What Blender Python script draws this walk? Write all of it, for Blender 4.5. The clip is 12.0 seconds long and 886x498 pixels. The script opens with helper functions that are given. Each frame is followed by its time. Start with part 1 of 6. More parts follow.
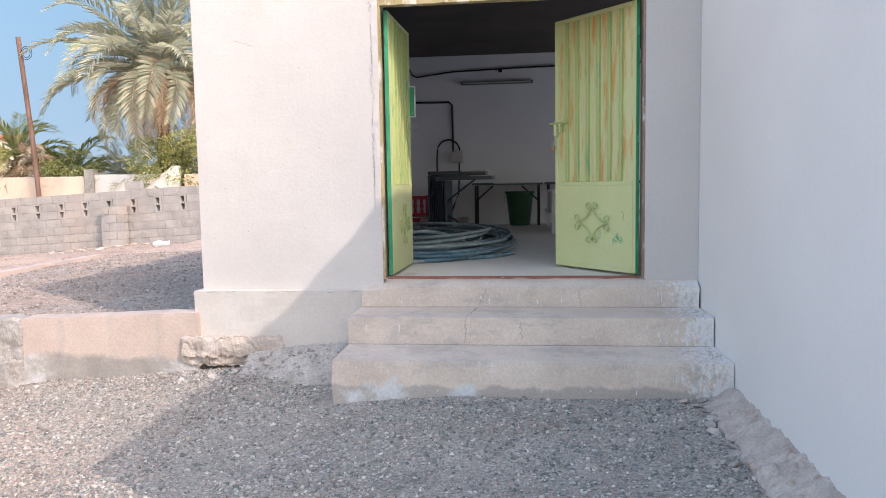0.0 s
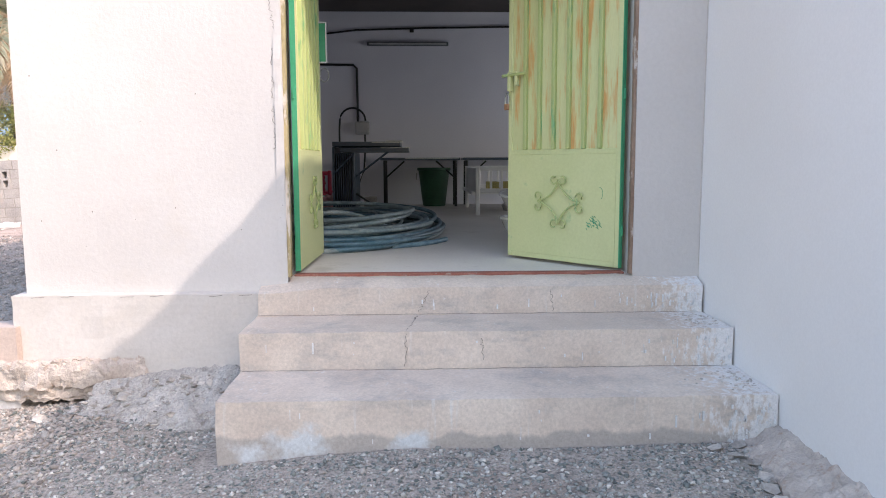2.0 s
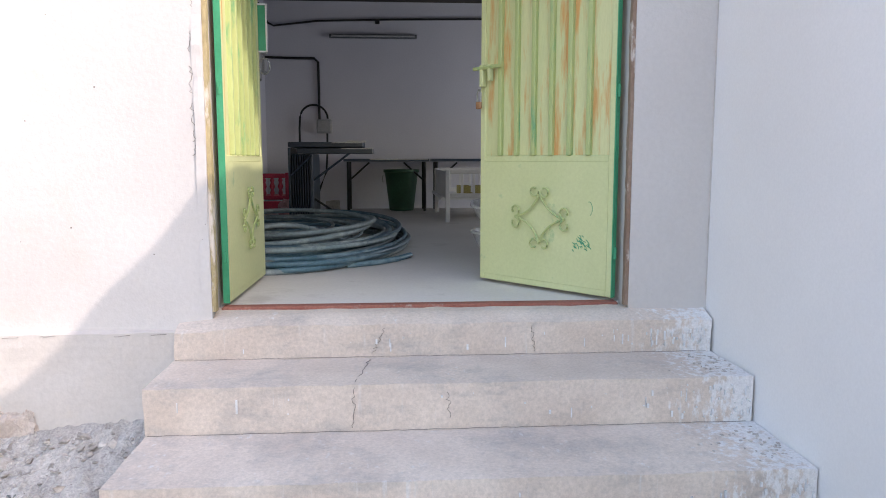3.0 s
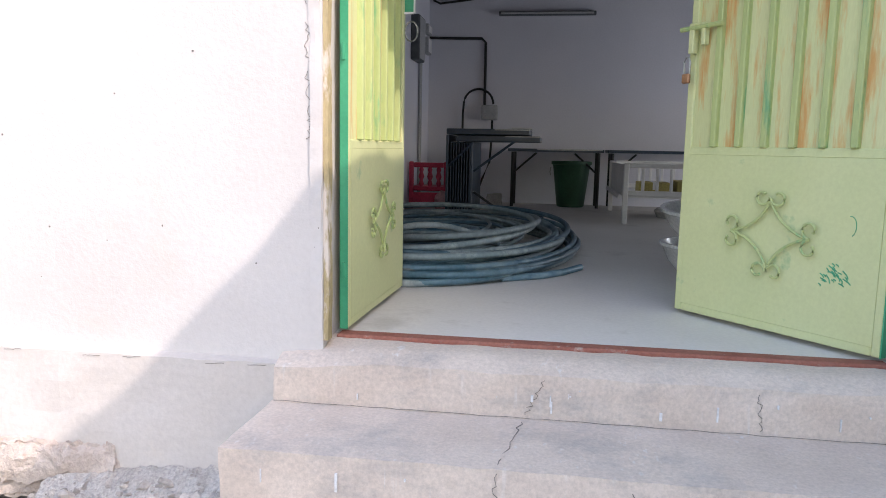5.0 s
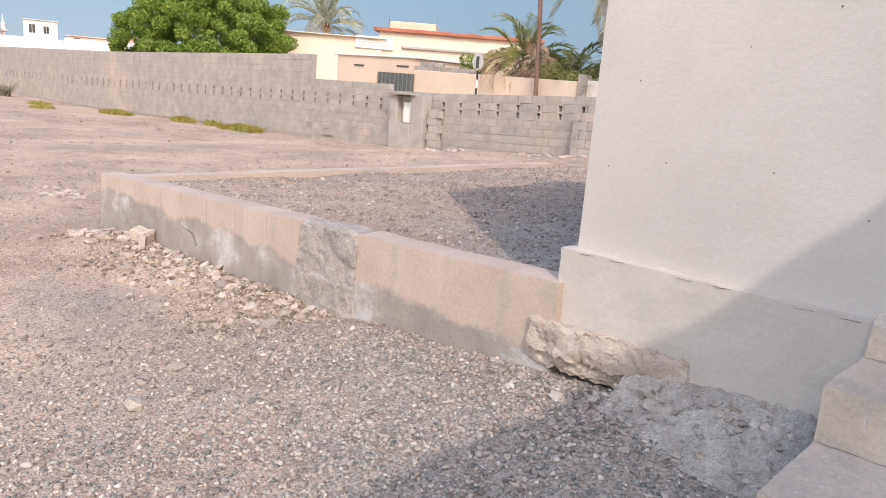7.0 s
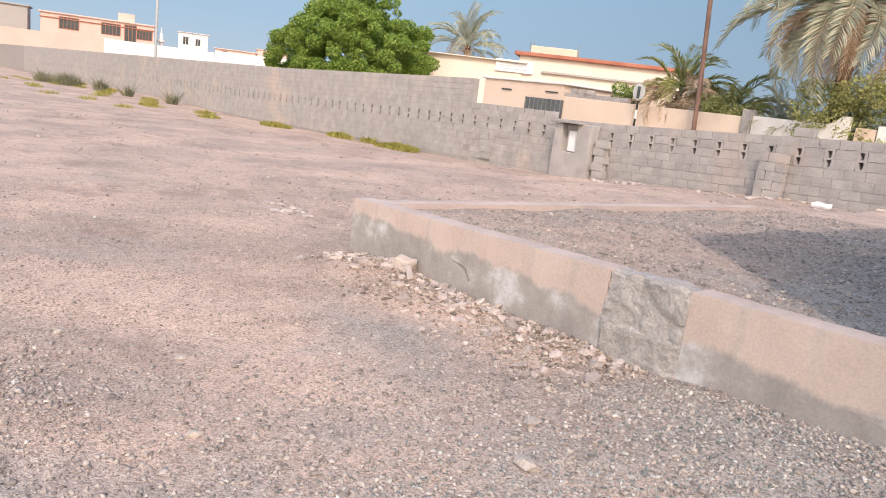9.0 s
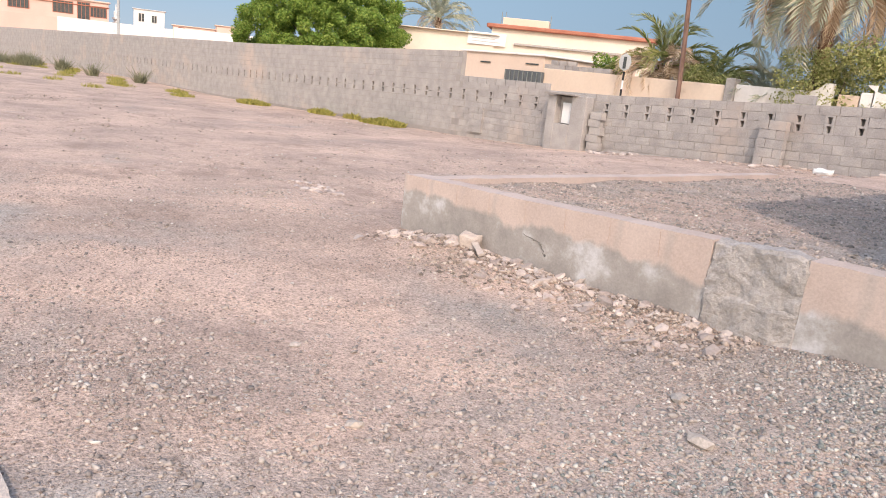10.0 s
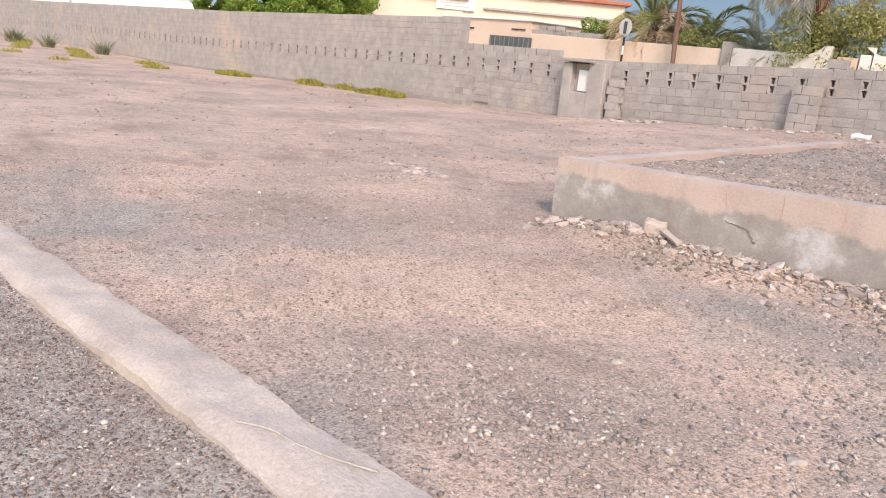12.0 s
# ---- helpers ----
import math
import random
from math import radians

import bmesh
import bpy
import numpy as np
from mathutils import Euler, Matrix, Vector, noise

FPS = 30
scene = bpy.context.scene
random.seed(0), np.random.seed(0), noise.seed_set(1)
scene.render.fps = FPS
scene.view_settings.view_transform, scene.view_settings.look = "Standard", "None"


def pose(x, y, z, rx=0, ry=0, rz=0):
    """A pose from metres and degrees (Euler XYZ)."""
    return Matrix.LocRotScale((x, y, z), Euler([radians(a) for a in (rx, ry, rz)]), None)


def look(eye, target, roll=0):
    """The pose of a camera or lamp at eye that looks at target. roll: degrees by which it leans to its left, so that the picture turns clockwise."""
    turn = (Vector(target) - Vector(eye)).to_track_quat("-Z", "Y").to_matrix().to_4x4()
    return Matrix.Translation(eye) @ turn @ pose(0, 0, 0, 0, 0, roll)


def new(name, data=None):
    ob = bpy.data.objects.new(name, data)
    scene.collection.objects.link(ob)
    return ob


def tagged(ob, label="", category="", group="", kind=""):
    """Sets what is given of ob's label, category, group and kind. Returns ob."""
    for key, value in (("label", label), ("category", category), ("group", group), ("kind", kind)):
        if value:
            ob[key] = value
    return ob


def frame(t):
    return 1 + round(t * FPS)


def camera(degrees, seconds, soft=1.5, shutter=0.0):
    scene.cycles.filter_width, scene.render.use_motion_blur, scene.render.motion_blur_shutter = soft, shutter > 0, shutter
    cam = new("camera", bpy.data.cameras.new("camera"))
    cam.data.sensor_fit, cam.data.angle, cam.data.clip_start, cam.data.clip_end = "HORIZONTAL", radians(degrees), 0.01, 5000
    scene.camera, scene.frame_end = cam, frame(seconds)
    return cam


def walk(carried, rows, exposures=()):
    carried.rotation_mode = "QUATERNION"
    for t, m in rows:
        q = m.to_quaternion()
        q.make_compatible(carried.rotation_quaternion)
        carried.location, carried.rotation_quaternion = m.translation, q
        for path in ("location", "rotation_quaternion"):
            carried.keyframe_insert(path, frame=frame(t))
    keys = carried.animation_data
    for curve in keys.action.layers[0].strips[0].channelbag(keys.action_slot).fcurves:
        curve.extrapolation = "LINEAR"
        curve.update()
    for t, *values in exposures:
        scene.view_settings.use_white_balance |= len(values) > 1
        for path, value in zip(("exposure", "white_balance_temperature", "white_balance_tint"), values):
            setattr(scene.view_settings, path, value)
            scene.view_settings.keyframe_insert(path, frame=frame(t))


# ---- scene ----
cam = camera(61.9, 12.0, soft=0.95)
PATH = [
    (0, (-0.073, 0.09, 1.511), (-0.298, 2.069, 1.33), -1.0),
    (0.5, (-0.179, 0.356, 1.478), (-0.356, 2.341, 1.309), -0.7),
    (1, (-0.314, 0.654, 1.466), (-0.412, 2.644, 1.288), -0.4),
    (1.5, (-0.336, 1.08, 1.422), (-0.345, 3.069, 1.218), -0.3),
    (2, (-0.435, 1.478, 1.418), (-0.365, 3.463, 1.184), -0.2),
    (2.5, (-0.378, 1.897, 1.42), (-0.251, 3.878, 1.172), -0.2),
    (2.7, (-0.362, 2.016, 1.466), (-0.218, 3.996, 1.219), -0.0),
    (4.3, (-0.309, 2.959, 1.489), (-0.288, 4.948, 1.28), 0.2),
    (4.5, (-0.332, 3.039, 1.491), (-0.383, 5.027, 1.273), 0.2),
    (5, (-0.358, 3.103, 1.471), (-0.654, 5.063, 1.199), 1.1),
    (5.5, (-0.384, 3.049, 1.442), (-0.991, 4.923, 1.095), 1.9),
    (6, (-0.416, 2.963, 1.428), (-1.325, 4.698, 1.022), 2.5),
    (6.5, (-0.555, 2.817, 1.438), (-1.704, 4.394, 0.999), 3.3),
    (7, (-0.725, 2.626, 1.4), (-2.052, 4.059, 0.969), 4.7),
    (7.5, (-0.922, 2.492, 1.422), (-2.362, 3.818, 1.014), 6.2),
    (7.7, (-1.041, 2.434, 1.417), (-2.512, 3.729, 1.02), 6.8),
    (9.3, (-1.879, 1.562, 1.406), (-3.413, 2.776, 0.992), 7.0),
    (9.5, (-1.979, 1.418, 1.342), (-3.495, 2.649, 0.912), 6.8),
    (10, (-2.366, 1.218, 1.291), (-3.827, 2.505, 0.83), 6.2),
    (10.5, (-2.752, 0.984, 1.285), (-4.163, 2.319, 0.807), 6.1),
    (11, (-3.127, 0.682, 1.269), (-4.513, 2.039, 0.78), 6.0),
    (11.5, (-3.551, 0.409, 1.217), (-4.926, 1.769, 0.71), 5.8),
    (12, (-3.933, 0.148, 1.201), (-5.283, 1.524, 0.667), 5.5),
]
EXPOSURES = [(0, 1.42, 7050, 18), (2.5, 1.66, 7000, 20), (4.5, 1.79, 7000, 21), (5.5, 1.56, 6750, 18), (6.0, 1.31, 6900, 16), (6.5, 1.09, 7100, 17), (7.5, 1.0, 7200, 18), (9.5, 1.01, 7200, 18), (12, 0.96, 7200, 18)]
walk(cam, [(t, look(eye, target, roll)) for t, eye, target, roll in PATH], EXPOSURES)

# ---- world, sun, exposure ----
SUN_AZ, SUN_EL = radians(128.3), radians(39.2)
world = bpy.data.worlds.new("world")
scene.world = world
world.use_nodes = True
wn = world.node_tree
wn.nodes.clear()
sky = wn.nodes.new("ShaderNodeTexSky")
sky.sky_type = "NISHITA"
sky.sun_disc = False
sky.sun_elevation, sky.sun_rotation = SUN_EL, SUN_AZ
sky.air_density, sky.dust_density, sky.ozone_density = 1.6, 2.2, 2.5
bgd = wn.nodes.new("ShaderNodeBackground")
bgd.inputs["Strength"].default_value = 0.15
wout = wn.nodes.new("ShaderNodeOutputWorld")
wn.links.new(sky.outputs["Color"], bgd.inputs["Color"])
wn.links.new(bgd.outputs["Background"], wout.inputs["Surface"])

sun_data = bpy.data.lights.new("sun", "SUN")
sun_data.energy, sun_data.angle, sun_data.color = 0.97, radians(0.6), (1.0, 0.935, 0.865)
sun_ob = new("sun", sun_data)
sun_way = Vector((-math.sin(SUN_AZ) * math.cos(SUN_EL), -math.cos(SUN_AZ) * math.cos(SUN_EL), -math.sin(SUN_EL)))
sun_ob.matrix_world = look((12, -10, 20), Vector((12, -10, 20)) + sun_way)


# ---- materials ----
def ramp_node(nt, fac, stops):
    r = nt.nodes.new("ShaderNodeValToRGB")
    els = r.color_ramp.elements
    while len(els) < len(stops):
        els.new(0.5)
    for e, (p, c) in zip(els, stops):
        e.position, e.color = p, (*c, 1)
    nt.links.new(fac, r.inputs["Fac"])
    return r.outputs["Color"]


def noise_node(nt, vec, scale, detail=4.0, rough=0.55):
    n = nt.nodes.new("ShaderNodeTexNoise")
    n.inputs["Scale"].default_value = scale
    n.inputs["Detail"].default_value = detail
    n.inputs["Roughness"].default_value = rough
    nt.links.new(vec, n.inputs["Vector"])
    return n.outputs["Fac"]


def mix_node(nt, fac, a, b, mode="MIX"):
    m = nt.nodes.new("ShaderNodeMix")
    m.data_type, m.blend_type = "RGBA", mode
    for key, v in (("Factor", fac), ("A", a), ("B", b)):
        sock = [s for s in m.inputs if s.name == key and s.enabled][0]
        if isinstance(v, (int, float)):
            sock.default_value = v
        elif isinstance(v, tuple):
            sock.default_value = (*v, 1)
        else:
            nt.links.new(v, sock)
    return [s for s in m.outputs if s.enabled][0]


def base(name, rough=0.85, metal=0.0, spec=0.4):
    m = bpy.data.materials.new(name)
    m.use_nodes = True
    nt = m.node_tree
    b = nt.nodes["Principled BSDF"]
    b.inputs["Roughness"].default_value = rough
    b.inputs["Metallic"].default_value = metal
    b.inputs["Specular IOR Level"].default_value = spec
    geo = nt.nodes.new("ShaderNodeNewGeometry")
    return m, nt, b, geo


def squeeze(nt, vec, sx, sy, sz):
    mp = nt.nodes.new("ShaderNodeMapping")
    mp.inputs["Scale"].default_value = (sx, sy, sz)
    nt.links.new(vec, mp.inputs["Vector"])
    return mp.outputs["Vector"]


def bump(nt, b, height, strength, dist):
    bp = nt.nodes.new("ShaderNodeBump")
    bp.inputs["Strength"].default_value = strength
    bp.inputs["Distance"].default_value = dist
    nt.links.new(height, bp.inputs["Height"])
    nt.links.new(bp.outputs["Normal"], b.inputs["Normal"])


def surface(name, c1, c2, big=1.5, fine=40.0, stain=None, stain_scale=0.8, stain_at=(0.52, 0.68), rough=0.85, metal=0.0,
            relief=0.3, depth=0.004, vary=0.0, grain=0.25, spec=0.4, stretch=(1, 1, 1)):
    """Two-scale procedural surface: broad tone between c1 and c2, fine grain, optional stains, fine relief."""
    m, nt, b, geo = base(name, rough, metal, spec)
    pos = geo.outputs["Position"]
    if stretch != (1, 1, 1):
        pos = squeeze(nt, pos, *stretch)
    col = ramp_node(nt, noise_node(nt, pos, big, 5), [(0.35, c1), (0.65, c2)])
    f = noise_node(nt, pos, fine, 3, 0.7)
    g = ramp_node(nt, f, [(0.3, (1 - grain,) * 3), (0.7, (1 + grain * 0.3,) * 3)])
    col = mix_node(nt, 1.0, col, g, "MULTIPLY")
    if stain:
        sf = ramp_node(nt, noise_node(nt, pos, stain_scale, 6, 0.65), [(stain_at[0], (0, 0, 0)), (stain_at[1], (1, 1, 1))])
        col = mix_node(nt, sf, col, stain)
    if vary:
        info = nt.nodes.new("ShaderNodeObjectInfo")
        v = ramp_node(nt, info.outputs["Random"], [(0, (1 - vary,) * 3), (1, (1 + vary * 0.5,) * 3)])
        col = mix_node(nt, 1.0, col, v, "MULTIPLY")
    nt.links.new(col, b.inputs["Base Color"])
    if relief:
        bump(nt, b, f, relief, depth)
    return m


def island(name, stops, rough=0.9, fine=60.0):
    """Stones and leaves joined in one mesh: each island takes its own tone."""
    m, nt, b, geo = base(name, rough, 0.0, 0.3)
    col = ramp_node(nt, geo.outputs["Random Per Island"], stops)
    f = noise_node(nt, geo.outputs["Position"], fine, 3)
    g = ramp_node(nt, f, [(0.3, (0.75,) * 3), (0.7, (1.1,) * 3)])
    nt.links.new(mix_node(nt, 1.0, col, g, "MULTIPLY"), b.inputs["Base Color"])
    return m


def leafy(name, stops, rough=0.6, fine=20.0, passing=0.3):
    """Thin leaves: each takes its own tone and lets part of the light through."""
    m = island(name, stops, rough, fine)
    nt = m.node_tree
    b = nt.nodes["Principled BSDF"]
    tl = nt.nodes.new("ShaderNodeBsdfTranslucent")
    nt.links.new(b.inputs["Base Color"].links[0].from_socket, tl.inputs["Color"])
    mx = nt.nodes.new("ShaderNodeMixShader")
    mx.inputs[0].default_value = passing
    nt.links.new(b.outputs[0], mx.inputs[1])
    nt.links.new(tl.outputs[0], mx.inputs[2])
    nt.links.new(mx.outputs[0], nt.nodes["Material Output"].inputs["Surface"])
    return m


M = {}
M["plaster"] = surface("plaster", (0.55, 0.522, 0.502), (0.60, 0.572, 0.55), 1.1, 42, stain=(0.545, 0.49, 0.43), stain_scale=0.9, stain_at=(0.56, 0.8), relief=0.22, depth=0.008, grain=0.05, rough=0.9)
M["plaster_plain"] = surface("plaster_plain", (0.80, 0.775, 0.755), (0.85, 0.83, 0.81), 0.6, 90, relief=0.12, depth=0.003, grain=0.04, rough=0.88)
M["plinth"] = surface("plinth_plaster", (0.545, 0.505, 0.47), (0.60, 0.565, 0.535), 1.6, 45, stain=(0.62, 0.55, 0.46), stain_scale=2.2, stain_at=(0.62, 0.8), relief=0.3, depth=0.005, grain=0.08)
M["rubble_plaster"] = surface("crumbled_plaster", (0.50, 0.465, 0.435), (0.72, 0.68, 0.64), 7, 90, stain=(0.32, 0.285, 0.255), stain_scale=20, stain_at=(0.58, 0.66), relief=1.0, depth=0.02, grain=0.35)
M["mortar_chip"] = surface("mortar_chip", (0.40, 0.36, 0.325), (0.58, 0.53, 0.48), 12, 80, relief=0.6, depth=0.008, vary=0.3, grain=0.25)
def step_material():
    """Worn beige-grey concrete with greyer damp blotches and thin whitewash runs."""
    m, nt, b, geo = base("step_concrete", 0.88, 0, 0.3)
    pos = geo.outputs["Position"]
    col = ramp_node(nt, noise_node(nt, pos, 2.2, 6, 0.6), [(0.35, (0.62, 0.52, 0.445)), (0.65, (0.73, 0.63, 0.545))])
    blot = ramp_node(nt, noise_node(nt, squeeze(nt, pos, 1, 1, 2.2), 2.6, 7, 0.7), [(0.52, (0, 0, 0)), (0.68, (0.65, 0.65, 0.65))])
    col = mix_node(nt, blot, col, (0.40, 0.375, 0.355))
    runs = ramp_node(nt, noise_node(nt, squeeze(nt, pos, 1, 0.5, 0.07), 46, 3, 0.6), [(0.60, (0, 0, 0)), (0.70, (0.55, 0.55, 0.55))])
    where = ramp_node(nt, noise_node(nt, pos, 3.4, 4), [(0.45, (0, 0, 0)), (0.6, (1, 1, 1))])
    col = mix_node(nt, mix_node(nt, 1.0, runs, where, "MULTIPLY"), col, (0.74, 0.735, 0.73))
    sep = nt.nodes.new("ShaderNodeSeparateXYZ")
    nt.links.new(pos, sep.inputs[0])

    def calc(op, a, c):
        n = nt.nodes.new("ShaderNodeMath")
        n.operation = op
        for i, v in enumerate((a, c)):
            if isinstance(v, (int, float)):
                n.inputs[i].default_value = v
            else:
                nt.links.new(v, n.inputs[i])
        return n.outputs[0]
    # a tidemark of old damp along the lowest riser, with two salt blooms on it
    tide = calc("ADD", sep.outputs["Z"], calc("MULTIPLY", noise_node(nt, squeeze(nt, pos, 1, 1, 0.3), 2.4, 6, 0.6), 0.26))
    col = mix_node(nt, ramp_node(nt, tide, [(0.355, (0.75, 0.75, 0.75)), (0.375, (0, 0, 0))]), col, (0.39, 0.355, 0.33))
    for sx_, sz_, rad in ((-0.95, 0.20, 0.20), (-0.47, 0.21, 0.13), (-1.17, 0.16, 0.13)):
        d2 = calc("ADD", calc("POWER", calc("SUBTRACT", sep.outputs["X"], sx_), 2.0), calc("POWER", calc("MULTIPLY", calc("SUBTRACT", sep.outputs["Z"], sz_), 1.5), 2.0))
        near = calc("ADD", calc("DIVIDE", calc("SQRT", d2, 0.0), rad * 1.1), calc("MULTIPLY", noise_node(nt, pos, 13, 5, 0.65), 1.6))
        col = mix_node(nt, ramp_node(nt, calc("MULTIPLY", near, 0.5), [(0.52, (0.9, 0.9, 0.9)), (0.74, (0, 0, 0))]), col, (0.66, 0.69, 0.71))
    # whitewash splashed from the wall over the ends of the steps
    splash = calc("ADD", calc("MULTIPLY", sep.outputs["X"], 1.35), calc("MULTIPLY", noise_node(nt, squeeze(nt, pos, 1, 1, 0.45), 30, 4, 0.7), 1.7))
    col = mix_node(nt, ramp_node(nt, calc("MULTIPLY", splash, 0.4), [(0.83, (0, 0, 0)), (0.92, (0.85, 0.85, 0.85))]), col, (0.80, 0.79, 0.785))
    f = noise_node(nt, pos, 75, 3, 0.75)
    col = mix_node(nt, 1.0, col, ramp_node(nt, f, [(0.3, (0.82,) * 3), (0.7, (1.06,) * 3)]), "MULTIPLY")
    nt.links.new(col, b.inputs["Base Color"])
    bump(nt, b, f, 0.35, 0.005)
    return m


M["step"] = step_material()
M["paint_splash"] = surface("white_splash", (0.74, 0.74, 0.74), (0.8, 0.8, 0.8), 8, 60, relief=0.1)
M["crack"] = surface("crack_dark", (0.16, 0.145, 0.13), (0.24, 0.215, 0.19), 20, 80, relief=0)
M["threshold"] = surface("oxide_paint", (0.30, 0.10, 0.07), (0.36, 0.15, 0.11), 6, 80, stain=(0.45, 0.38, 0.33), stain_scale=14, stain_at=(0.6, 0.72), relief=0.2)
M["jamb"] = surface("peeling_jamb", (0.36, 0.28, 0.14), (0.48, 0.39, 0.22), 5, 70, stain=(0.66, 0.58, 0.50), stain_scale=9, stain_at=(0.52, 0.6), relief=0.4, stretch=(1, 1, 0.35))
M["jamb_bare"] = surface("bare_jamb", (0.27, 0.18, 0.13), (0.36, 0.26, 0.20), 6, 70, stain=(0.58, 0.52, 0.47), stain_scale=10, stain_at=(0.56, 0.62), relief=0.5, stretch=(1, 1, 0.4))
M["green_edge"] = surface("green_enamel", (0.03, 0.30, 0.15), (0.05, 0.36, 0.19), 4, 60, relief=0.1, rough=0.5, grain=0.1)
M["green"] = surface("lime_paint", (0.585, 0.63, 0.325), (0.63, 0.66, 0.36), 2.5, 60, stain=(0.22, 0.42, 0.22), stain_scale=5, stain_at=(0.64, 0.76), relief=0.08, rough=0.55, grain=0.06)
M["green_worn"] = surface("worn_lime_paint", (0.58, 0.62, 0.32), (0.64, 0.645, 0.35), 2.5, 60, stain=(0.62, 0.34, 0.12), stain_scale=6, stain_at=(0.50, 0.63), relief=0.1, rough=0.6, grain=0.08, stretch=(3, 3, 0.35))
# lime paint darkened for shading on ribs and scrollwork, with dark green stains
M["green_shaded"] = surface("shaded_lime_paint", (0.42, 0.50, 0.21), (0.49, 0.55, 0.25), 3, 60, stain=(0.15, 0.38, 0.19), stain_scale=7, stain_at=(0.56, 0.68), relief=0.08, rough=0.55, grain=0.08, stretch=(2, 2, 0.4))
M["metal"] = surface("galvanised", (0.35, 0.36, 0.34), (0.45, 0.46, 0.44), 8, 80, rough=0.45, metal=0.8, relief=0.05)
M["brass"] = surface("rusty_brass", (0.36, 0.17, 0.09), (0.46, 0.26, 0.15), 30, 90, rough=0.5, metal=0.4, relief=0.05)
M["floor"] = surface("screed", (0.66, 0.63, 0.60), (0.74, 0.71, 0.68), 1.0, 60, stain=(0.36, 0.32, 0.28), stain_scale=1.4, stain_at=(0.58, 0.8), relief=0.1, grain=0.07, rough=0.7)
M["room"] = surface("room_paint", (0.69, 0.695, 0.745), (0.75, 0.755, 0.80), 0.7, 50, relief=0.1, grain=0.05)
# the unlit look of the ceiling is put into this near-black colour
M["ceiling"] = surface("shade_dark_ceiling", (0.05, 0.042, 0.04), (0.075, 0.06, 0.055), 1.5, 40, relief=0.1)
M["hose"] = surface("dusty_hose", (0.045, 0.12, 0.165), (0.09, 0.18, 0.23), 2.5, 40, stain=(0.27, 0.37, 0.40), stain_scale=3.5, stain_at=(0.5, 0.75), relief=0.05, rough=0.42, vary=0.45)
M["hose_pale"] = surface("bleached_hose", (0.17, 0.235, 0.25), (0.26, 0.32, 0.325), 3.0, 40, stain=(0.46, 0.51, 0.49), stain_scale=5, stain_at=(0.52, 0.75), relief=0.05, rough=0.5, vary=0.4)
M["black"] = surface("black_plastic", (0.012, 0.012, 0.013), (0.022, 0.021, 0.02), 8, 60, relief=0.05, rough=0.5)
M["navy"] = surface("navy_enamel", (0.026, 0.045, 0.07), (0.045, 0.07, 0.10), 5, 60, relief=0.05, rough=0.4, spec=0.5)
M["alu"] = surface("aluminium_trim", (0.42, 0.43, 0.44), (0.5, 0.51, 0.52), 8, 80, relief=0.05, rough=0.4, metal=0.8)
M["bin"] = surface("green_plastic", (0.015, 0.07, 0.035), (0.02, 0.09, 0.045), 5, 60, relief=0.05, rough=0.5)
M["white"] = surface("white_enamel", (0.70, 0.70, 0.69), (0.78, 0.78, 0.77), 4, 60, relief=0.05, rough=0.4, grain=0.05)
M["ceramic"] = surface("ceramic", (0.66, 0.66, 0.64), (0.74, 0.74, 0.72), 3, 50, stain=(0.5, 0.46, 0.4), stain_scale=4, stain_at=(0.62, 0.8), relief=0.02, rough=0.2, spec=0.6)
M["red"] = surface("red_plastic", (0.52, 0.03, 0.08), (0.60, 0.05, 0.11), 4, 60, relief=0.05, rough=0.45)
M["pink"] = surface("pink_fabric", (0.6, 0.3, 0.32), (0.7, 0.42, 0.42), 14, 90, relief=0.4)
M["scrap"] = surface("pink_scrap", (0.62, 0.10, 0.14), (0.75, 0.22, 0.24), 40, 90, relief=0.2)
M["grey_box"] = surface("grey_plastic", (0.42, 0.43, 0.43), (0.48, 0.49, 0.49), 5, 60, relief=0.03, rough=0.5)
M["cardboard"] = surface("yellow_board", (0.42, 0.36, 0.12), (0.5, 0.42, 0.16), 6, 60, relief=0.1)
M["kerb"] = surface("kerb_render", (0.46, 0.34, 0.27), (0.54, 0.41, 0.33), 2.5, 70, relief=0.3, depth=0.006, grain=0.12)
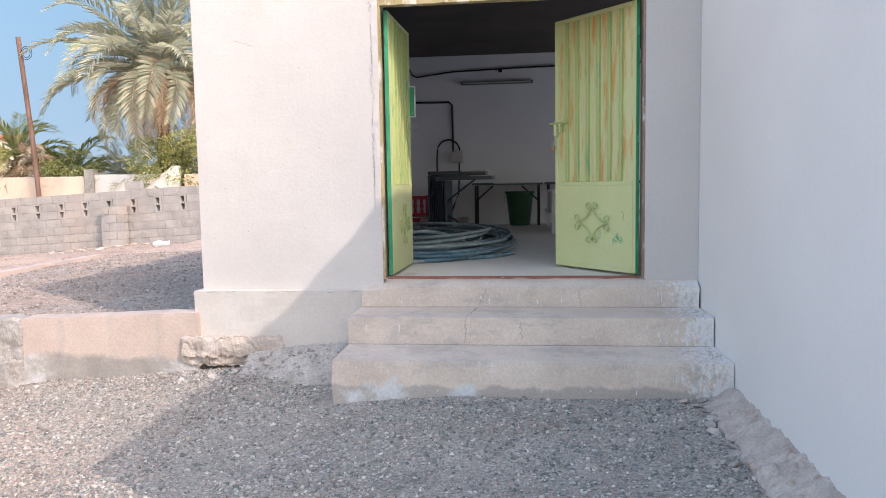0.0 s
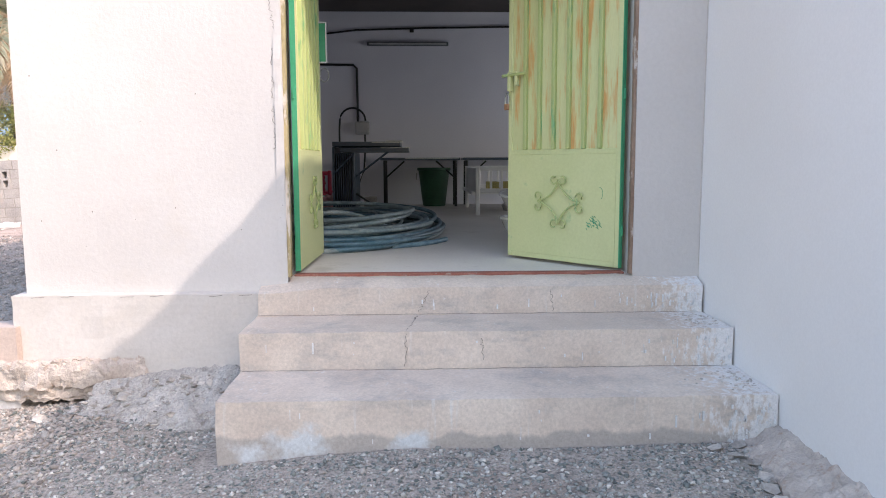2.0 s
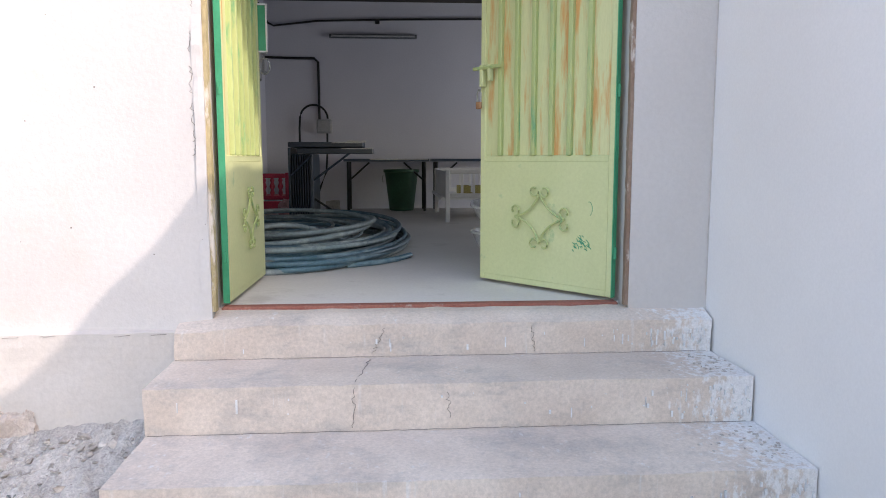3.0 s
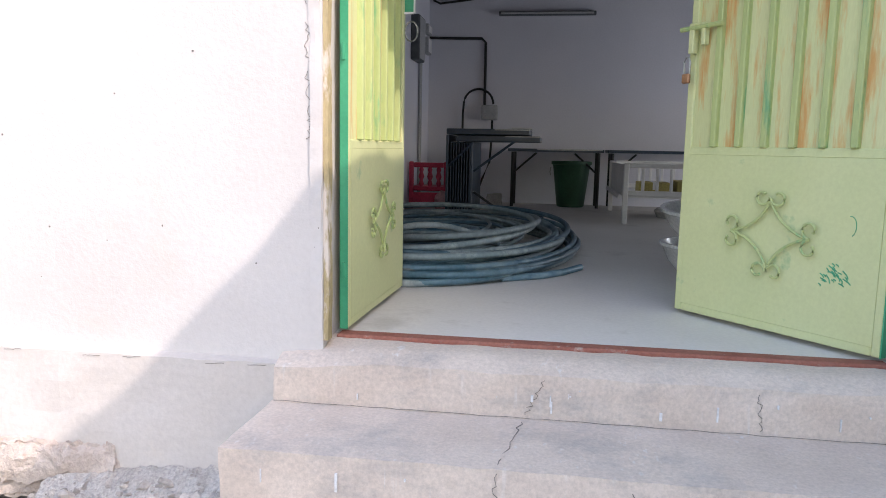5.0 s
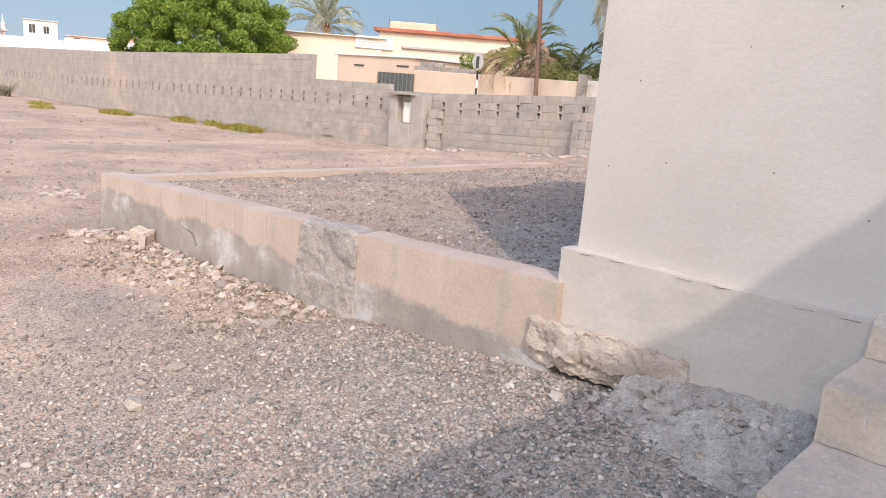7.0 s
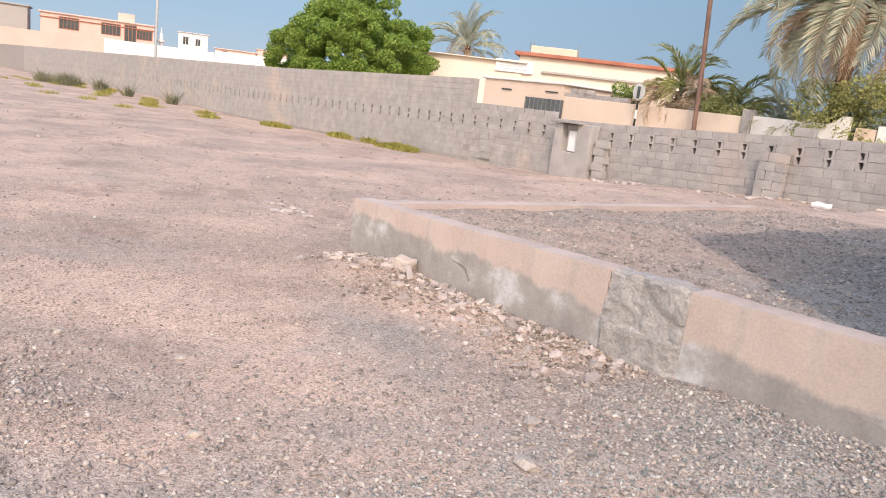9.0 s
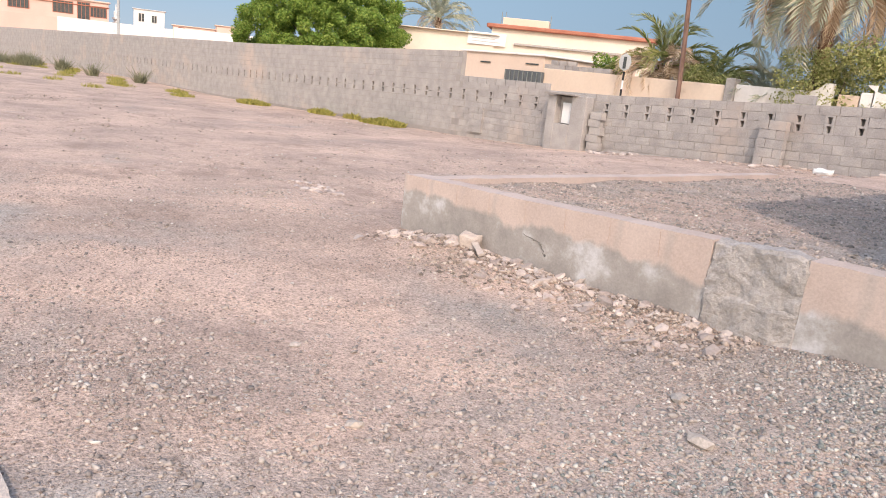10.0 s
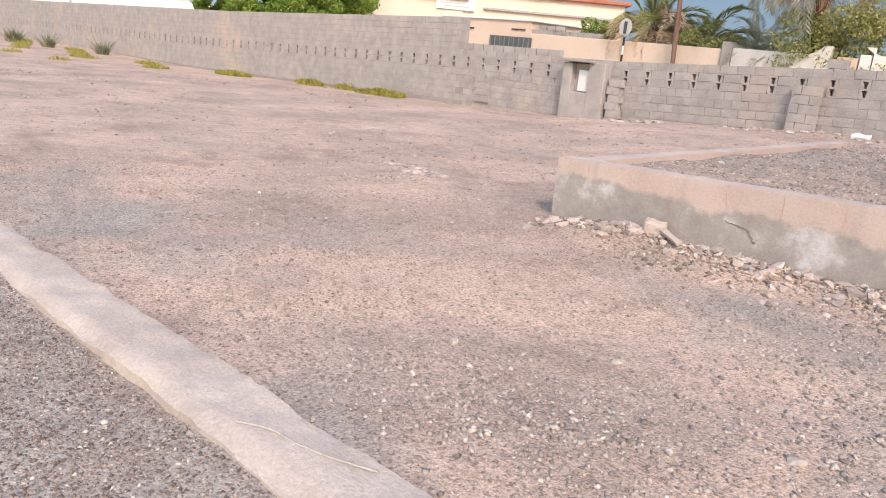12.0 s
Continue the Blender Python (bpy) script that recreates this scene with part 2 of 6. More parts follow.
def damp_wall():
    """Pinkish render, grey and damp below a ragged line, with pale salt patches."""
    m, nt, b, geo = base("damp_render", 0.9, 0, 0.3)
    pos = geo.outputs["Position"]
    pink = ramp_node(nt, noise_node(nt, pos, 2.2, 5), [(0.35, (0.50, 0.40, 0.35)), (0.65, (0.59, 0.48, 0.425))])
    grey = ramp_node(nt, noise_node(nt, pos, 3.0, 6, 0.65), [(0.35, (0.30, 0.275, 0.255)), (0.52, (0.38, 0.35, 0.325)), (0.64, (0.56, 0.55, 0.55))])
    sep = nt.nodes.new("ShaderNodeSeparateXYZ")
    nt.links.new(pos, sep.inputs[0])
    add = nt.nodes.new("ShaderNodeMath")
    add.operation = "MULTIPLY_ADD"
    add.inputs[1].default_value = 0.34
    nt.links.new(noise_node(nt, squeeze(nt, pos, 1.6, 1, 0.7), 1.6, 5, 0.6), add.inputs[0])
    nt.links.new(sep.outputs["Z"], add.inputs[2])
    wob = nt.nodes.new("ShaderNodeMath")
    wob.operation = "MULTIPLY_ADD"
    wob.inputs[1].default_value = 0.10
    nt.links.new(noise_node(nt, pos, 7, 4), wob.inputs[0])
    nt.links.new(sep.outputs["X"], wob.inputs[2])
    saw = nt.nodes.new("ShaderNodeMath")
    saw.operation = "PINGPONG"
    saw.inputs[1].default_value = 0.205
    nt.links.new(wob.outputs[0], saw.inputs[0])
    smear = ramp_node(nt, saw.outputs[0], [(0.010, (0.5, 0.5, 0.5)), (0.045, (0, 0, 0))])
    some = ramp_node(nt, noise_node(nt, pos, 1.1, 3), [(0.42, (0, 0, 0)), (0.55, (1, 1, 1))])
    pink = mix_node(nt, mix_node(nt, 1.0, smear, some, "MULTIPLY"), pink, (0.43, 0.375, 0.34))
    fac = ramp_node(nt, add.outputs[0], [(0.335, (1, 1, 1)), (0.375, (0, 0, 0))])
    col = mix_node(nt, fac, pink, grey)
    f = noise_node(nt, pos, 60, 3, 0.7)
    col = mix_node(nt, 1.0, col, ramp_node(nt, f, [(0.3, (0.86,) * 3), (0.7, (1.05,) * 3)]), "MULTIPLY")
    nt.links.new(col, b.inputs["Base Color"])
    bump(nt, b, f, 0.35, 0.006)
    return m


M["damp_wall"] = damp_wall()
M["block"] = surface("block_concrete", (0.35, 0.325, 0.31), (0.44, 0.408, 0.385), 2.6, 34, stain=(0.50, 0.405, 0.345), stain_scale=0.55, stain_at=(0.54, 0.74), relief=0.7, depth=0.010, vary=0.09, grain=0.2)
M["mortar"] = surface("mortar", (0.305, 0.278, 0.257), (0.37, 0.338, 0.312), 3, 60, relief=0.4, grain=0.2)
M["block_grey"] = surface("rough_block", (0.38, 0.35, 0.325), (0.47, 0.435, 0.41), 8, 45, relief=0.9, depth=0.012, grain=0.3)
M["pale_kerb"] = surface("pale_concrete", (0.49, 0.41, 0.355), (0.59, 0.505, 0.445), 3.5, 55, stain=(0.45, 0.38, 0.33), stain_scale=5, stain_at=(0.54, 0.72), relief=0.7, depth=0.01, grain=0.22)
M["dry_twig"] = surface("dry_twig", (0.42, 0.38, 0.34), (0.52, 0.47, 0.42), 9, 60, relief=0.3)
M["strip"] = island("strip_gravel", [(0, (0.12, 0.09, 0.08)), (0.3, (0.21, 0.16, 0.14)), (0.65, (0.34, 0.265, 0.235)), (0.92, (0.47, 0.385, 0.335)), (1, (0.68, 0.60, 0.54))])
M["grit"] = island("fine_grit", [(0, (0.20, 0.16, 0.14)), (0.35, (0.30, 0.24, 0.21)), (0.75, (0.41, 0.335, 0.29)), (1, (0.56, 0.49, 0.44))])
M["bed_stone"] = island("bed_stone", [(0, (0.21, 0.19, 0.175)), (0.3, (0.33, 0.29, 0.255)), (0.65, (0.42, 0.35, 0.305)), (0.92, (0.52, 0.44, 0.385)), (1, (0.68, 0.60, 0.53))])
M["wood"] = surface("pole_wood", (0.20, 0.12, 0.095), (0.27, 0.165, 0.13), 3, 30, relief=0.4, stretch=(4, 4, 0.4))
M["cream"] = surface("cream_render", (0.69, 0.595, 0.50), (0.745, 0.655, 0.56), 0.4, 8, relief=0.1, grain=0.06)
M["sand"] = surface("sand_render", (0.66, 0.525, 0.415), (0.71, 0.58, 0.465), 0.35, 8, relief=0.1, grain=0.06)
M["peach"] = surface("peach_render", (0.66, 0.51, 0.41), (0.71, 0.56, 0.455), 0.3, 8, relief=0.1, grain=0.06)
M["whitewash"] = surface("whitewash", (0.74, 0.70, 0.66), (0.80, 0.77, 0.74), 0.6, 10, stain=(0.5, 0.45, 0.4), stain_scale=0.7, stain_at=(0.6, 0.8), relief=0.1, grain=0.08)
M["pinkhouse"] = surface("pink_render", (0.62, 0.43, 0.365), (0.68, 0.49, 0.42), 0.2, 6, relief=0.1, grain=0.05)
M["rooftrim"] = surface("red_roof_trim", (0.36, 0.13, 0.085), (0.44, 0.18, 0.12), 0.8, 10, relief=0.1, grain=0.1)
M["darkglass"] = surface("dark_window", (0.05, 0.06, 0.065), (0.08, 0.09, 0.095), 2, 20, relief=0, rough=0.2)
M["gate"] = surface("dark_gate", (0.09, 0.10, 0.105), (0.13, 0.14, 0.145), 3, 20, relief=0.1, rough=0.6)
M["bark"] = surface("palm_bark", (0.16, 0.08, 0.05), (0.28, 0.15, 0.10), 7, 30, relief=0.9, depth=0.03, grain=0.4)
M["limb"] = surface("tree_bark", (0.10, 0.08, 0.06), (0.15, 0.12, 0.09), 5, 30, relief=0.6)
M["frond"] = leafy("palm_leaf", [(0, (0.20, 0.25, 0.07)), (0.5, (0.36, 0.38, 0.13)), (1, (0.54, 0.48, 0.22))], 0.6, 20, 0.35)
M["frond_grey"] = leafy("grey_palm_leaf", [(0, (0.36, 0.41, 0.30)), (0.5, (0.52, 0.53, 0.40)), (1, (0.72, 0.66, 0.53))], 0.6, 20, 0.35)
M["frond_dead"] = leafy("dry_palm_leaf", [(0, (0.48, 0.33, 0.21)), (0.5, (0.68, 0.53, 0.38)), (1, (0.82, 0.69, 0.55))], 0.8, 20, 0.25)
M["leaf"] = leafy("broad_leaf", [(0, (0.12, 0.22, 0.04)), (0.5, (0.22, 0.34, 0.06)), (1, (0.38, 0.46, 0.11))], 0.6, 8, 0.35)
M["shrub"] = leafy("shrub_leaf", [(0, (0.22, 0.26, 0.09)), (0.5, (0.40, 0.42, 0.16)), (1, (0.58, 0.54, 0.27))], 0.6, 10, 0.35)
M["weed"] = island("yellow_weed", [(0, (0.20, 0.20, 0.05)), (0.5, (0.34, 0.31, 0.07)), (1, (0.46, 0.40, 0.12))], 0.8, 20)
M["weed_grey"] = island("grey_weed", [(0, (0.13, 0.14, 0.08)), (0.5, (0.22, 0.22, 0.13)), (1, (0.30, 0.29, 0.19))], 0.8, 20)
M["gravel_grey"] = island("grey_gravel", [(0, (0.15, 0.165, 0.155)), (0.25, (0.26, 0.275, 0.258)), (0.6, (0.41, 0.408, 0.378)), (0.88, (0.54, 0.515, 0.47)), (1, (0.74, 0.70, 0.65))])
M["yard_stone"] = island("yard_stone", [(0, (0.21, 0.185, 0.17)), (0.25, (0.325, 0.285, 0.258)), (0.6, (0.45, 0.39, 0.345)), (0.94, (0.53, 0.465, 0.41)), (1, (0.64, 0.575, 0.52))])
M["footing"] = surface("pale_footing", (0.49, 0.415, 0.365), (0.61, 0.535, 0.48), 9, 70, stain=(0.42, 0.31, 0.25), stain_scale=14, stain_at=(0.58, 0.68), relief=0.8, depth=0.012, grain=0.2)
M["gravel_warm"] = island("mixed_gravel", [(0, (0.16, 0.13, 0.11)), (0.3, (0.30, 0.245, 0.205)), (0.65, (0.44, 0.355, 0.295)), (0.93, (0.52, 0.435, 0.37)), (1, (0.68, 0.61, 0.54))])
M["pale_stone"] = island("pale_stone", [(0, (0.36, 0.30, 0.26)), (0.6, (0.48, 0.42, 0.37)), (0.9, (0.58, 0.525, 0.475)), (1, (0.70, 0.66, 0.61))])
M["rubble"] = surface("rubble_stone", (0.45, 0.365, 0.325), (0.60, 0.515, 0.465), 6, 50, relief=0.6, vary=0.35, grain=0.2)


def soil_material():
    """Pinkish earth, greyer where gravel gathers by the steps and on the raised bed, with darker damp patches."""
    m, nt, b, geo = base("earth", 0.95, 0, 0.2)
    pos = geo.outputs["Position"]
    earth = ramp_node(nt, noise_node(nt, pos, 0.45, 6, 0.6), [(0.30, (0.35, 0.27, 0.225)), (0.5, (0.48, 0.36, 0.295)), (0.70, (0.60, 0.445, 0.36))])
    grey = ramp_node(nt, noise_node(nt, pos, 1.3, 6, 0.65), [(0.35, (0.31, 0.275, 0.245)), (0.65, (0.40, 0.355, 0.315))])
    sep = nt.nodes.new("ShaderNodeSeparateXYZ")
    nt.links.new(pos, sep.inputs[0])
    patch = noise_node(nt, pos, 0.38, 5, 0.6)

    def ramp_axis(axis, lo, hi):
        r = nt.nodes.new("ShaderNodeMapRange")
        r.interpolation_type = "SMOOTHSTEP"
        r.inputs["From Min"].default_value, r.inputs["From Max"].default_value = lo, hi
        nt.links.new(sep.outputs[axis], r.inputs["Value"])
        return r.outputs["Result"]

    def math_node(op, a, c):
        n = nt.nodes.new("ShaderNodeMath")
        n.operation = op
        for i, v in enumerate((a, c)):
            if isinstance(v, (int, float)):
                n.inputs[i].default_value = v
            else:
                nt.links.new(v, n.inputs[i])
        return n.outputs[0]
    near = math_node("MULTIPLY", ramp_axis("X", -7.5, -1.5), ramp_axis("Y", 0.8, 3.2))
    bed = math_node("MULTIPLY", 0.5, math_node("MULTIPLY", math_node("MULTIPLY", ramp_axis("X", -8.0, -7.8), ramp_axis("Y", 5.5, 5.6)), ramp_axis("Y", 13.5, 11.5)))
    kerbside = math_node("MULTIPLY", ramp_axis("Y", 1.45, 1.3), 0.8)
    mask = math_node("MAXIMUM", math_node("MAXIMUM", near, bed), kerbside)
    mask = math_node("MAXIMUM", mask, math_node("MULTIPLY", math_node("MULTIPLY", ramp_axis("Y", 4.4, 1.8), 0.5), ramp_axis("X", -14, -9)))
    mask = math_node("ADD", mask, math_node("MULTIPLY", math_node("SUBTRACT", patch, 0.5), 3.0))
    mask = ramp_node(nt, mask, [(0.35, (0, 0, 0)), (0.75, (1, 1, 1))])
    col = mix_node(nt, mask, earth, grey)
    dark = ramp_node(nt, noise_node(nt, squeeze(nt, pos, 0.8, 1.3, 1), 0.9, 7, 0.68), [(0.53, (0, 0, 0)), (0.66, (0.6, 0.6, 0.6))])
    col = mix_node(nt, dark, col, (0.29, 0.21, 0.17))
    speck = noise_node(nt, pos, 55, 3, 0.75)
    col = mix_node(nt, 1.0, col, ramp_node(nt, speck, [(0.34, (0.52,) * 3), (0.48, (1.0,) * 3), (0.68, (1.4,) * 3)]), "MULTIPLY")
    col = mix_node(nt, 1.0, col, ramp_node(nt, noise_node(nt, pos, 9, 4, 0.75), [(0.36, (0.84,) * 3), (0.5, (1.0,) * 3), (0.66, (1.1,) * 3)]), "MULTIPLY")
    nt.links.new(col, b.inputs["Base Color"])
    vor = nt.nodes.new("ShaderNodeTexVoronoi")
    vor.inputs["Scale"].default_value = 85
    nt.links.new(pos, vor.inputs["Vector"])
    bump(nt, b, math_node("ADD", speck, math_node("MULTIPLY", vor.outputs["Distance"], -0.6)), 0.7, 0.012)
    return m


M["soil"] = soil_material()


# ---- mesh helpers ----
def mesh_of(bm, name, mat, smooth=False):
    me = bpy.data.meshes.new(name)
    bm.normal_update()
    bm.to_mesh(me)
    bm.free()
    if mat:
        me.materials.append(mat)
    if smooth:
        for p in me.polygons:
            p.use_smooth = True
        me.set_sharp_from_angle(angle=radians(38))
    return me


def part(name, bm, mat, parent=None, label="", smooth=False):
    ob = new(name, mesh_of(bm, name, mat, smooth))
    ob.parent = parent
    if label:
        tagged(ob, label)
    return ob


def thing(name, label, category, m=None, group="", kind=""):
    e = new(name)
    e.empty_display_size = 0.1
    if m:
        e.matrix_world = m
    return tagged(e, label, category, group, kind)


def solid(name, bm, mat, label, category, kind="", group="", smooth=False):
    return tagged(part(name, bm, mat, None, "", smooth), label, category, group, kind)


def box(bm, x0, x1, y0, y1, z0, z1, bevel=0.0, m=None, seg=1):
    vs = [bm.verts.new((x, y, z)) for z in (z0, z1) for x, y in ((x0, y0), (x1, y0), (x1, y1), (x0, y1))]
    fs = [bm.faces.new([vs[i] for i in q]) for q in ((3, 2, 1, 0), (4, 5, 6, 7), (0, 1, 5, 4), (1, 2, 6, 5), (2, 3, 7, 6), (3, 0, 4, 7))]
    if bevel:
        es = list({e for f in fs for e in f.edges})
        r = bmesh.ops.bevel(bm, geom=es, offset=bevel, segments=seg, affect="EDGES", profile=0.5)
        vs = list({v for v in vs if v.is_valid} | set(r["verts"]))
    if m:
        for v in vs:
            v.co = m @ v.co
    return vs


def cubes(*args, bevel=0.0, m=None):
    bm = bmesh.new()
    for a in args:
        box(bm, *a, bevel=bevel, m=m)
    return bm


def tube(bm, pts, r, sides=8, closed=False, r_end=None):
    pts = [Vector(p) for p in pts]
    n = len(pts)
    rings = []
    up = Vector((0, 0, 1))
    for i, p in enumerate(pts):
        a = pts[(i - 1) % n] if (closed or i) else p
        c = pts[(i + 1) % n] if (closed or i < n - 1) else p
        d = (c - a).normalized()
        ref = up if abs(d.dot(up)) < 0.95 else Vector((1, 0, 0))
        u = d.cross(ref).normalized()
        w = u.cross(d)
        rr = r if r_end is None else r + (r_end - r) * i / max(1, n - 1)
        rings.append([bm.verts.new(p + (u * math.cos(t) + w * math.sin(t)) * rr) for t in (2 * math.pi * k / sides for k in range(sides))])
    for i in range(n if closed else n - 1):
        a, c = rings[i], rings[(i + 1) % n]
        for k in range(sides):
            bm.faces.new((a[k], a[(k + 1) % sides], c[(k + 1) % sides], c[k]))
    if not closed:
        bm.faces.new(list(reversed(rings[0])))
        bm.faces.new(rings[-1])


def tubes(*paths, r=0.01, sides=8, closed=False):
    bm = bmesh.new()
    for p in paths:
        tube(bm, p, r, sides, closed)
    return bm


def turned(bm, profile, cx=0, cy=0, sides=24, sx=1, sy=1):
    """A body of revolution from (radius, z) pairs."""
    rings = [[bm.verts.new((cx + sx * r * math.cos(2 * math.pi * k / sides), cy + sy * r * math.sin(2 * math.pi * k / sides), z)) for k in range(sides)] for r, z in profile]
    for a, c in zip(rings, rings[1:]):
        for k in range(sides):
            bm.faces.new((a[k], a[(k + 1) % sides], c[(k + 1) % sides], c[k]))
    bm.faces.new(list(reversed(rings[0])))
    bm.faces.new(rings[-1])


def raw(name, verts, faces, mat, smooth=False):
    me = bpy.data.meshes.new(name)
    me.from_pydata([tuple(v) for v in verts], [], [tuple(f) for f in faces])
    me.materials.append(mat)
    if smooth:
        for p in me.polygons:
            p.use_smooth = True
    return me


def step01(v, lo, hi):
    t = np.clip((v - lo) / (hi - lo), 0, 1)
    return t * t * (3 - 2 * t)


# ---- the lie of the land ----
def yard(x, y):
    """Height of the open yard, falling away to the west, banked up against the building."""
    x, y = np.asarray(x, float), np.asarray(y, float)
    z = np.interp(x, [-400, -260, -120, -60, -38, -20, -13, -8, -4.5, -2.4, -0.5, 3], [-4.0, -3.4, -2.4, -1.2, -1.06, -0.6, -0.33, -0.2, -0.17, -0.04, 0.12, 0.14])
    z = z + 0.13 * step01(y, 3.6, 5.3) * step01(x, -5.5, -3.2) * step01(x, -1.2, -2.2)
    z = z + 0.04 * np.exp(-((x + 1.3) / 0.6) ** 2 - ((y - 4.6) / 0.5) ** 2)
    z = z + 0.05 * step01(y, 3.4, 4.7) * step01(x, -1.6, -0.6)
    z = z - 0.05 * step01(y, 3.2, 0.5) * step01(x, -4, -2)
    z = z + 0.10 * np.exp(-((y - 5.35) / 0.30) ** 2) * step01(x, -8.0, -6.9) * step01(x, -4.2, -5.2) * (y < 5.6)
    z = z + 0.34 * step01(y, 9, 17) * step01(x, -17, -9)
    return z


def raised(x, y):
    return (x > -7.70) & (y > 5.6)


def ripple(x, y):
    return 0.012 * np.sin(x * 2.3 + 1.7 * np.sin(y * 1.1)) + 0.010 * np.sin(y * 3.1 + x * 0.9) + 0.008 * np.sin(x * 6.1 - y * 4.7)


def land(x, y):
    x, y = np.asarray(x, float), np.asarray(y, float)
    bed = np.interp(x, [-7.8, -2.6], [0.27, 0.42]) - 0.02
    z = np.where(raised(x, y), np.maximum(bed, yard(x, y) + 0.02), yard(x, y))
    calm = 1 - 0.7 * step01(x, -2.6, -1.6) * step01(y, 3.0, 4.2) * step01(y, 5.6, 5.5)
    return z + ripple(x, y) * calm


def build_ground():
    xs = np.concatenate([-np.geomspace(1500, 16, 40), np.arange(-15.6, 2.01, 0.14), np.geomspace(2.4, 1500, 40), [-7.715, -7.695]])
    ys = np.concatenate([-np.geomspace(1500, 3, 40), np.arange(-2.6, 19.01, 0.14), np.geomspace(20, 1500, 40), [5.59, 5.61]])
    xs, ys = np.unique(xs), np.unique(ys)
    X, Y = np.meshgrid(xs, ys)
    Z = land(X, Y)
    nx = len(xs)
    verts = np.stack([X.ravel(), Y.ravel(), Z.ravel()], 1)
    i = np.arange(len(ys) - 1)[:, None] * nx + np.arange(nx - 1)[None, :]
    faces = np.stack([i, i + 1, i + nx + 1, i + nx], -1).reshape(-1, 4)
    ob = new("ground", raw("ground", verts.tolist(), faces.tolist(), M["soil"], True))
    tagged(ob, "pinkish earth yard strewn with grey gravel", "ground", kind="structure")


build_ground()


def sky_backdrop():
    """A distant sheet of clear sky above the roofs to the north-west."""
    m = bpy.data.materials.new("clear_sky")
    m.use_nodes = True
    nt = m.node_tree
    nt.nodes.clear()
    geo = nt.nodes.new("ShaderNodeNewGeometry")
    sep = nt.nodes.new("ShaderNodeSeparateXYZ")
    nt.links.new(geo.outputs["Position"], sep.inputs[0])
    mr = nt.nodes.new("ShaderNodeMapRange")
    mr.inputs["From Min"].default_value, mr.inputs["From Max"].default_value = 0, 200
    nt.links.new(sep.outputs["Z"], mr.inputs["Value"])
    em = nt.nodes.new("ShaderNodeEmission")
    west = nt.nodes.new("ShaderNodeMapRange")
    west.inputs["From Min"].default_value, west.inputs["From Max"].default_value = -250, -640
    nt.links.new(sep.outputs["X"], west.inputs["Value"])
    paler = ramp_node(nt, west.outputs["Result"], [(0.0, (0.72, 0.72, 0.72)), (1.0, (1.0, 1.0, 1.0))])
    nt.links.new(mix_node(nt, 1.0, ramp_node(nt, mr.outputs["Result"], SKY_STOPS), paler, "MULTIPLY"), em.inputs["Color"])
    em.inputs["Strength"].default_value = SKY_GLOW
    o = nt.nodes.new("ShaderNodeOutputMaterial")
    nt.links.new(em.outputs[0], o.inputs["Surface"])
    bm = bmesh.new()
    cols = []
    for i in range(25):
        a = radians(60 + 150 * i / 24)
        cols.append([bm.verts.new((700 * math.cos(a), 700 * math.sin(a), z)) for z in (-20, 40, 110, 220)])
    for a, c in zip(cols, cols[1:]):
        for j in range(3):
            bm.faces.new((a[j], a[j + 1], c[j + 1], c[j]))
    solid("backdrop", bm, m, "clear pale blue sky above the roofs", "sky", "structure")


SKY_GLOW = 0.5
SKY_STOPS = [(0.0, (0.46, 0.62, 0.76)), (0.25, (0.36, 0.58, 0.80)), (1.0, (0.28, 0.56, 0.86))]
sky_backdrop()

# ---- the building ----
FRONT, LEFT_X, CORNER_X, FLOOR, ROOF = 5.57, -2.585, 1.16, 0.78, 4.0
DOOR_L, DOOR_R, DOOR_TOP = -1.155, 0.78, 2.85
BACK, ROOM_L, ROOM_R, ROOM_TOP = 12.72, -2.06, 4.2, 3.62


def fine_wall(name, rects, y_front, thick, mat, label, amp=0.004, cell=0.08):
    """A wall across x built of rectangles, with an uneven hand-plastered front."""
    bm = bmesh.new()
    for x0, x1, z0, z1 in rects:
        nxs, nzs = max(1, round((x1 - x0) / cell)), max(1, round((z1 - z0) / cell))
        g = [[bm.verts.new((x0 + (x1 - x0) * i / nxs, y_front, z0 + (z1 - z0) * j / nzs)) for i in range(nxs + 1)] for j in range(nzs + 1)]
        for j in range(nzs):
            for i in range(nxs):
                bm.faces.new((g[j][i], g[j][i + 1], g[j + 1][i + 1], g[j + 1][i]))
        bk = [bm.verts.new((x, y_front + thick, z)) for x, z in ((x0, z0), (x1, z0), (x1, z1), (x0, z1))]
        bm.faces.new(list(reversed(bk)))
        bm.faces.new([g[0][i] for i in range(nxs, -1, -1)] + [bk[0], bk[1]])
        bm.faces.new([g[nzs][i] for i in range(nxs + 1)] + [bk[2], bk[3]])
        bm.faces.new([g[j][0] for j in range(nzs + 1)] + [bk[3], bk[0]])
        bm.faces.new([g[j][nxs] for j in range(nzs, -1, -1)] + [bk[1], bk[2]])
        for row in g[1:-1]:
            for v in row[1:-1]:
                v.co.y += amp * noise.noise(Vector((v.co.x * 2.1, v.co.z * 2.1, 3))) + amp * 0.5 * noise.noise(Vector((v.co.x * 7, v.co.z * 7, 9)))
    bmesh.ops.remove_doubles(bm, verts=bm.verts, dist=0.0005)
    return solid(name, bm, mat, label, "wall", "structure")


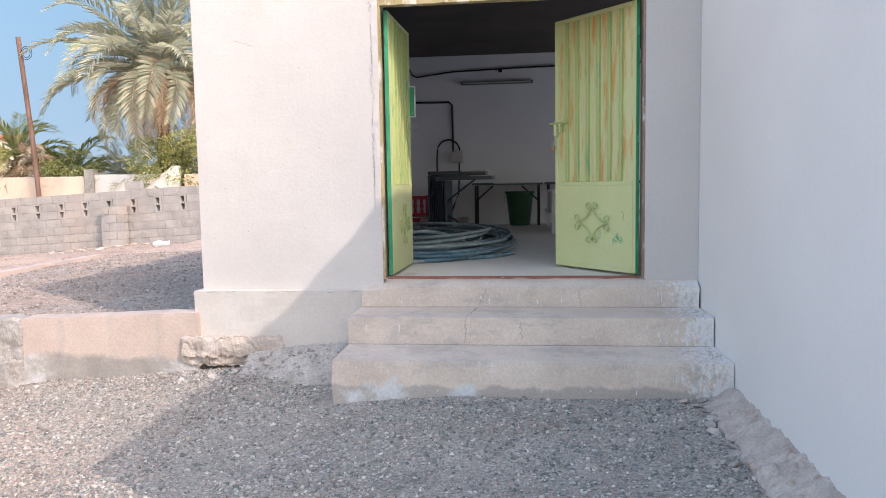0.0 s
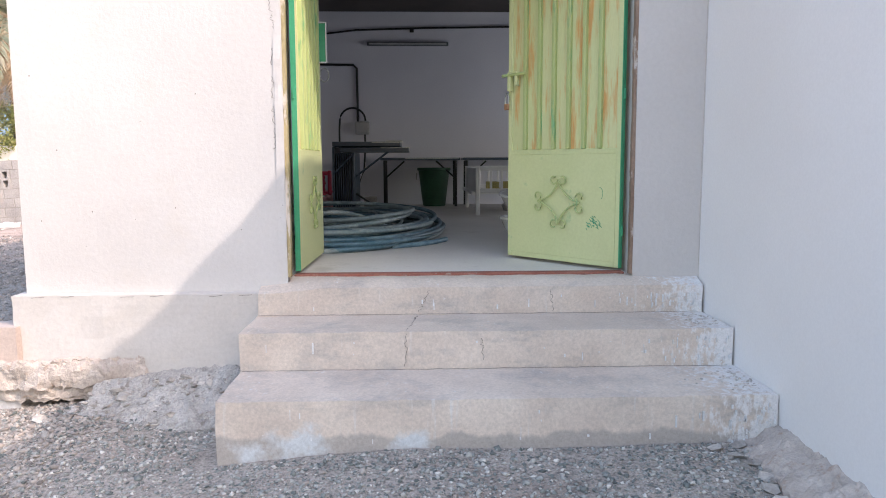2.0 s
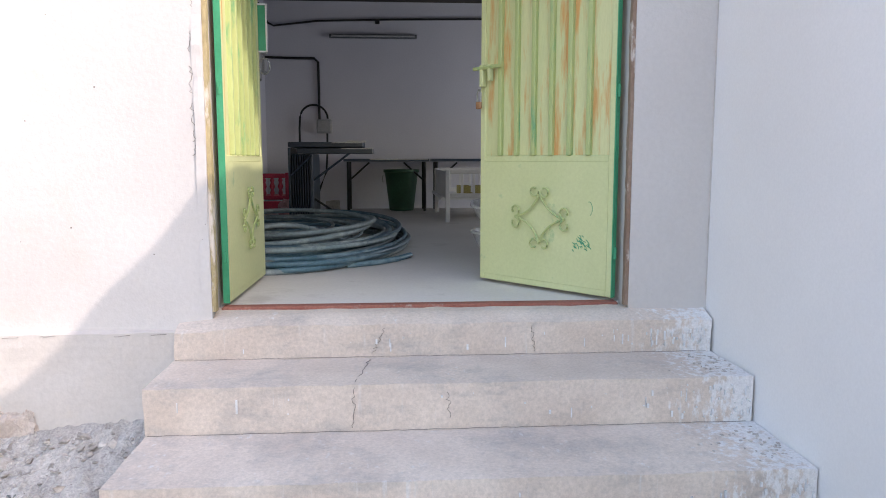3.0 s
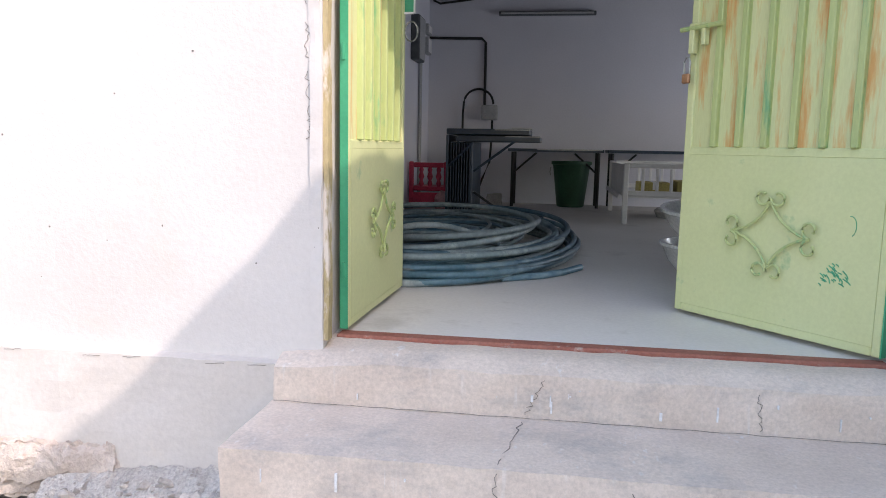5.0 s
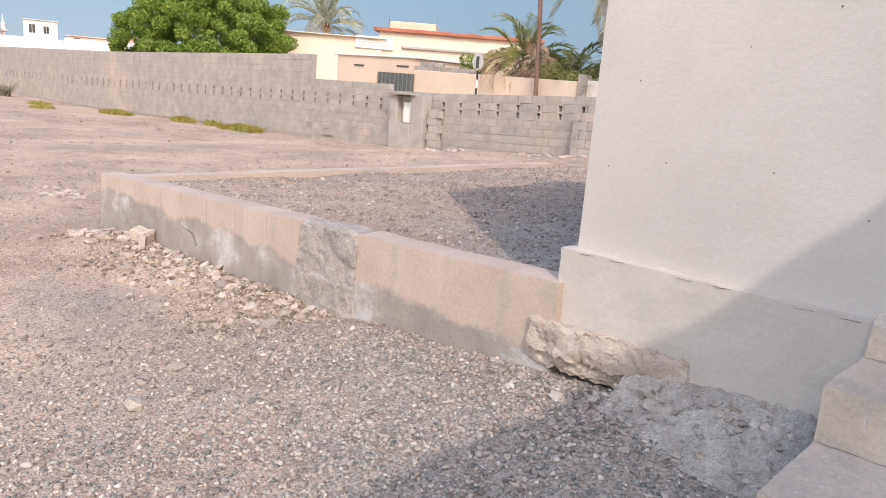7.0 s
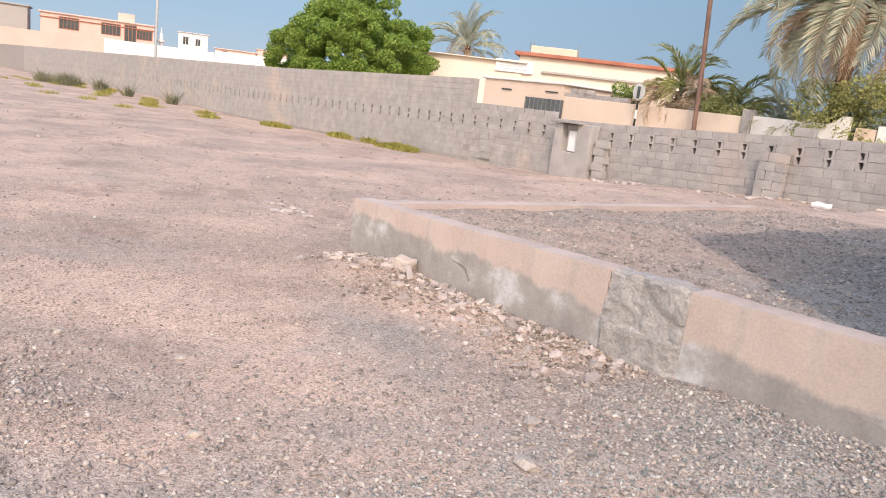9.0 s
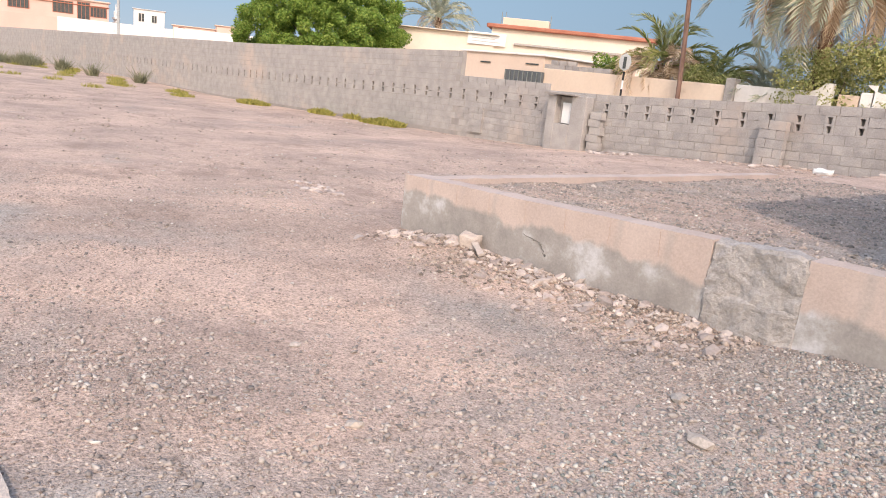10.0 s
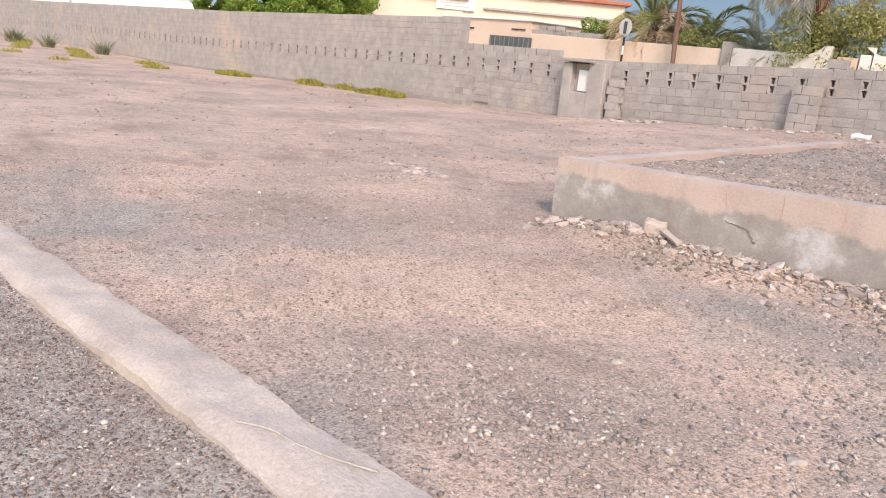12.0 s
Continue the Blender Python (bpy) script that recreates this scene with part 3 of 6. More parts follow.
fine_wall("wall_front", [(LEFT_X, DOOR_L, 0.2, ROOF), (DOOR_R, CORNER_X + 0.3, 0.2, ROOF), (DOOR_L, DOOR_R, DOOR_TOP, ROOF)], FRONT, 0.24, M["plaster"], "white plastered facade with rough stippled finish")
solid("wall_left", cubes((LEFT_X, ROOM_L, FRONT + 0.24, BACK + 0.25, 0.1, ROOF), bevel=0.01), M["plaster"], "white plastered outer side wall", "wall", "structure")
solid("wall_back", cubes((ROOM_L, ROOM_R, BACK, BACK + 0.25, 0.4, ROOF)), M["room"], "greyish painted back wall of the store room", "wall", "structure")
# unseen side window, added to let more light into the room
WY0, WY1, WZ0, WZ1 = 9.3, 11.7, 1.1, 2.3
solid("wall_inner_right", cubes((ROOM_R, ROOM_R + 0.2, FRONT + 0.24, WY0, 0.4, ROOF), (ROOM_R, ROOM_R + 0.2, WY1, BACK, 0.4, ROOF), (ROOM_R, ROOM_R + 0.2, WY0, WY1, 0.4, WZ0), (ROOM_R, ROOM_R + 0.2, WY0, WY1, WZ1, ROOF)), M["room"], "painted inner wall with an added, unseen window opening", "wall", "structure")
# slab and fin added out of view, only to block direct sun
solid("window_sunshade", cubes((ROOM_R + 0.202, ROOM_R + 1.9, WY0 - 0.6, WY1 + 0.3, WZ1 + 0.1, WZ1 + 0.2)), M["plaster_plain"], "unseen slab added to keep sun out of the added window", "sunshade", "structure")
solid("window_side_fin", cubes((ROOM_R + 0.202, ROOM_R + 1.9, WY0 - 0.75, WY0 - 0.62, 0.3, WZ1 + 0.2)), M["plaster_plain"], "unseen fin added to keep sun out of the added window", "sunshade", "structure")
# fill lamp added in the made-up opening to brighten the store room
fill_lamp = bpy.data.lights.new("added_room_fill", "AREA")
fill_lamp.shape, fill_lamp.size, fill_lamp.size_y, fill_lamp.energy, fill_lamp.color = "RECTANGLE", 2.3, 1.1, 16.0, (0.74, 0.87, 1.0)
fill_lamp_ob = new("added_room_fill", fill_lamp)
fill_lamp_ob.matrix_world = look((ROOM_R + 0.05, (WY0 + WY1) / 2, (WZ0 + WZ1) / 2), (0.0, 10.6, 0.85))
win = thing("added_window", "added, unseen window opening with a plain frame", "window", kind="structure")
fx0, fx1 = ROOM_R + 0.06, ROOM_R + 0.12
part("window_frame", cubes((fx0, fx1, WY0, WY0 + 0.05, WZ0, WZ1), (fx0, fx1, WY1 - 0.05, WY1, WZ0, WZ1), (fx0, fx1, WY0 + 0.05, WY1 - 0.05, WZ0, WZ0 + 0.05), (fx0, fx1, WY0 + 0.05, WY1 - 0.05, WZ1 - 0.05, WZ1)), M["grey_box"], win)
solid("wall_inner_front", cubes((CORNER_X + 0.3, ROOM_R, FRONT + 0.02, FRONT + 0.24, 0.4, ROOF)), M["room"], "greyish painted inner wall beside the doorway", "wall", "structure")
solid("wall_inner_left", cubes((ROOM_L, ROOM_L + 0.02, FRONT + 0.24, BACK, FLOOR, ROOM_TOP)), M["room"], "greyish painted inner side wall", "wall", "structure")
solid("floor", cubes((ROOM_L, ROOM_R, FRONT + 0.15, BACK, 0.5, FLOOR)), M["floor"], "dusty grey concrete room floor", "floor", "structure")
solid("ceiling", cubes((ROOM_L, ROOM_R, FRONT + 0.24, BACK, ROOM_TOP, ROOF - 0.01)), M["ceiling"], "ceiling coloured near-black for the shade up there", "ceiling", "structure")
solid("roof", cubes((LEFT_X, ROOM_R + 0.2, FRONT, BACK + 0.25, ROOF, ROOF + 0.02)), M["plaster_plain"], "flat roof slab", "roof", "structure")

# the wing that stands forward beside the steps, with an uneven parapet
WING_Y, WING_TOP = 0.94, 3.74


def wing():
    bm = bmesh.new()
    n = 60
    ys = [WING_Y + (FRONT + 0.1 - WING_Y) * i / n for i in range(n + 1)]
    low = [bm.verts.new((CORNER_X, y, -0.2)) for y in ys]
    mid = [bm.verts.new((CORNER_X + 0.004 * noise.noise(Vector((y * 2, 0, 1))), y, 1.8)) for y in ys]
    top = [bm.verts.new((CORNER_X, y, WING_TOP + 0.03 + 0.10 * noise.noise(Vector((y * 2.0, 4, 0))) + 0.05 * noise.noise(Vector((y * 5, 1, 0))))) for y in ys]
    for i in range(n):
        bm.faces.new((low[i + 1], low[i], mid[i], mid[i + 1]))
        bm.faces.new((mid[i + 1], mid[i], top[i], top[i + 1]))
    far_t = [bm.verts.new((6.0, y, WING_TOP)) for y in ys]
    far_b = [bm.verts.new((6.0, ys[0], -0.2)), bm.verts.new((6.0, ys[-1], -0.2))]
    for i in range(n):
        bm.faces.new((top[i + 1], top[i], far_t[i], far_t[i + 1]))
    bm.faces.new([low[0], far_b[0], far_t[0], top[0], mid[0]])
    bm.faces.new(far_t + [far_b[1], far_b[0]])
    return bm


solid("wall_wing", wing(), M["plaster_plain"], "smooth white painted side wall beside the steps", "wall", "structure")


def rough_slab(x0, x1, y0, y1, z0, z1, amp, cell=0.05, seed=0.0, m=None, freq=6.0):
    """A block whose faces and edges are uneven."""
    bm = bmesh.new()
    nx, ny, nz = (max(1, round((b - a) / cell)) for a, b in ((x0, x1), (y0, y1), (z0, z1)))
    idx = {}

    def v(i, j, k):
        key = (i, j, k)
        if key not in idx:
            p = Vector((x0 + (x1 - x0) * i / nx, y0 + (y1 - y0) * j / ny, z0 + (z1 - z0) * k / nz))
            c = Vector(((x0 + x1) / 2, (y0 + y1) / 2, (z0 + z1) / 2))
            q = p * freq + Vector((seed, seed, seed))
            off = Vector((noise.noise(q), noise.noise(q + Vector((9, 0, 0))), noise.noise(q + Vector((0, 9, 0))))) * amp
            off += Vector((noise.noise(q * 3), noise.noise(q * 3 + Vector((5, 0, 0))), noise.noise(q * 3 + Vector((0, 5, 0))))) * amp * 0.5
            ends = (i in (0, nx)) + (j in (0, ny)) + (k in (0, nz))
            if ends >= 2:
                off += (c - p).normalized() * amp * 0.9
            idx[key] = bm.verts.new(m @ (p + off) if m else p + off)
        return idx[key]
    for i in range(nx):
        for j in range(ny):
            bm.faces.new((v(i, j, 0), v(i, j + 1, 0), v(i + 1, j + 1, 0), v(i + 1, j, 0)))
            bm.faces.new((v(i, j, nz), v(i + 1, j, nz), v(i + 1, j + 1, nz), v(i, j + 1, nz)))
    for i in range(nx):
        for k in range(nz):
            bm.faces.new((v(i, 0, k), v(i + 1, 0, k), v(i + 1, 0, k + 1), v(i, 0, k + 1)))
            bm.faces.new((v(i, ny, k), v(i, ny, k + 1), v(i + 1, ny, k + 1), v(i + 1, ny, k)))
    for j in range(ny):
        for k in range(nz):
            bm.faces.new((v(0, j, k), v(0, j, k + 1), v(0, j + 1, k + 1), v(0, j + 1, k)))
            bm.faces.new((v(nx, j, k), v(nx, j + 1, k), v(nx, j + 1, k + 1), v(nx, j, k + 1)))
    return bm


solid("plinth", rough_slab(LEFT_X - 0.06, -1.30, FRONT - 0.055, FRONT + 0.1, 0.16, 0.705, 0.006, 0.06), M["plinth"], "white plastered plinth with a rounded worn top edge", "plinth", "structure")
solid("plinth_side", rough_slab(LEFT_X - 0.055, LEFT_X + 0.05, FRONT + 0.1, BACK + 0.2, 0.30, 0.70, 0.006, 0.1), M["plinth"], "white plastered plinth along the side wall", "plinth", "structure")
footing = rough_slab(LEFT_X - 0.15, -1.93, FRONT - 0.15, FRONT + 0.2, 0.135, 0.35, 0.024, 0.014, 2.0, None, 9.0)
for v in footing.verts:
    if v.co.y < FRONT:
        v.co.y += 0.085 * min(1.0, max(0.0, (v.co.x + 2.45) / 0.5)) + 0.03 * (v.co.z < 0.2)
        v.co.z -= 0.02 * noise.noise(v.co * 40)
solid("foundation", footing, M["footing"], "crumbling rubble footing below the plinth", "footing", "structure")
ap = rough_slab(-2.2, -1.32, FRONT - 0.50, FRONT + 0.02, -0.1, 0.30, 0.015, 0.016, 7.0, None, 14.0)
for v in ap.verts:
    v.co.z -= 0.42 * max(0.0, (FRONT - 0.06) - v.co.y) + 0.10 * max(0.0, -1.6 - v.co.x) + 0.02 * noise.noise(v.co * 30)
solid("foundation_apron", ap, M["rubble_plaster"], "broken mortar apron between plinth and steps", "footing", "structure")
wa = rough_slab(CORNER_X - 0.21, CORNER_X + 0.05, 2.2, 4.66, -0.1, 0.26, 0.02, 0.02, 4.0, None, 12.0)
for v in wa.verts:
    v.co.z -= (0.45 + 0.25 * noise.noise(Vector((v.co.y * 3, 0, 0)))) * max(0.0, CORNER_X - v.co.x) + 0.015 * noise.noise(v.co * 25)
solid("wing_apron", wa, M["footing"], "rough mortar fillet at the foot of the wall", "footing", "structure")

# ---- steps ----
steps = thing("entrance_steps", "three worn grey concrete steps up to the doorway", "steps", kind="structure")
part("step", rough_slab(-1.312, CORNER_X, 4.58, FRONT - 0.02, -0.05, 0.395, 0.005, 0.05, 1.0), M["step"], steps, "lowest step with pale splash marks", True)
part("step", rough_slab(-1.316, CORNER_X - 0.004, 5.06, FRONT - 0.015, 0.33, 0.585, 0.005, 0.05, 3.0), M["step"], steps, "", True)
top = rough_slab(-1.308, CORNER_X - 0.008, 5.47, FRONT + 0.15, 0.52, 0.772, 0.006, 0.045, 5.0)
for v in top.verts:
    if v.co.z > 0.7:
        v.co.z -= 0.035 * max(0.0, 1 - (v.co.y - 5.47) / 0.09) + 0.035 * max(0.0, 1 - (v.co.x + 1.31) / 0.35) * (v.co.y < 5.6)
part("step", top, M["step"], steps, "cracked and rounded top step", True)


def jagged(p0, p1, n, amp, seed):
    g = random.Random(seed)
    p0, p1 = Vector(p0), Vector(p1)
    return [p0.lerp(p1, i / n) + (Vector((g.uniform(-amp, amp), 0, g.uniform(-amp, amp) * 0.3)) if 0 < i < n else Vector()) for i in range(n + 1)]


for i, (p0, p1) in enumerate((((-0.40, 5.60, 0.771), (-0.38, 5.478, 0.735)), ((-0.37, 5.468, 0.72), (-0.43, 5.468, 0.60)), ((-0.44, 5.44, 0.585), (-0.49, 5.09, 0.585)), ((-0.49, 5.056, 0.575), (-0.50, 5.056, 0.41)),
                              ((0.30, 5.467, 0.72), (0.31, 5.467, 0.60)), ((-0.12, 5.056, 0.55), (-0.11, 5.056, 0.44)))):
    part("crack", tubes(jagged(p0, p1, 14, 0.009, i), r=0.0013, sides=5), M["crack"], steps, "fine dark crack")
part("joint_grime", tubes(jagged((-1.30, 5.462, 0.59), (1.12, 5.462, 0.59), 60, 0.006, 8), r=0.001, sides=5), M["crack"], steps, "grimy joint between steps")
part("joint_grime", tubes(jagged((-1.30, 5.052, 0.398), (1.12, 5.052, 0.398), 60, 0.006, 9), r=0.001, sides=5), M["crack"], steps, "grimy joint between steps")
g0 = random.Random(77)
bm = bmesh.new()
for i in range(190):
    x = 1.14 - abs(g0.gauss(0, 0.19)) if i < 150 else g0.uniform(-1.2, 0.8)
    y, zt, zb = ((4.573, 0.37, 0.16), (5.053, 0.56, 0.41), (5.463, 0.70, 0.61))[i % 3]
    h = g0.uniform(0.006, 0.06) * g0.random()
    z = g0.uniform(zb + h, zt)
    w = g0.uniform(0.001, 0.0045)
    box(bm, x - w, x + w, y - 0.001, y + 0.006, z - h, z, bevel=0.0)
part("paint_drip", bm, M["paint_splash"], steps, "white paint drips on the risers")
bm = bmesh.new()
for i in range(130):
    x = 1.14 - abs(g0.gauss(0, 0.12))
    y, z = ((g0.uniform(4.65, 5.02), 0.395), (g0.uniform(5.1, 5.42), 0.585))[i % 2]
    s = g0.uniform(0.0015, 0.006)
    box(bm, x - s, x + s, y - s, y + s, z - 0.003, z + s * 0.5, m=None)
part("debris", bm, M["mortar_chip"], steps, "crumbs of mortar on the treads")
solid("threshold", cubes((DOOR_L + 0.02, DOOR_R - 0.02, 5.66, 5.73, 0.74, 0.786), bevel=0.006), M["threshold"], "red oxide painted threshold strip, chipped", "threshold", "structure")

# ---- doorway ----
jamb = thing("door_frame", "steel door frame with peeling ochre paint", "door frame", kind="structure")
for x0, x1 in ((DOOR_L, DOOR_L + 0.018), (DOOR_R - 0.018, DOOR_R)):
    part("jamb", rough_slab(x0, x1, FRONT + 0.004, FRONT + (0.05 if x0 < 0 else 0.04), FLOOR, DOOR_TOP, 0.004, 0.02), M["jamb"] if x0 < 0 else M["jamb_bare"], jamb)
part("head", rough_slab(DOOR_L, DOOR_R, FRONT + 0.004, FRONT + 0.075, DOOR_TOP - 0.04, DOOR_TOP + 0.01, 0.004, 0.03), M["jamb"], jamb)


def scroll(cx, cz, r, a0, turn, sx):
    """Points of a small C-scroll."""
    pts = []
    for i in range(15):
        t = i / 14
        a = a0 + turn * t
        rr = r * (1.0 - 0.45 * t)
        pts.append((sx * (cx + rr * math.cos(a)), -0.036, cz + rr * math.sin(a)))
    return pts


def door_leaf(name, label, m, sx):
    """A steel leaf: tube frame, ribbed sheet above, flat sheet with scrollwork below. sx=1 opens from the left jamb."""
    W, H, MID, T = 0.88, 2.0, 0.66, 0.03
    leaf = thing(name, label, "door", m, kind="structure")
    sxp = lambda a, b: (min(sx * a, sx * b), max(sx * a, sx * b))

    def bar(nm, a, b, y0, y1, z0, z1, mat, bev=0.004, lab=""):
        x0, x1 = sxp(a, b)
        return part(nm, cubes((x0, x1, y0, y1, z0, z1), bevel=bev), mat, leaf, lab)
    bar("stile", 0.004, 0.035, -T / 2, T / 2, 0, H, M["green"])
    bar("edge_strip", -0.001, 0.004, -T / 2, T / 2, 0, H, M["green_edge"], 0.0, "dark green painted hinge edge")
    bar("stile", W - 0.035, W, -T / 2, T / 2, 0, H, M["green"])
    bar("rail", 0.035, W - 0.035, -T / 2, T / 2, 0, 0.035, M["green"])
    bar("rail", 0.035, W - 0.035, -T / 2, T / 2, MID, MID + 0.035, M["green"])
    bar("rail", 0.035, W - 0.035, -T / 2, T / 2, H - 0.035, H, M["green"])
    bar("lower_panel", 0.033, W - 0.033, -0.016, 0.008, 0.033, MID + 0.002, M["green"], 0.0, "flat lime green sheet with scratches")
    bar("upper_panel", 0.033, W - 0.033, -0.006, 0.012, MID + 0.033, H - 0.033, M["green_worn"], 0.0, "lime green sheet worn to rust")
    n = 7
    for i in range(1, n):
        u = 0.035 + (W - 0.07) * i / n
        bar("rib", u - 0.013, u + 0.013, -0.030, 0.0, MID + 0.034, H - 0.034, M["green_shaded"], 0.004)
    # scrollwork: a diamond of four bars, each ending in curls
    orn = []
    c = (W * 0.5, 0.37)
    ax, az = 0.15, 0.125
    tips = [(0, az), (ax, 0), (0, -az), (-ax, 0)]
    for i in range(4):
        (xa, za), (xb, zb) = tips[i], tips[(i + 1) % 4]
        pts = []
        for k in range(9):
            t = k / 8
            bow = -0.022 * math.sin(math.pi * t)
            nx_, nz_ = (xa + xb), (za + zb)
            ln = math.hypot(nx_, nz_)
            pts.append((sx * (c[0] + xa + (xb - xa) * t + bow * nx_ / ln), -0.034, c[1] + za + (zb - za) * t + bow * nz_ / ln))
        orn.append(pts)
    for (tx, tz), a in zip(tips, (90, 0, -90, 180)):
        out = Vector((math.cos(radians(a)), math.sin(radians(a))))
        side = Vector((-out.y, out.x))
        for s in (1, -1):
            cc = Vector(c) + Vector((tx, tz)) + side * s * 0.034 + out * 0.014
            a0 = math.atan2(-side.y * s, -side.x * s)
            orn.append(scroll(cc.x, cc.y, 0.032, a0, -s * radians(310), sx))
    bm = bmesh.new()
    for p in orn:
        tube(bm, p, 0.0055, 6)
    part("scrollwork", bm, M["green_shaded"], leaf, "wrought scrollwork diamond", True)
    for z in (0.22, 1.0, 1.78):
        x0, x1 = sxp(-0.012, 0.004)
        part("hinge", cubes((x0, x1, -0.006, 0.006, z - 0.03, z + 0.03), bevel=0.002), M["green_edge"], leaf)
    return leaf


leaf_r = door_leaf("door_right_leaf", "lime green steel door leaf, half open, paint worn to rust", pose(0.745, 5.70, 0.80, 0, 0, -50), -1)
leaf_l = door_leaf("door_left_leaf", "lime green steel door leaf, swung fully inward", pose(-1.115, 5.69, 0.80, 0, 0, 88.5), 1)
bolt = part("bolt", tubes([(-0.70, -0.045, 1.175), (-0.905, -0.045, 1.17)], r=0.010), M["green_shaded"], leaf_r, "sliding bolt with worn green paint", True)
part("bolt_bracket", cubes((-0.86, -0.835, -0.05, -0.02, 1.07, 1.19), (-0.80, -0.78, -0.05, -0.02, 1.1, 1.19), bevel=0.003), M["green"], leaf_r)
g2 = random.Random(14)
bm = bmesh.new()
for i in range(26):
    x, z = -0.19 + g2.gauss(0, 0.03), 0.25 + g2.gauss(0, 0.025)
    a, L = g2.uniform(0.3, 1.2), g2.uniform(0.01, 0.035)
    tube(bm, [(x, -0.0165, z), (x + L * 0.5 * math.cos(a) + 0.004, -0.0165, z - L * 0.5 * math.sin(a)), (x + L * math.cos(a), -0.0165, z - L * math.sin(a))], 0.0022, 4)
tube(bm, [(-0.14 + 0.02 * math.cos(a), -0.0165, 0.43 + 0.035 * math.sin(a)) for a in np.linspace(-1.2, 1.8, 9)], 0.0016, 4)
part("scratch", bm, M["green_edge"], leaf_r, "scribbled dark green scratches")
pad = thing("padlock", "small rusty brass padlock hanging from the bolt", "padlock", pose(0.745, 5.70, 0.80, 0, 0, -50) @ pose(-0.852, -0.058, 1.0))
part("body", cubes((-0.019, 0.019, -0.011, 0.007, -0.05, -0.01), bevel=0.005), M["brass"], pad)
part("shackle", tubes([(-0.014, 0, -0.012), (-0.015, 0, 0.035), (-0.006, 0, 0.055), (0.006, 0, 0.055), (0.015, 0, 0.035), (0.014, 0, -0.012)], r=0.004, sides=6), M["metal"], pad, "", True)
plate = part("catch_plate", cubes((0.86, 0.866, -0.058, -0.012, 1.285, 1.535), bevel=0.001), M["green_edge"], leaf_l, "dark green catch plate on the free edge")
part("plate_rim", cubes((0.85, 0.866, -0.066, -0.0585, 1.28, 1.54), (0.85, 0.866, -0.058, -0.012, 1.536, 1.544), (0.85, 0.866, -0.058, -0.012, 1.276, 1.284)), M["white"], plate, "pale worn rim")
part("pull_ring", tubes([(0.87, -0.045 + 0.03 * math.cos(a), 1.20 + 0.045 * math.sin(a)) for a in np.linspace(0, 6.0, 16)], r=0.004, sides=6), M["metal"], leaf_l, "wire pull ring", True)

# ---- low wall round the raised bed ----
def bed_top(x):
    return float(np.interp(x, [-7.9, -2.6], [0.335, 0.545]))


bed_wall = thing("bed_wall", "low rendered block wall, pink above and damp grey below", "low wall", kind="structure")


def sloped(x0, x1, y0, y1, zb, zt0, zt1, amp, seed, cell=0.07):
    m = Matrix(((1, 0, 0, 0), (0, 1, 0, 0), (0, 0, 1, 0), (0, 0, 0, 1)))
    bm = rough_slab(x0, x1, y0, y1, zb, zt0, amp, cell, seed)
    for v in bm.verts:
        t = (v.co.x - x0) / (x1 - x0)
        k = (v.co.z - zb) / (zt0 - zb)
        v.co.z += t * (zt1 - zt0) * k
    return bm


for x0, x1, sd in ((-7.84, -4.66, 1), (-4.07, -2.6, 3)):
    part("rendered_run", sloped(x0, x1, 5.47, 5.68, -0.4, bed_top(x0), bed_top(x1), 0.006, sd, 0.06), M["damp_wall"], bed_wall, "", True)
part("bare_block", sloped(-4.67, -4.05, 5.463, 5.672, 0.11, bed_top(-4.65) + 0.004, bed_top(-4.1) + 0.004, 0.026, 9, 0.018), M["block_grey"], bed_wall, "bare rough grey block")
part("bare_footing", rough_slab(-4.68, -4.05, 5.455, 5.66, -0.3, 0.16, 0.022, 0.03, 12), M["block_grey"], bed_wall)
part("end_return", rough_slab(-7.835, -7.655, 5.685, 12.6, -0.5, 0.318, 0.008, 0.09, 15), M["damp_wall"], bed_wall, "return of the low wall along the bed", True)

# ---- pale kerb by the gravel strip ----
kb = rough_slab(-13.5, -3.6, 1.245, 1.555, -0.4, -0.137, 0.014, 0.035, 21)
for v in kb.verts:
    v.co.y += 0.02 * noise.noise(Vector((v.co.x * 1.3, 0, 0))) + 0.05 * (v.co.x + 6)
    v.co.z += 0.006 * (v.co.x + 6) - 0.03 * step01(v.co.y - 0.05 * (v.co.x + 6), 1.31, 1.25)
solid("kerb", kb, M["pale_kerb"], "pale worn concrete kerb beside a gravel strip", "kerb", "structure", smooth=True)

twig = thing("twig", "thin pale dry twig lying on the kerb", "twig")
part("stem", tubes([(-6.02, 1.335, -0.132), (-5.94, 1.38, -0.128), (-5.88, 1.40, -0.125), (-5.76, 1.42, -0.128), (-5.64, 1.455, -0.126), (-5.48, 1.53, -0.126)], r=0.0045, sides=5), M["dry_twig"], twig, "", True)
for i, (p0, p1) in enumerate((((-6.25, 5.464, 0.13), (-6.05, 5.464, 0.09)), ((-6.05, 5.464, 0.09), (-6.0, 5.464, 0.01)))):
    part("crack", tubes(jagged(p0, p1, 12, 0.02, 30 + i), r=0.0025, sides=5), M["crack"], bed_wall, "dark crack in the render")


for i in range(7):
    x = -7.50 + 0.41 * i
    part("joint", tubes(jagged((x, 5.4655, bed_top(x) - 0.015), (x + 0.01, 5.4655, bed_top(x) - 0.19), 9, 0.006, 140 + i), r=0.0016, sides=4), M["kerb"], bed_wall)

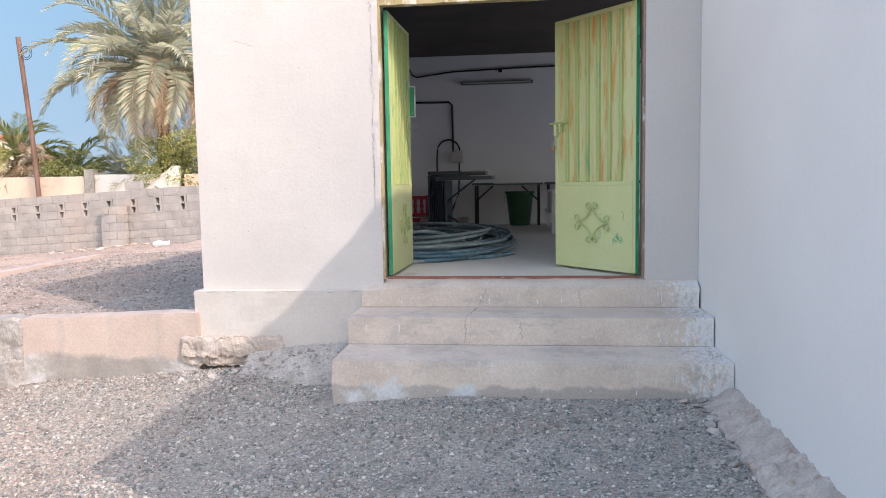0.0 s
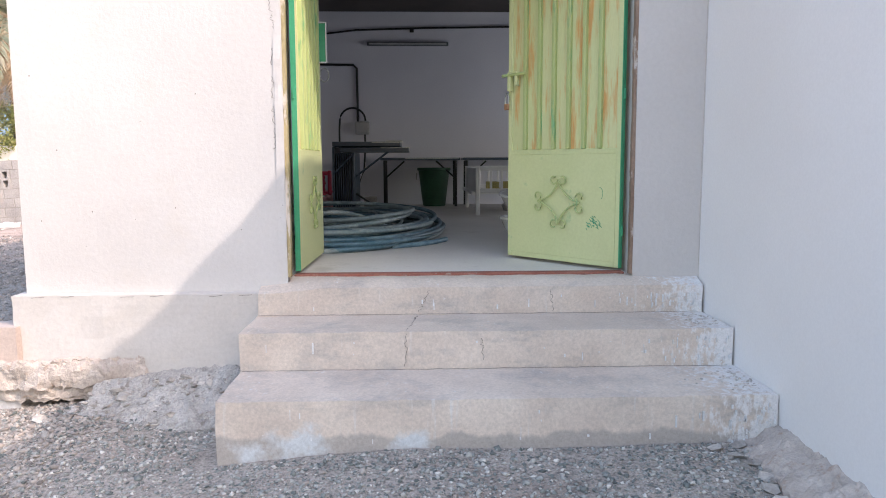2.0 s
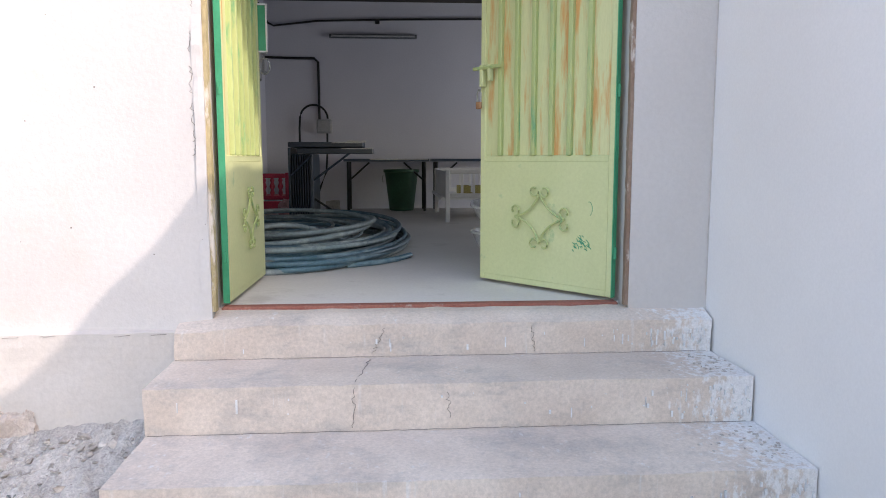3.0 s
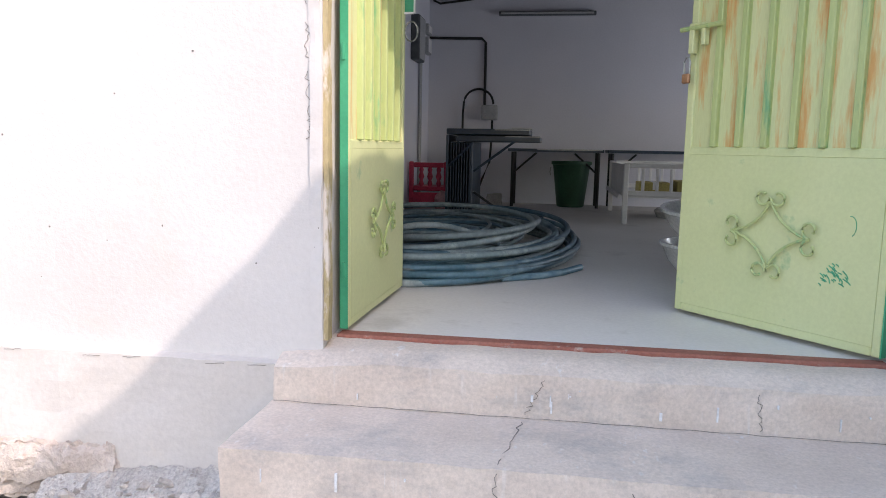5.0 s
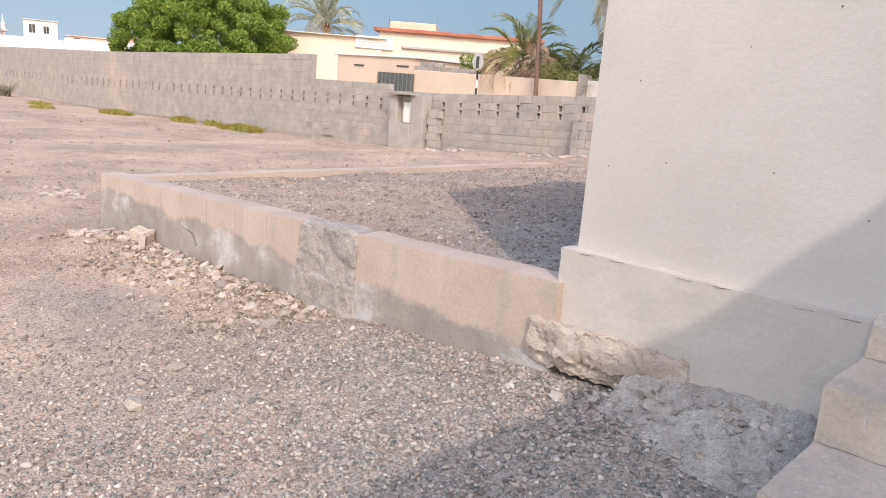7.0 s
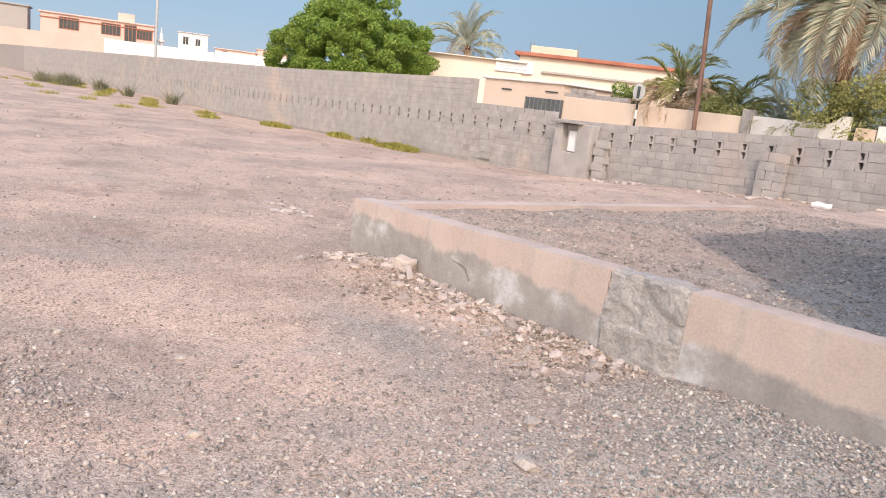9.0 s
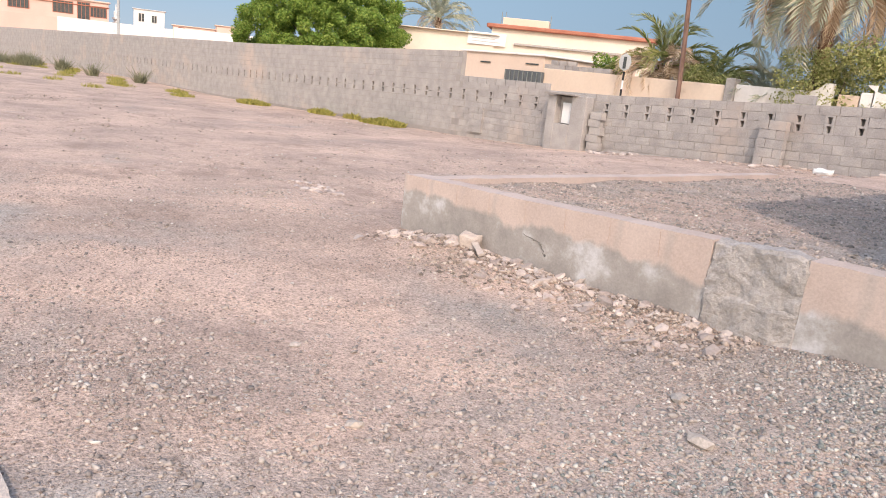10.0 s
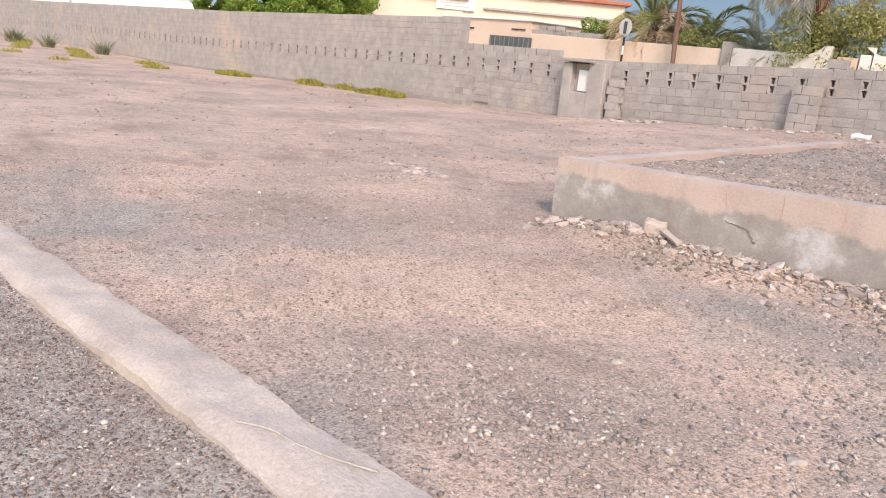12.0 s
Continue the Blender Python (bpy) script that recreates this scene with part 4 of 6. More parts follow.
# wear on the facade: flaked edge by the jamb, hairline cracks and pocks
wf = bpy.data.objects["wall_front"]
for i, (p0, p1, n, amp) in enumerate((((-2.27, FRONT - 0.001, 2.60), (-2.10, FRONT - 0.001, 2.55), 8, 0.012), ((CORNER_X - 0.006, FRONT - 0.002, 3.3), (CORNER_X - 0.006, FRONT - 0.002, 0.83), 70, 0.003))):
    part("crack", tubes(jagged(p0, p1, n, amp, 60 + i), r=0.0011, sides=4), M["crack"] if i == 0 else M["mortar_chip"], wf, "flaked crack in the plaster")
for i in range(9):
    za = 2.84 - 0.16 * i
    part("crack", tubes(jagged((-1.215 + 0.008 * (i % 3), FRONT - 0.001, za), (-1.21 + 0.008 * ((i + 1) % 3), FRONT - 0.001, za - (0.07 + 0.03 * (i % 4))), 12, 0.013, 64 + i), r=0.0011, sides=4), M["crack"], wf, "crack where plaster lifts beside the jamb")
part("lifted_plaster", rough_slab(-1.20, DOOR_L - 0.002, FRONT - 0.004, FRONT + 0.03, 0.80, 2.85, 0.007, 0.022, 66), M["plaster"], wf, "ragged lifted strip of plaster beside the jamb")
g1 = random.Random(9)
bm = bmesh.new()
for i in range(14):
    x, z, s = g1.uniform(-2.5, -1.25), g1.uniform(0.95, 2.8), g1.uniform(0.0015, 0.004)
    box(bm, x - s, x + s, FRONT - 0.003, FRONT + 0.01, z - s * g1.uniform(0.5, 1.5), z + s)
for i in range(30):
    x, z, s = -1.165 - abs(g1.gauss(0, 0.012)), g1.uniform(0.85, 2.8), g1.uniform(0.0006, 0.0018)
    box(bm, x - s, x + s, FRONT - 0.0025, FRONT + 0.01, z - s * g1.uniform(0.5, 3.5), z + s)
part("pock_mark", bm, M["crack"], wf, "small dark pocks in the plaster")
for i in (0, 1, 3, 4, 6, 7):
    xa = LEFT_X + 0.05 + 0.16 * i
    part("plinth_crack", tubes(jagged((xa, FRONT - 0.058, 0.69 + 0.004 * (i % 3)), (xa + 0.07, FRONT - 0.058, 0.69 + 0.004 * ((i + 1) % 3)), 6, 0.006, 80 + i), r=0.0011, sides=4), M["crack"], bpy.data.objects["plinth"])


# ---- block wall along the back of the yard ----
WALL_Y = 17.35


def low_top(x):
    return float(np.interp(x, [-260, -115, -60, -40, -29, -21, -17, -14.8, -11.4, -8.4, -5], [-2.2, -0.4, 0.35, 0.6, 0.86, 1.10, 1.14, 1.19, 1.36, 1.52, 1.66]))


def tall_top(x):
    return float(np.interp(x, [-260, -114, -58, -35, -20.6], [-0.6, 0.95, 1.5, 1.72, 2.06]))


def slope_at(x, f):
    return math.atan2(f(x + 0.3) - f(x - 0.3), 0.6)


def block_mesh(w, h, d=0.2):
    return mesh_of(rough_slab(-w / 2, w / 2, 0, d, -h / 2, h / 2, 0.006, 0.1, w * 50 + h * 30, None, 9.0), "block", M["block"])


def hollow_mesh():
    """An upright hollow block, its two tapered cells facing out."""
    bm = bmesh.new()
    w, h, d = 0.1, 0.2, 0.2
    box(bm, -w, -0.055, 0, d, -h, h)
    box(bm, 0.055, w, 0, d, -h, h)
    for z0, z1 in ((-h, -h + 0.035), (-0.022, 0.022), (h - 0.035, h)):
        box(bm, -0.055, 0.055, 0, d, z0, z1)
    for z0, z1 in ((-h + 0.035, -0.022), (0.022, h - 0.035)):
        box(bm, -0.055, 0.055, 0.17, 0.185, z0, z1)
    for sx in (-1, 1):
        for z0, z1 in ((-h + 0.035, -0.022), (0.022, h - 0.035)):
            vs = [bm.verts.new(p) for p in ((sx * 0.055, 0.004, z0), (sx * 0.028, 0.004, z0), (sx * 0.055, 0.004, z1), (sx * 0.055, 0.17, z0), (sx * 0.028, 0.17, z0), (sx * 0.055, 0.17, z1))]
            bm.faces.new((vs[0], vs[1], vs[2]) if sx > 0 else (vs[0], vs[2], vs[1]))
            bm.faces.new((vs[1], vs[4], vs[5], vs[2]) if sx > 0 else (vs[1], vs[2], vs[5], vs[4]))
    bmesh.ops.recalc_face_normals(bm, faces=bm.faces)
    return mesh_of(bm, "hollow_block", M["block"])


yard_wall = thing("yard_wall", "unrendered grey block wall with a row of pierced blocks", "wall", kind="structure")
BLOCK, HOLLOW, TIE = block_mesh(0.409, 0.192), hollow_mesh(), block_mesh(0.428, 0.192)
rng = random.Random(5)


def piece(name, me, x, z, rot, parent, y=0.0):
    ob = new(name, me)
    ob.parent = parent
    ob.matrix_world = pose(x, WALL_Y + y + rng.uniform(-0.006, 0.006), z, 0, -math.degrees(rot) + rng.uniform(-0.4, 0.4), rng.uniform(-0.4, 0.4))
    return ob


PITCH = 0.636


def upright(k):
    return -8.42 - PITCH * k


def mortar_strip(bm, x0, x1, dz0, dz1, f, y=0.011, step=2.0, ftop=None):
    ft = ftop or f
    n = max(1, int(abs(x1 - x0) / step))
    for i in range(n):
        a, b = x0 + (x1 - x0) * i / n, x0 + (x1 - x0) * (i + 1) / n
        vs = [bm.verts.new(p) for p in ((a, WALL_Y + y, f(a) + dz0), (b, WALL_Y + y, f(b) + dz0), (b, WALL_Y + y, ft(b) + dz1), (a, WALL_Y + y, ft(a) + dz1),
                                        (a, WALL_Y + 0.186, f(a) + dz0), (b, WALL_Y + 0.186, f(b) + dz0), (b, WALL_Y + 0.186, ft(b) + dz1), (a, WALL_Y + 0.186, ft(a) + dz1))]
        for q in ((0, 1, 2, 3), (7, 6, 5, 4), (3, 2, 6, 7), (0, 4, 5, 1), (0, 3, 7, 4), (1, 5, 6, 2)):
            bm.faces.new([vs[j] for j in q])


WX0, WX1 = -20.75, -6.4
mb = bmesh.new()
mortar_strip(mb, WX0, WX1, -0.2, -0.008, low_top)
mortar_strip(mb, WX0, WX1, -2.0, -0.6, low_top)
ks = [k for k in range(-3, 20)]
for k in ks:
    mortar_strip(mb, upright(k + 1) + 0.1, upright(k) - 0.1, -0.6, -0.2, low_top, step=5)
part("mortar", mb, M["mortar"], yard_wall)
for k in ks:
    x = upright(k)
    if WX0 < x < WX1:
        piece("hollow_block", HOLLOW, x, low_top(x) - 0.4, slope_at(x, low_top), yard_wall)
        xm = x - PITCH / 2
        for dz in (0.3, 0.5):
            piece("block", TIE, xm, low_top(xm) - dz, slope_at(xm, low_top), yard_wall)
for row, dz in enumerate((0.1, 0.7, 0.9, 1.1, 1.3, 1.5, 1.7)):
    x = WX1 - 0.2 - (0.21 if row % 2 else 0)
    while x > WX0 + 0.1:
        if low_top(x) - dz > float(land(x, WALL_Y - 0.3)) - 0.15:
            piece("block", BLOCK, x, low_top(x) - dz, slope_at(x, low_top), yard_wall)
        x -= 0.418


# one more course on the stretch between the tall run and the meter housing
x = -17.2
while x > WX0 + 0.1:
    piece("block", BLOCK, x, low_top(x) + 0.085, slope_at(x, low_top), yard_wall)
    x -= 0.418


def far_wall():
    """The higher run of the wall, away down the yard, all its blocks in one mesh."""
    bm = bmesh.new()
    mortar_strip(bm, -260, WX0, -2.6, -0.59, low_top, step=4, y=0.008)
    mortar_strip(bm, -260, WX0, -0.21, -0.012, low_top, step=4, y=0.008, ftop=tall_top)
    mortar_strip(bm, -109.8, WX0, -0.59, -0.21, low_top, step=4, y=0.15)
    mortar_strip(bm, -260, -109.8, -0.59, -0.21, low_top, step=4, y=0.008)
    me = mesh_of(bm, "mortar", M["mortar"])
    ob = new("mortar", me)
    V, F = [], []

    def add(x, zc, w, h, rot, y0=0.0, d=0.1):
        c, s = math.cos(rot), math.sin(rot)
        n = len(V)
        for yy in (WALL_Y + y0, WALL_Y + y0 + d):
            for dx, dz in ((-w, -h), (w, -h), (w, h), (-w, h)):
                V.append((x + dx * c - dz * s, yy, zc + dx * s + dz * c))
        for q in ((0, 1, 2, 3), (3, 2, 6, 7), (0, 4, 5, 1), (0, 3, 7, 4), (1, 5, 6, 2)):
            F.append(tuple(n + j for j in q))
    g = random.Random(8)

    def course(rows, z_of, slope):
        for row in range(rows):
            x = -20.96 - (0.2 if row % 2 else 0)
            while x > -110:
                zc, hh = z_of(x, row)
                add(x, zc, 0.204, hh, slope_at(x, slope), g.uniform(-0.004, 0.004))
                x -= 0.418
    # six courses between the pierced band and the top, and five below the band
    course(6, lambda x, r: (low_top(x) - 0.2 + (tall_top(x) - low_top(x) + 0.2) * (r + 0.5) / 6, (tall_top(x) - low_top(x) + 0.2) / 12 - 0.006), tall_top)
    course(5, lambda x, r: (low_top(x) - 0.7 - 0.2 * r, 0.095), low_top)
    k = 19
    while upright(k) > -110:
        x = upright(k)
        z = low_top(x) - 0.4
        r = slope_at(x, low_top)
        for dx, w in ((-0.078, 0.022), (0.078, 0.022)):
            add(x + dx, z, w, 0.2, r, 0, 0.16)
        for dz in (-0.18, 0.0, 0.18):
            add(x, z + dz, 0.056, 0.02, r, 0, 0.16)
        for dz in (0.1, -0.1):
            add(x - PITCH / 2, z + dz, 0.212, 0.096, slope_at(x, low_top))
        k += 1
    ob2 = new("block_run", raw("block_run", V, F, M["block"]))
    tagged(ob2, kind="stuff")
    return ob, ob2


tall = thing("yard_wall_tall_run", "higher grey block wall running down the yard", "wall", kind="structure")
for o in far_wall():
    o.parent = tall

# piers in front of the wall
PIERBLOCK = block_mesh(0.396, 0.198, 0.19)
HALFBLOCK = block_mesh(0.198, 0.198, 0.19)


def pier(name, label, x, courses, y, z0):
    p = thing(name, label, "pier", kind="structure")
    for i in range(courses):
        z = z0 + 0.1 + 0.2 * i
        offs = ((-0.1, PIERBLOCK), (0.2, HALFBLOCK)) if i % 2 else ((-0.2, HALFBLOCK), (0.1, PIERBLOCK))
        for dx, me in offs:
            ob = new("block", me)
            ob.parent = p
            ob.matrix_world = pose(x + dx, WALL_Y - y + rng.uniform(-0.01, 0.01), z, 0, 0, rng.uniform(-1, 1))
    return p


pier("wall_pier", "stub pier of stacked grey blocks against the wall", -10.12, 5, 0.24, 0.05)
pier("wall_pier_end", "stub pier of grey blocks where the wall steps up", -19.75, 4, 0.07, -0.42)

meter = thing("meter_housing", "block meter housing with a slab lid and a pale door", "meter box", kind="structure")
mx0, mx1, mz, my = -16.55, -15.2, 1.06, 17.0
part("body", cubes((mx0, mx0 + 0.3, my, WALL_Y - 0.014, -0.9, mz - 0.03), (mx0 + 0.85, mx1, my, WALL_Y - 0.014, -0.9, mz + 0.02), (mx0 + 0.3, mx0 + 0.85, my, WALL_Y - 0.014, -0.9, 0.28),
                   (mx0 + 0.3, mx0 + 0.85, my + 0.2, WALL_Y - 0.014, 0.28, mz - 0.03), bevel=0.014), M["block"], meter)
lid = cubes((mx0 - 0.06, mx1 - 0.3, my - 0.14, WALL_Y + 0.02, mz, mz + 0.06), bevel=0.012)
part("lid", lid, M["mortar"], meter, "concrete slab lid")
part("door", cubes((mx0 + 0.46, mx0 + 0.82, my + 0.12, my + 0.15, 0.30, 0.86), bevel=0.006), M["white"], meter, "pale panel door")
for i in range(6):
    ob = new("block", PIERBLOCK)
    ob.parent = meter
    ob.matrix_world = pose(mx1 + 0.24 + (0.05 if i % 2 else 0.0), WALL_Y - 0.20 - 0.015 * (i % 3), -0.38 + 0.2 * i, 0, rng.uniform(-1, 1), rng.uniform(-2, 2))
cap = tagged(new("loose_block", BLOCK), "single grey block set on top of the wall", "block")
cap.matrix_world = pose(-9.69, WALL_Y, low_top(-9.69) + 0.10, 0, 0, 4)


# ---- street side beyond the wall ----
def thick_wall(name, label, x0, x1, y, z0, z1a, z1b, mat, t=0.2):
    bm = cubes((x0, x1, y, y + t, z0, 1.0), bevel=0.02)
    for v in bm.verts:
        if v.co.z > (z0 + 1) / 2:
            v.co.z += -1.0 + z1a + (z1b - z1a) * (v.co.x - x0) / (x1 - x0)
    return solid(name, bm, mat, label, "wall", "structure")


thick_wall("street_wall_cream", "cream rendered boundary wall across the street", -26.1, -17.0, 27.0, -1.5, 2.0, 1.96, M["sand"])
thick_wall("street_wall_white", "white rendered garden wall with weathering stains", -16.6, -13.45, 27.0, -1.5, 2.02, 2.0, M["whitewash"])
thick_wall("street_wall_pink", "short pinkish wall panel between white posts", -13.0, -12.35, 27.04, -1.5, 1.98, 1.98, M["peach"])
thick_wall("street_wall_white_far", "white rendered garden wall", -12.3, -4.0, 27.0, -1.5, 2.1, 2.1, M["whitewash"])
post = thing("garden_wall_post", "pale rendered post at the end of the garden wall", "post", kind="structure")
part("shaft", cubes((-16.98, -16.6, 26.9, 27.3, -1.5, 2.22), bevel=0.03), M["block_grey"], post)


def swept_cap(x0, x1, y, z0, z1):
    """A wall end that sweeps up in a curve."""
    bm = bmesh.new()
    pts = [(x0 + (x1 - x0) * i / 10, z0 + (z1 - z0) * (i / 10) ** 2.2) for i in range(11)] + [(x1 + 0.25, z1), (x1 + 0.25, -1.5), (x0, -1.5)]
    fr = [bm.verts.new((x, y, z)) for x, z in pts]
    bk = [bm.verts.new((x, y + 0.2, z)) for x, z in pts]
    bm.faces.new(list(reversed(fr)))
    bm.faces.new(bk)
    for i in range(len(pts)):
        j = (i + 1) % len(pts)
        bm.faces.new((fr[i], fr[j], bk[j], bk[i]))
    bmesh.ops.recalc_face_normals(bm, faces=bm.faces)
    return bm


solid("garden_wall_sweep", swept_cap(-14.0, -13.45, 26.99, 2.0, 2.3), M["whitewash"], "white wall end sweeping up to a post", "wall", "structure")
solid("garden_wall_sweep_far", swept_cap(-11.6, -12.15, 26.99, 2.1, 2.34), M["whitewash"], "white wall end sweeping up to a post", "wall", "structure")

annex = thing("annex", "low peach rendered annex with a dark gate", "building")
part("wall", cubes((-31.7, -26.1, 27.0, 34.0, -1.6, 2.5)), M["peach"], annex)
part("roof", cubes((-31.9, -25.95, 26.9, 34.1, 2.5, 2.59), bevel=0.02), M["whitewash"], annex, "pale flat roof edge")
gt = part("gate", cubes((-28.45, -25.95, 26.9, 26.96, -1.5, 1.8)), M["gate"], annex, "dark metal gate")
for i in range(9):
    part("bar", cubes((-28.4 + 0.29 * i, -28.35 + 0.29 * i, 26.87, 26.9, -1.4, 1.76)), M["metal"], gt)
part("vent", cubes((-30.3, -29.6, 26.95, 26.99, 2.02, 2.09)), M["darkglass"], annex)
part("vent", cubes((-27.2, -26.4, 26.95, 26.99, 2.1, 2.16)), M["darkglass"], annex)
heap = thing("block_stack", "loose grey blocks stacked along a boundary wall", "blocks")
for i in range(9):
    ob = new("block", BLOCK)
    ob.parent = heap
    ob.matrix_world = pose(-25.9 + 0.42 * i + rng.uniform(-0.05, 0.05), 27.05, 2.09, 0, rng.uniform(-2, 2), rng.uniform(-9, 9))
for i in range(3):
    ob = new("block", BLOCK)
    ob.parent = heap
    ob.matrix_world = pose(-25.5 + 0.5 * i, 27.05, 2.28, 0, 0, rng.uniform(-15, 15))


def house(name, label, m, w, d, h, wall_mat, trim_mat, rows, trim_h=0.35, base_z=-3.0):
    """A flat-roofed house, its front along local x, with a projecting roof trim and windows."""
    hs = thing(name, label, "house", m)
    part("wall", cubes((0, w, 0, d, base_z, h)), wall_mat, hs)
    part("roof_trim", cubes((-0.4, w + 0.4, -0.4, d + 0.4, h, h + trim_h), bevel=0.06), trim_mat, hs, "projecting roof edge")
    for x, z, ww, hh in rows:
        win = part("window", cubes((x - 0.12, x + ww + 0.12, -0.09, -0.002, z - 0.12, z + hh + 0.12), bevel=0.02), M["rooftrim"] if wall_mat == M["pinkhouse"] else wall_mat, hs)
        n = max(1, round(ww / 0.7))
        for i in range(n):
            part("pane", cubes((x + ww * i / n + 0.05, x + ww * (i + 1) / n - 0.05, -0.115, -0.092, z, z + hh)), M["darkglass"], win)
    return hs


h1 = house("red_trimmed_house", "cream flat-roofed house with a red roof edge", pose(-45.2, 41.5, 0.3, 0, 0, 40.5), 12.2, 9, 4.75, M["cream"], M["rooftrim"], [(1.2, 0.6, 1.3, 1.2), (5.5, 0.6, 1.3, 1.2)], 0.3)
part("ledge", cubes((1.8, 11.6, -0.25, -0.002, 3.62, 3.78), bevel=0.02), M["block_grey"], h1, "shaded window ledge")
part("roof_room", cubes((0.6, 4.2, 1.5, 4.5, 5.05, 5.7), bevel=0.03), M["peach"], h1, "low roof parapet")
for x in (0.5, 0.8, 4.3):
    part("aerial", tubes([(x, 1.6, 5.04), (x, 1.6, 6.1)], r=0.03, sides=6), M["metal"], h1)
ban = thing("banner", "white sheet banner with faint grey print hung from the wall", "banner")
part("sheet", cubes((0, 2.9, 0, 0.02, 0, 0.9)), M["white"], ban)
for i in range(3):
    part("print", cubes((0.3, 2.5 - 0.4 * i, -0.012, -0.002, 0.2 + 0.22 * i, 0.26 + 0.22 * i)), M["grey_box"], ban)
ban.matrix_world = pose(-46.2, 40.02, 3.72, 0, 0, 46)
house("pale_yellow_house", "pale yellow flat house front behind the tree", pose(-53.5, 33.2, 0, 0, 0, 44), 12.0, 6, 4.45, M["cream"], M["cream"], [], 0.08)
pk = house("pink_house", "pink two-storey house with grouped windows in red frames", pose(-190.0, 31.9, 0, 0, 0, 76), 23.2, 12, 8.39, M["pinkhouse"], M["pinkhouse"], [(3.68, 5.43, 3.84, 2.4), (12.16, 5.43, 3.84, 2.4), (16.96, 4.47, 2.4, 3.52), (19.52, 5.27, 3.2, 1.92)], 0.32, -6.0)
part("roof_room", cubes((15.5, 19.0, 2.0, 8.0, 8.3, 10.6), bevel=0.05), M["pinkhouse"], pk, "stair room on the roof")
part("string_course", cubes((-0.2, 23.4, -0.25, -0.002, 7.35, 7.55), bevel=0.04), M["rooftrim"], pk, "dark red string course")
house("grey_house", "grey plastered house front far down the street", pose(-197.2, 11.9, 0, 0, 0, 78), 18.4, 10, 9.11, M["block_grey"], M["block_grey"], [(9.6, 4.79, 1.28, 3.2)], 0.32, -6.0)
house("white_far_house", "small white cube of a far house", pose(-216.2, 70.1, 0, 0, 0, 70), 7.8, 5, 9.38, M["whitewash"], M["whitewash"], [(1.2, 6.23, 1.5, 2.1), (4.5, 6.23, 1.35, 1.8)], 0.15, -6.0)
house("pink_far_house", "low pinkish far house", pose(-212.8, 79.5, 0, 0, 0, 70), 11.2, 6, 6.23, M["pinkhouse"], M["peach"], [(1.5, 4.28, 1.5, 1.5)], 0.22, -6.0)
house("pink_far_block", "low pinkish far block", pose(-208.3, 90.0, 0, 0, 0, 70), 8.2, 5, 7.43, M["pinkhouse"], M["peach"], [], 0.22, -6.0)
comp = thing("compound_wall", "long pale compound wall far down the street", "wall", kind="structure")
for (xa, ya, za), (xb, yb, zb), mt in (((-151.5, 7.7, 3.6), (-146.9, 35.0, 3.7), 'pinkhouse'), ((-146.9, 35.1, 3.8), (-142.0, 53.2, 4.2), 'whitewash'), ((-142.0, 53.3, 4.2), (-135.0, 70.7, 4.9), 'whitewash')):
    L = math.hypot(xb - xa, yb - ya)
    o = part("panel", cubes((0, L, 0, 0.25, -8, za)), M[mt], comp)
    o.matrix_world = pose(xa, ya, 0, 0, 0, math.degrees(math.atan2(yb - ya, xb - xa)))
dome = thing("far_minaret", "slim pale minaret far behind the compound", "minaret", pose(-197.7, 60.0, 1.2))
bm = bmesh.new()
turned(bm, [(0.55, -5), (0.55, 4.2), (0.95, 4.4), (0.95, 4.8), (0.5, 4.9), (0.5, 6.0), (0.2, 6.6), (0.04, 8.0)], sides=12)
part("tower", bm, M["whitewash"], dome)

# poles and the road sign
pole = thing("utility_pole", "leaning brown wooden utility pole with a wire coil", "pole")
part("shaft", tubes([(-18.6, 26.7, -1.2), (-18.75, 26.6, 3.2), (-19.0, 26.5, 7.2)], r=0.09, sides=10), M["wood"], pole, "", True)
part("wire_coil", tubes(*[[(-18.95 + 0.28 + 0.22 * math.cos(a) * s, 26.45, 6.6 + 0.25 * math.sin(a) * s) for a in np.linspace(0, 6.2, 14)] for s in (1, 0.7)], r=0.012, sides=5), M["black"], pole, "", True)
lamp_post = thing("street_lamp", "thin grey lamp post far along the wall", "street lamp")
part("shaft", tubes([(-59.6, 18.6, -1.6), (-59.6, 18.6, 7.5)], r=0.10, sides=8), M["grey_box"], lamp_post, "", True)
part("lamp_arm", tubes([(-59.6, 18.6, 7.4), (-58.9, 18.4, 7.6), (-58.2, 18.2, 7.6)], r=0.05, sides=6), M["grey_box"], lamp_post, "", True)
sign = thing("road_sign", "road sign seen edge-on with a black and white striped post", "road sign", pose(-18.62, 23.0, 0, 0, 0, 20))
for i in range(10):
    part("post_band", tubes([(0, 0, -1.0 + 0.3 * i), (0, 0, -0.7 + 0.3 * i)], r=0.035, sides=10), M["black"] if i % 2 else M["white"], sign, "", True)
bm = bmesh.new()
turned(bm, [(0.30, -0.012), (0.30, 0.012)], sides=8, sx=0.75)
bmesh.ops.rotate(bm, verts=bm.verts, cent=(0, 0, 0), matrix=Matrix.Rotation(radians(90), 3, "X"))
for v in bm.verts:
    v.co += Vector((0, -0.05, 2.32))
plate = part("plate", bm, M["grey_box"], sign, "grey back of an octagonal plate")
part("bracket", cubes((-0.05, 0.05, -0.1, -0.065, 2.1, 2.5)), M["darkglass"], sign)


# ---- inside the store room ----
F = FLOOR


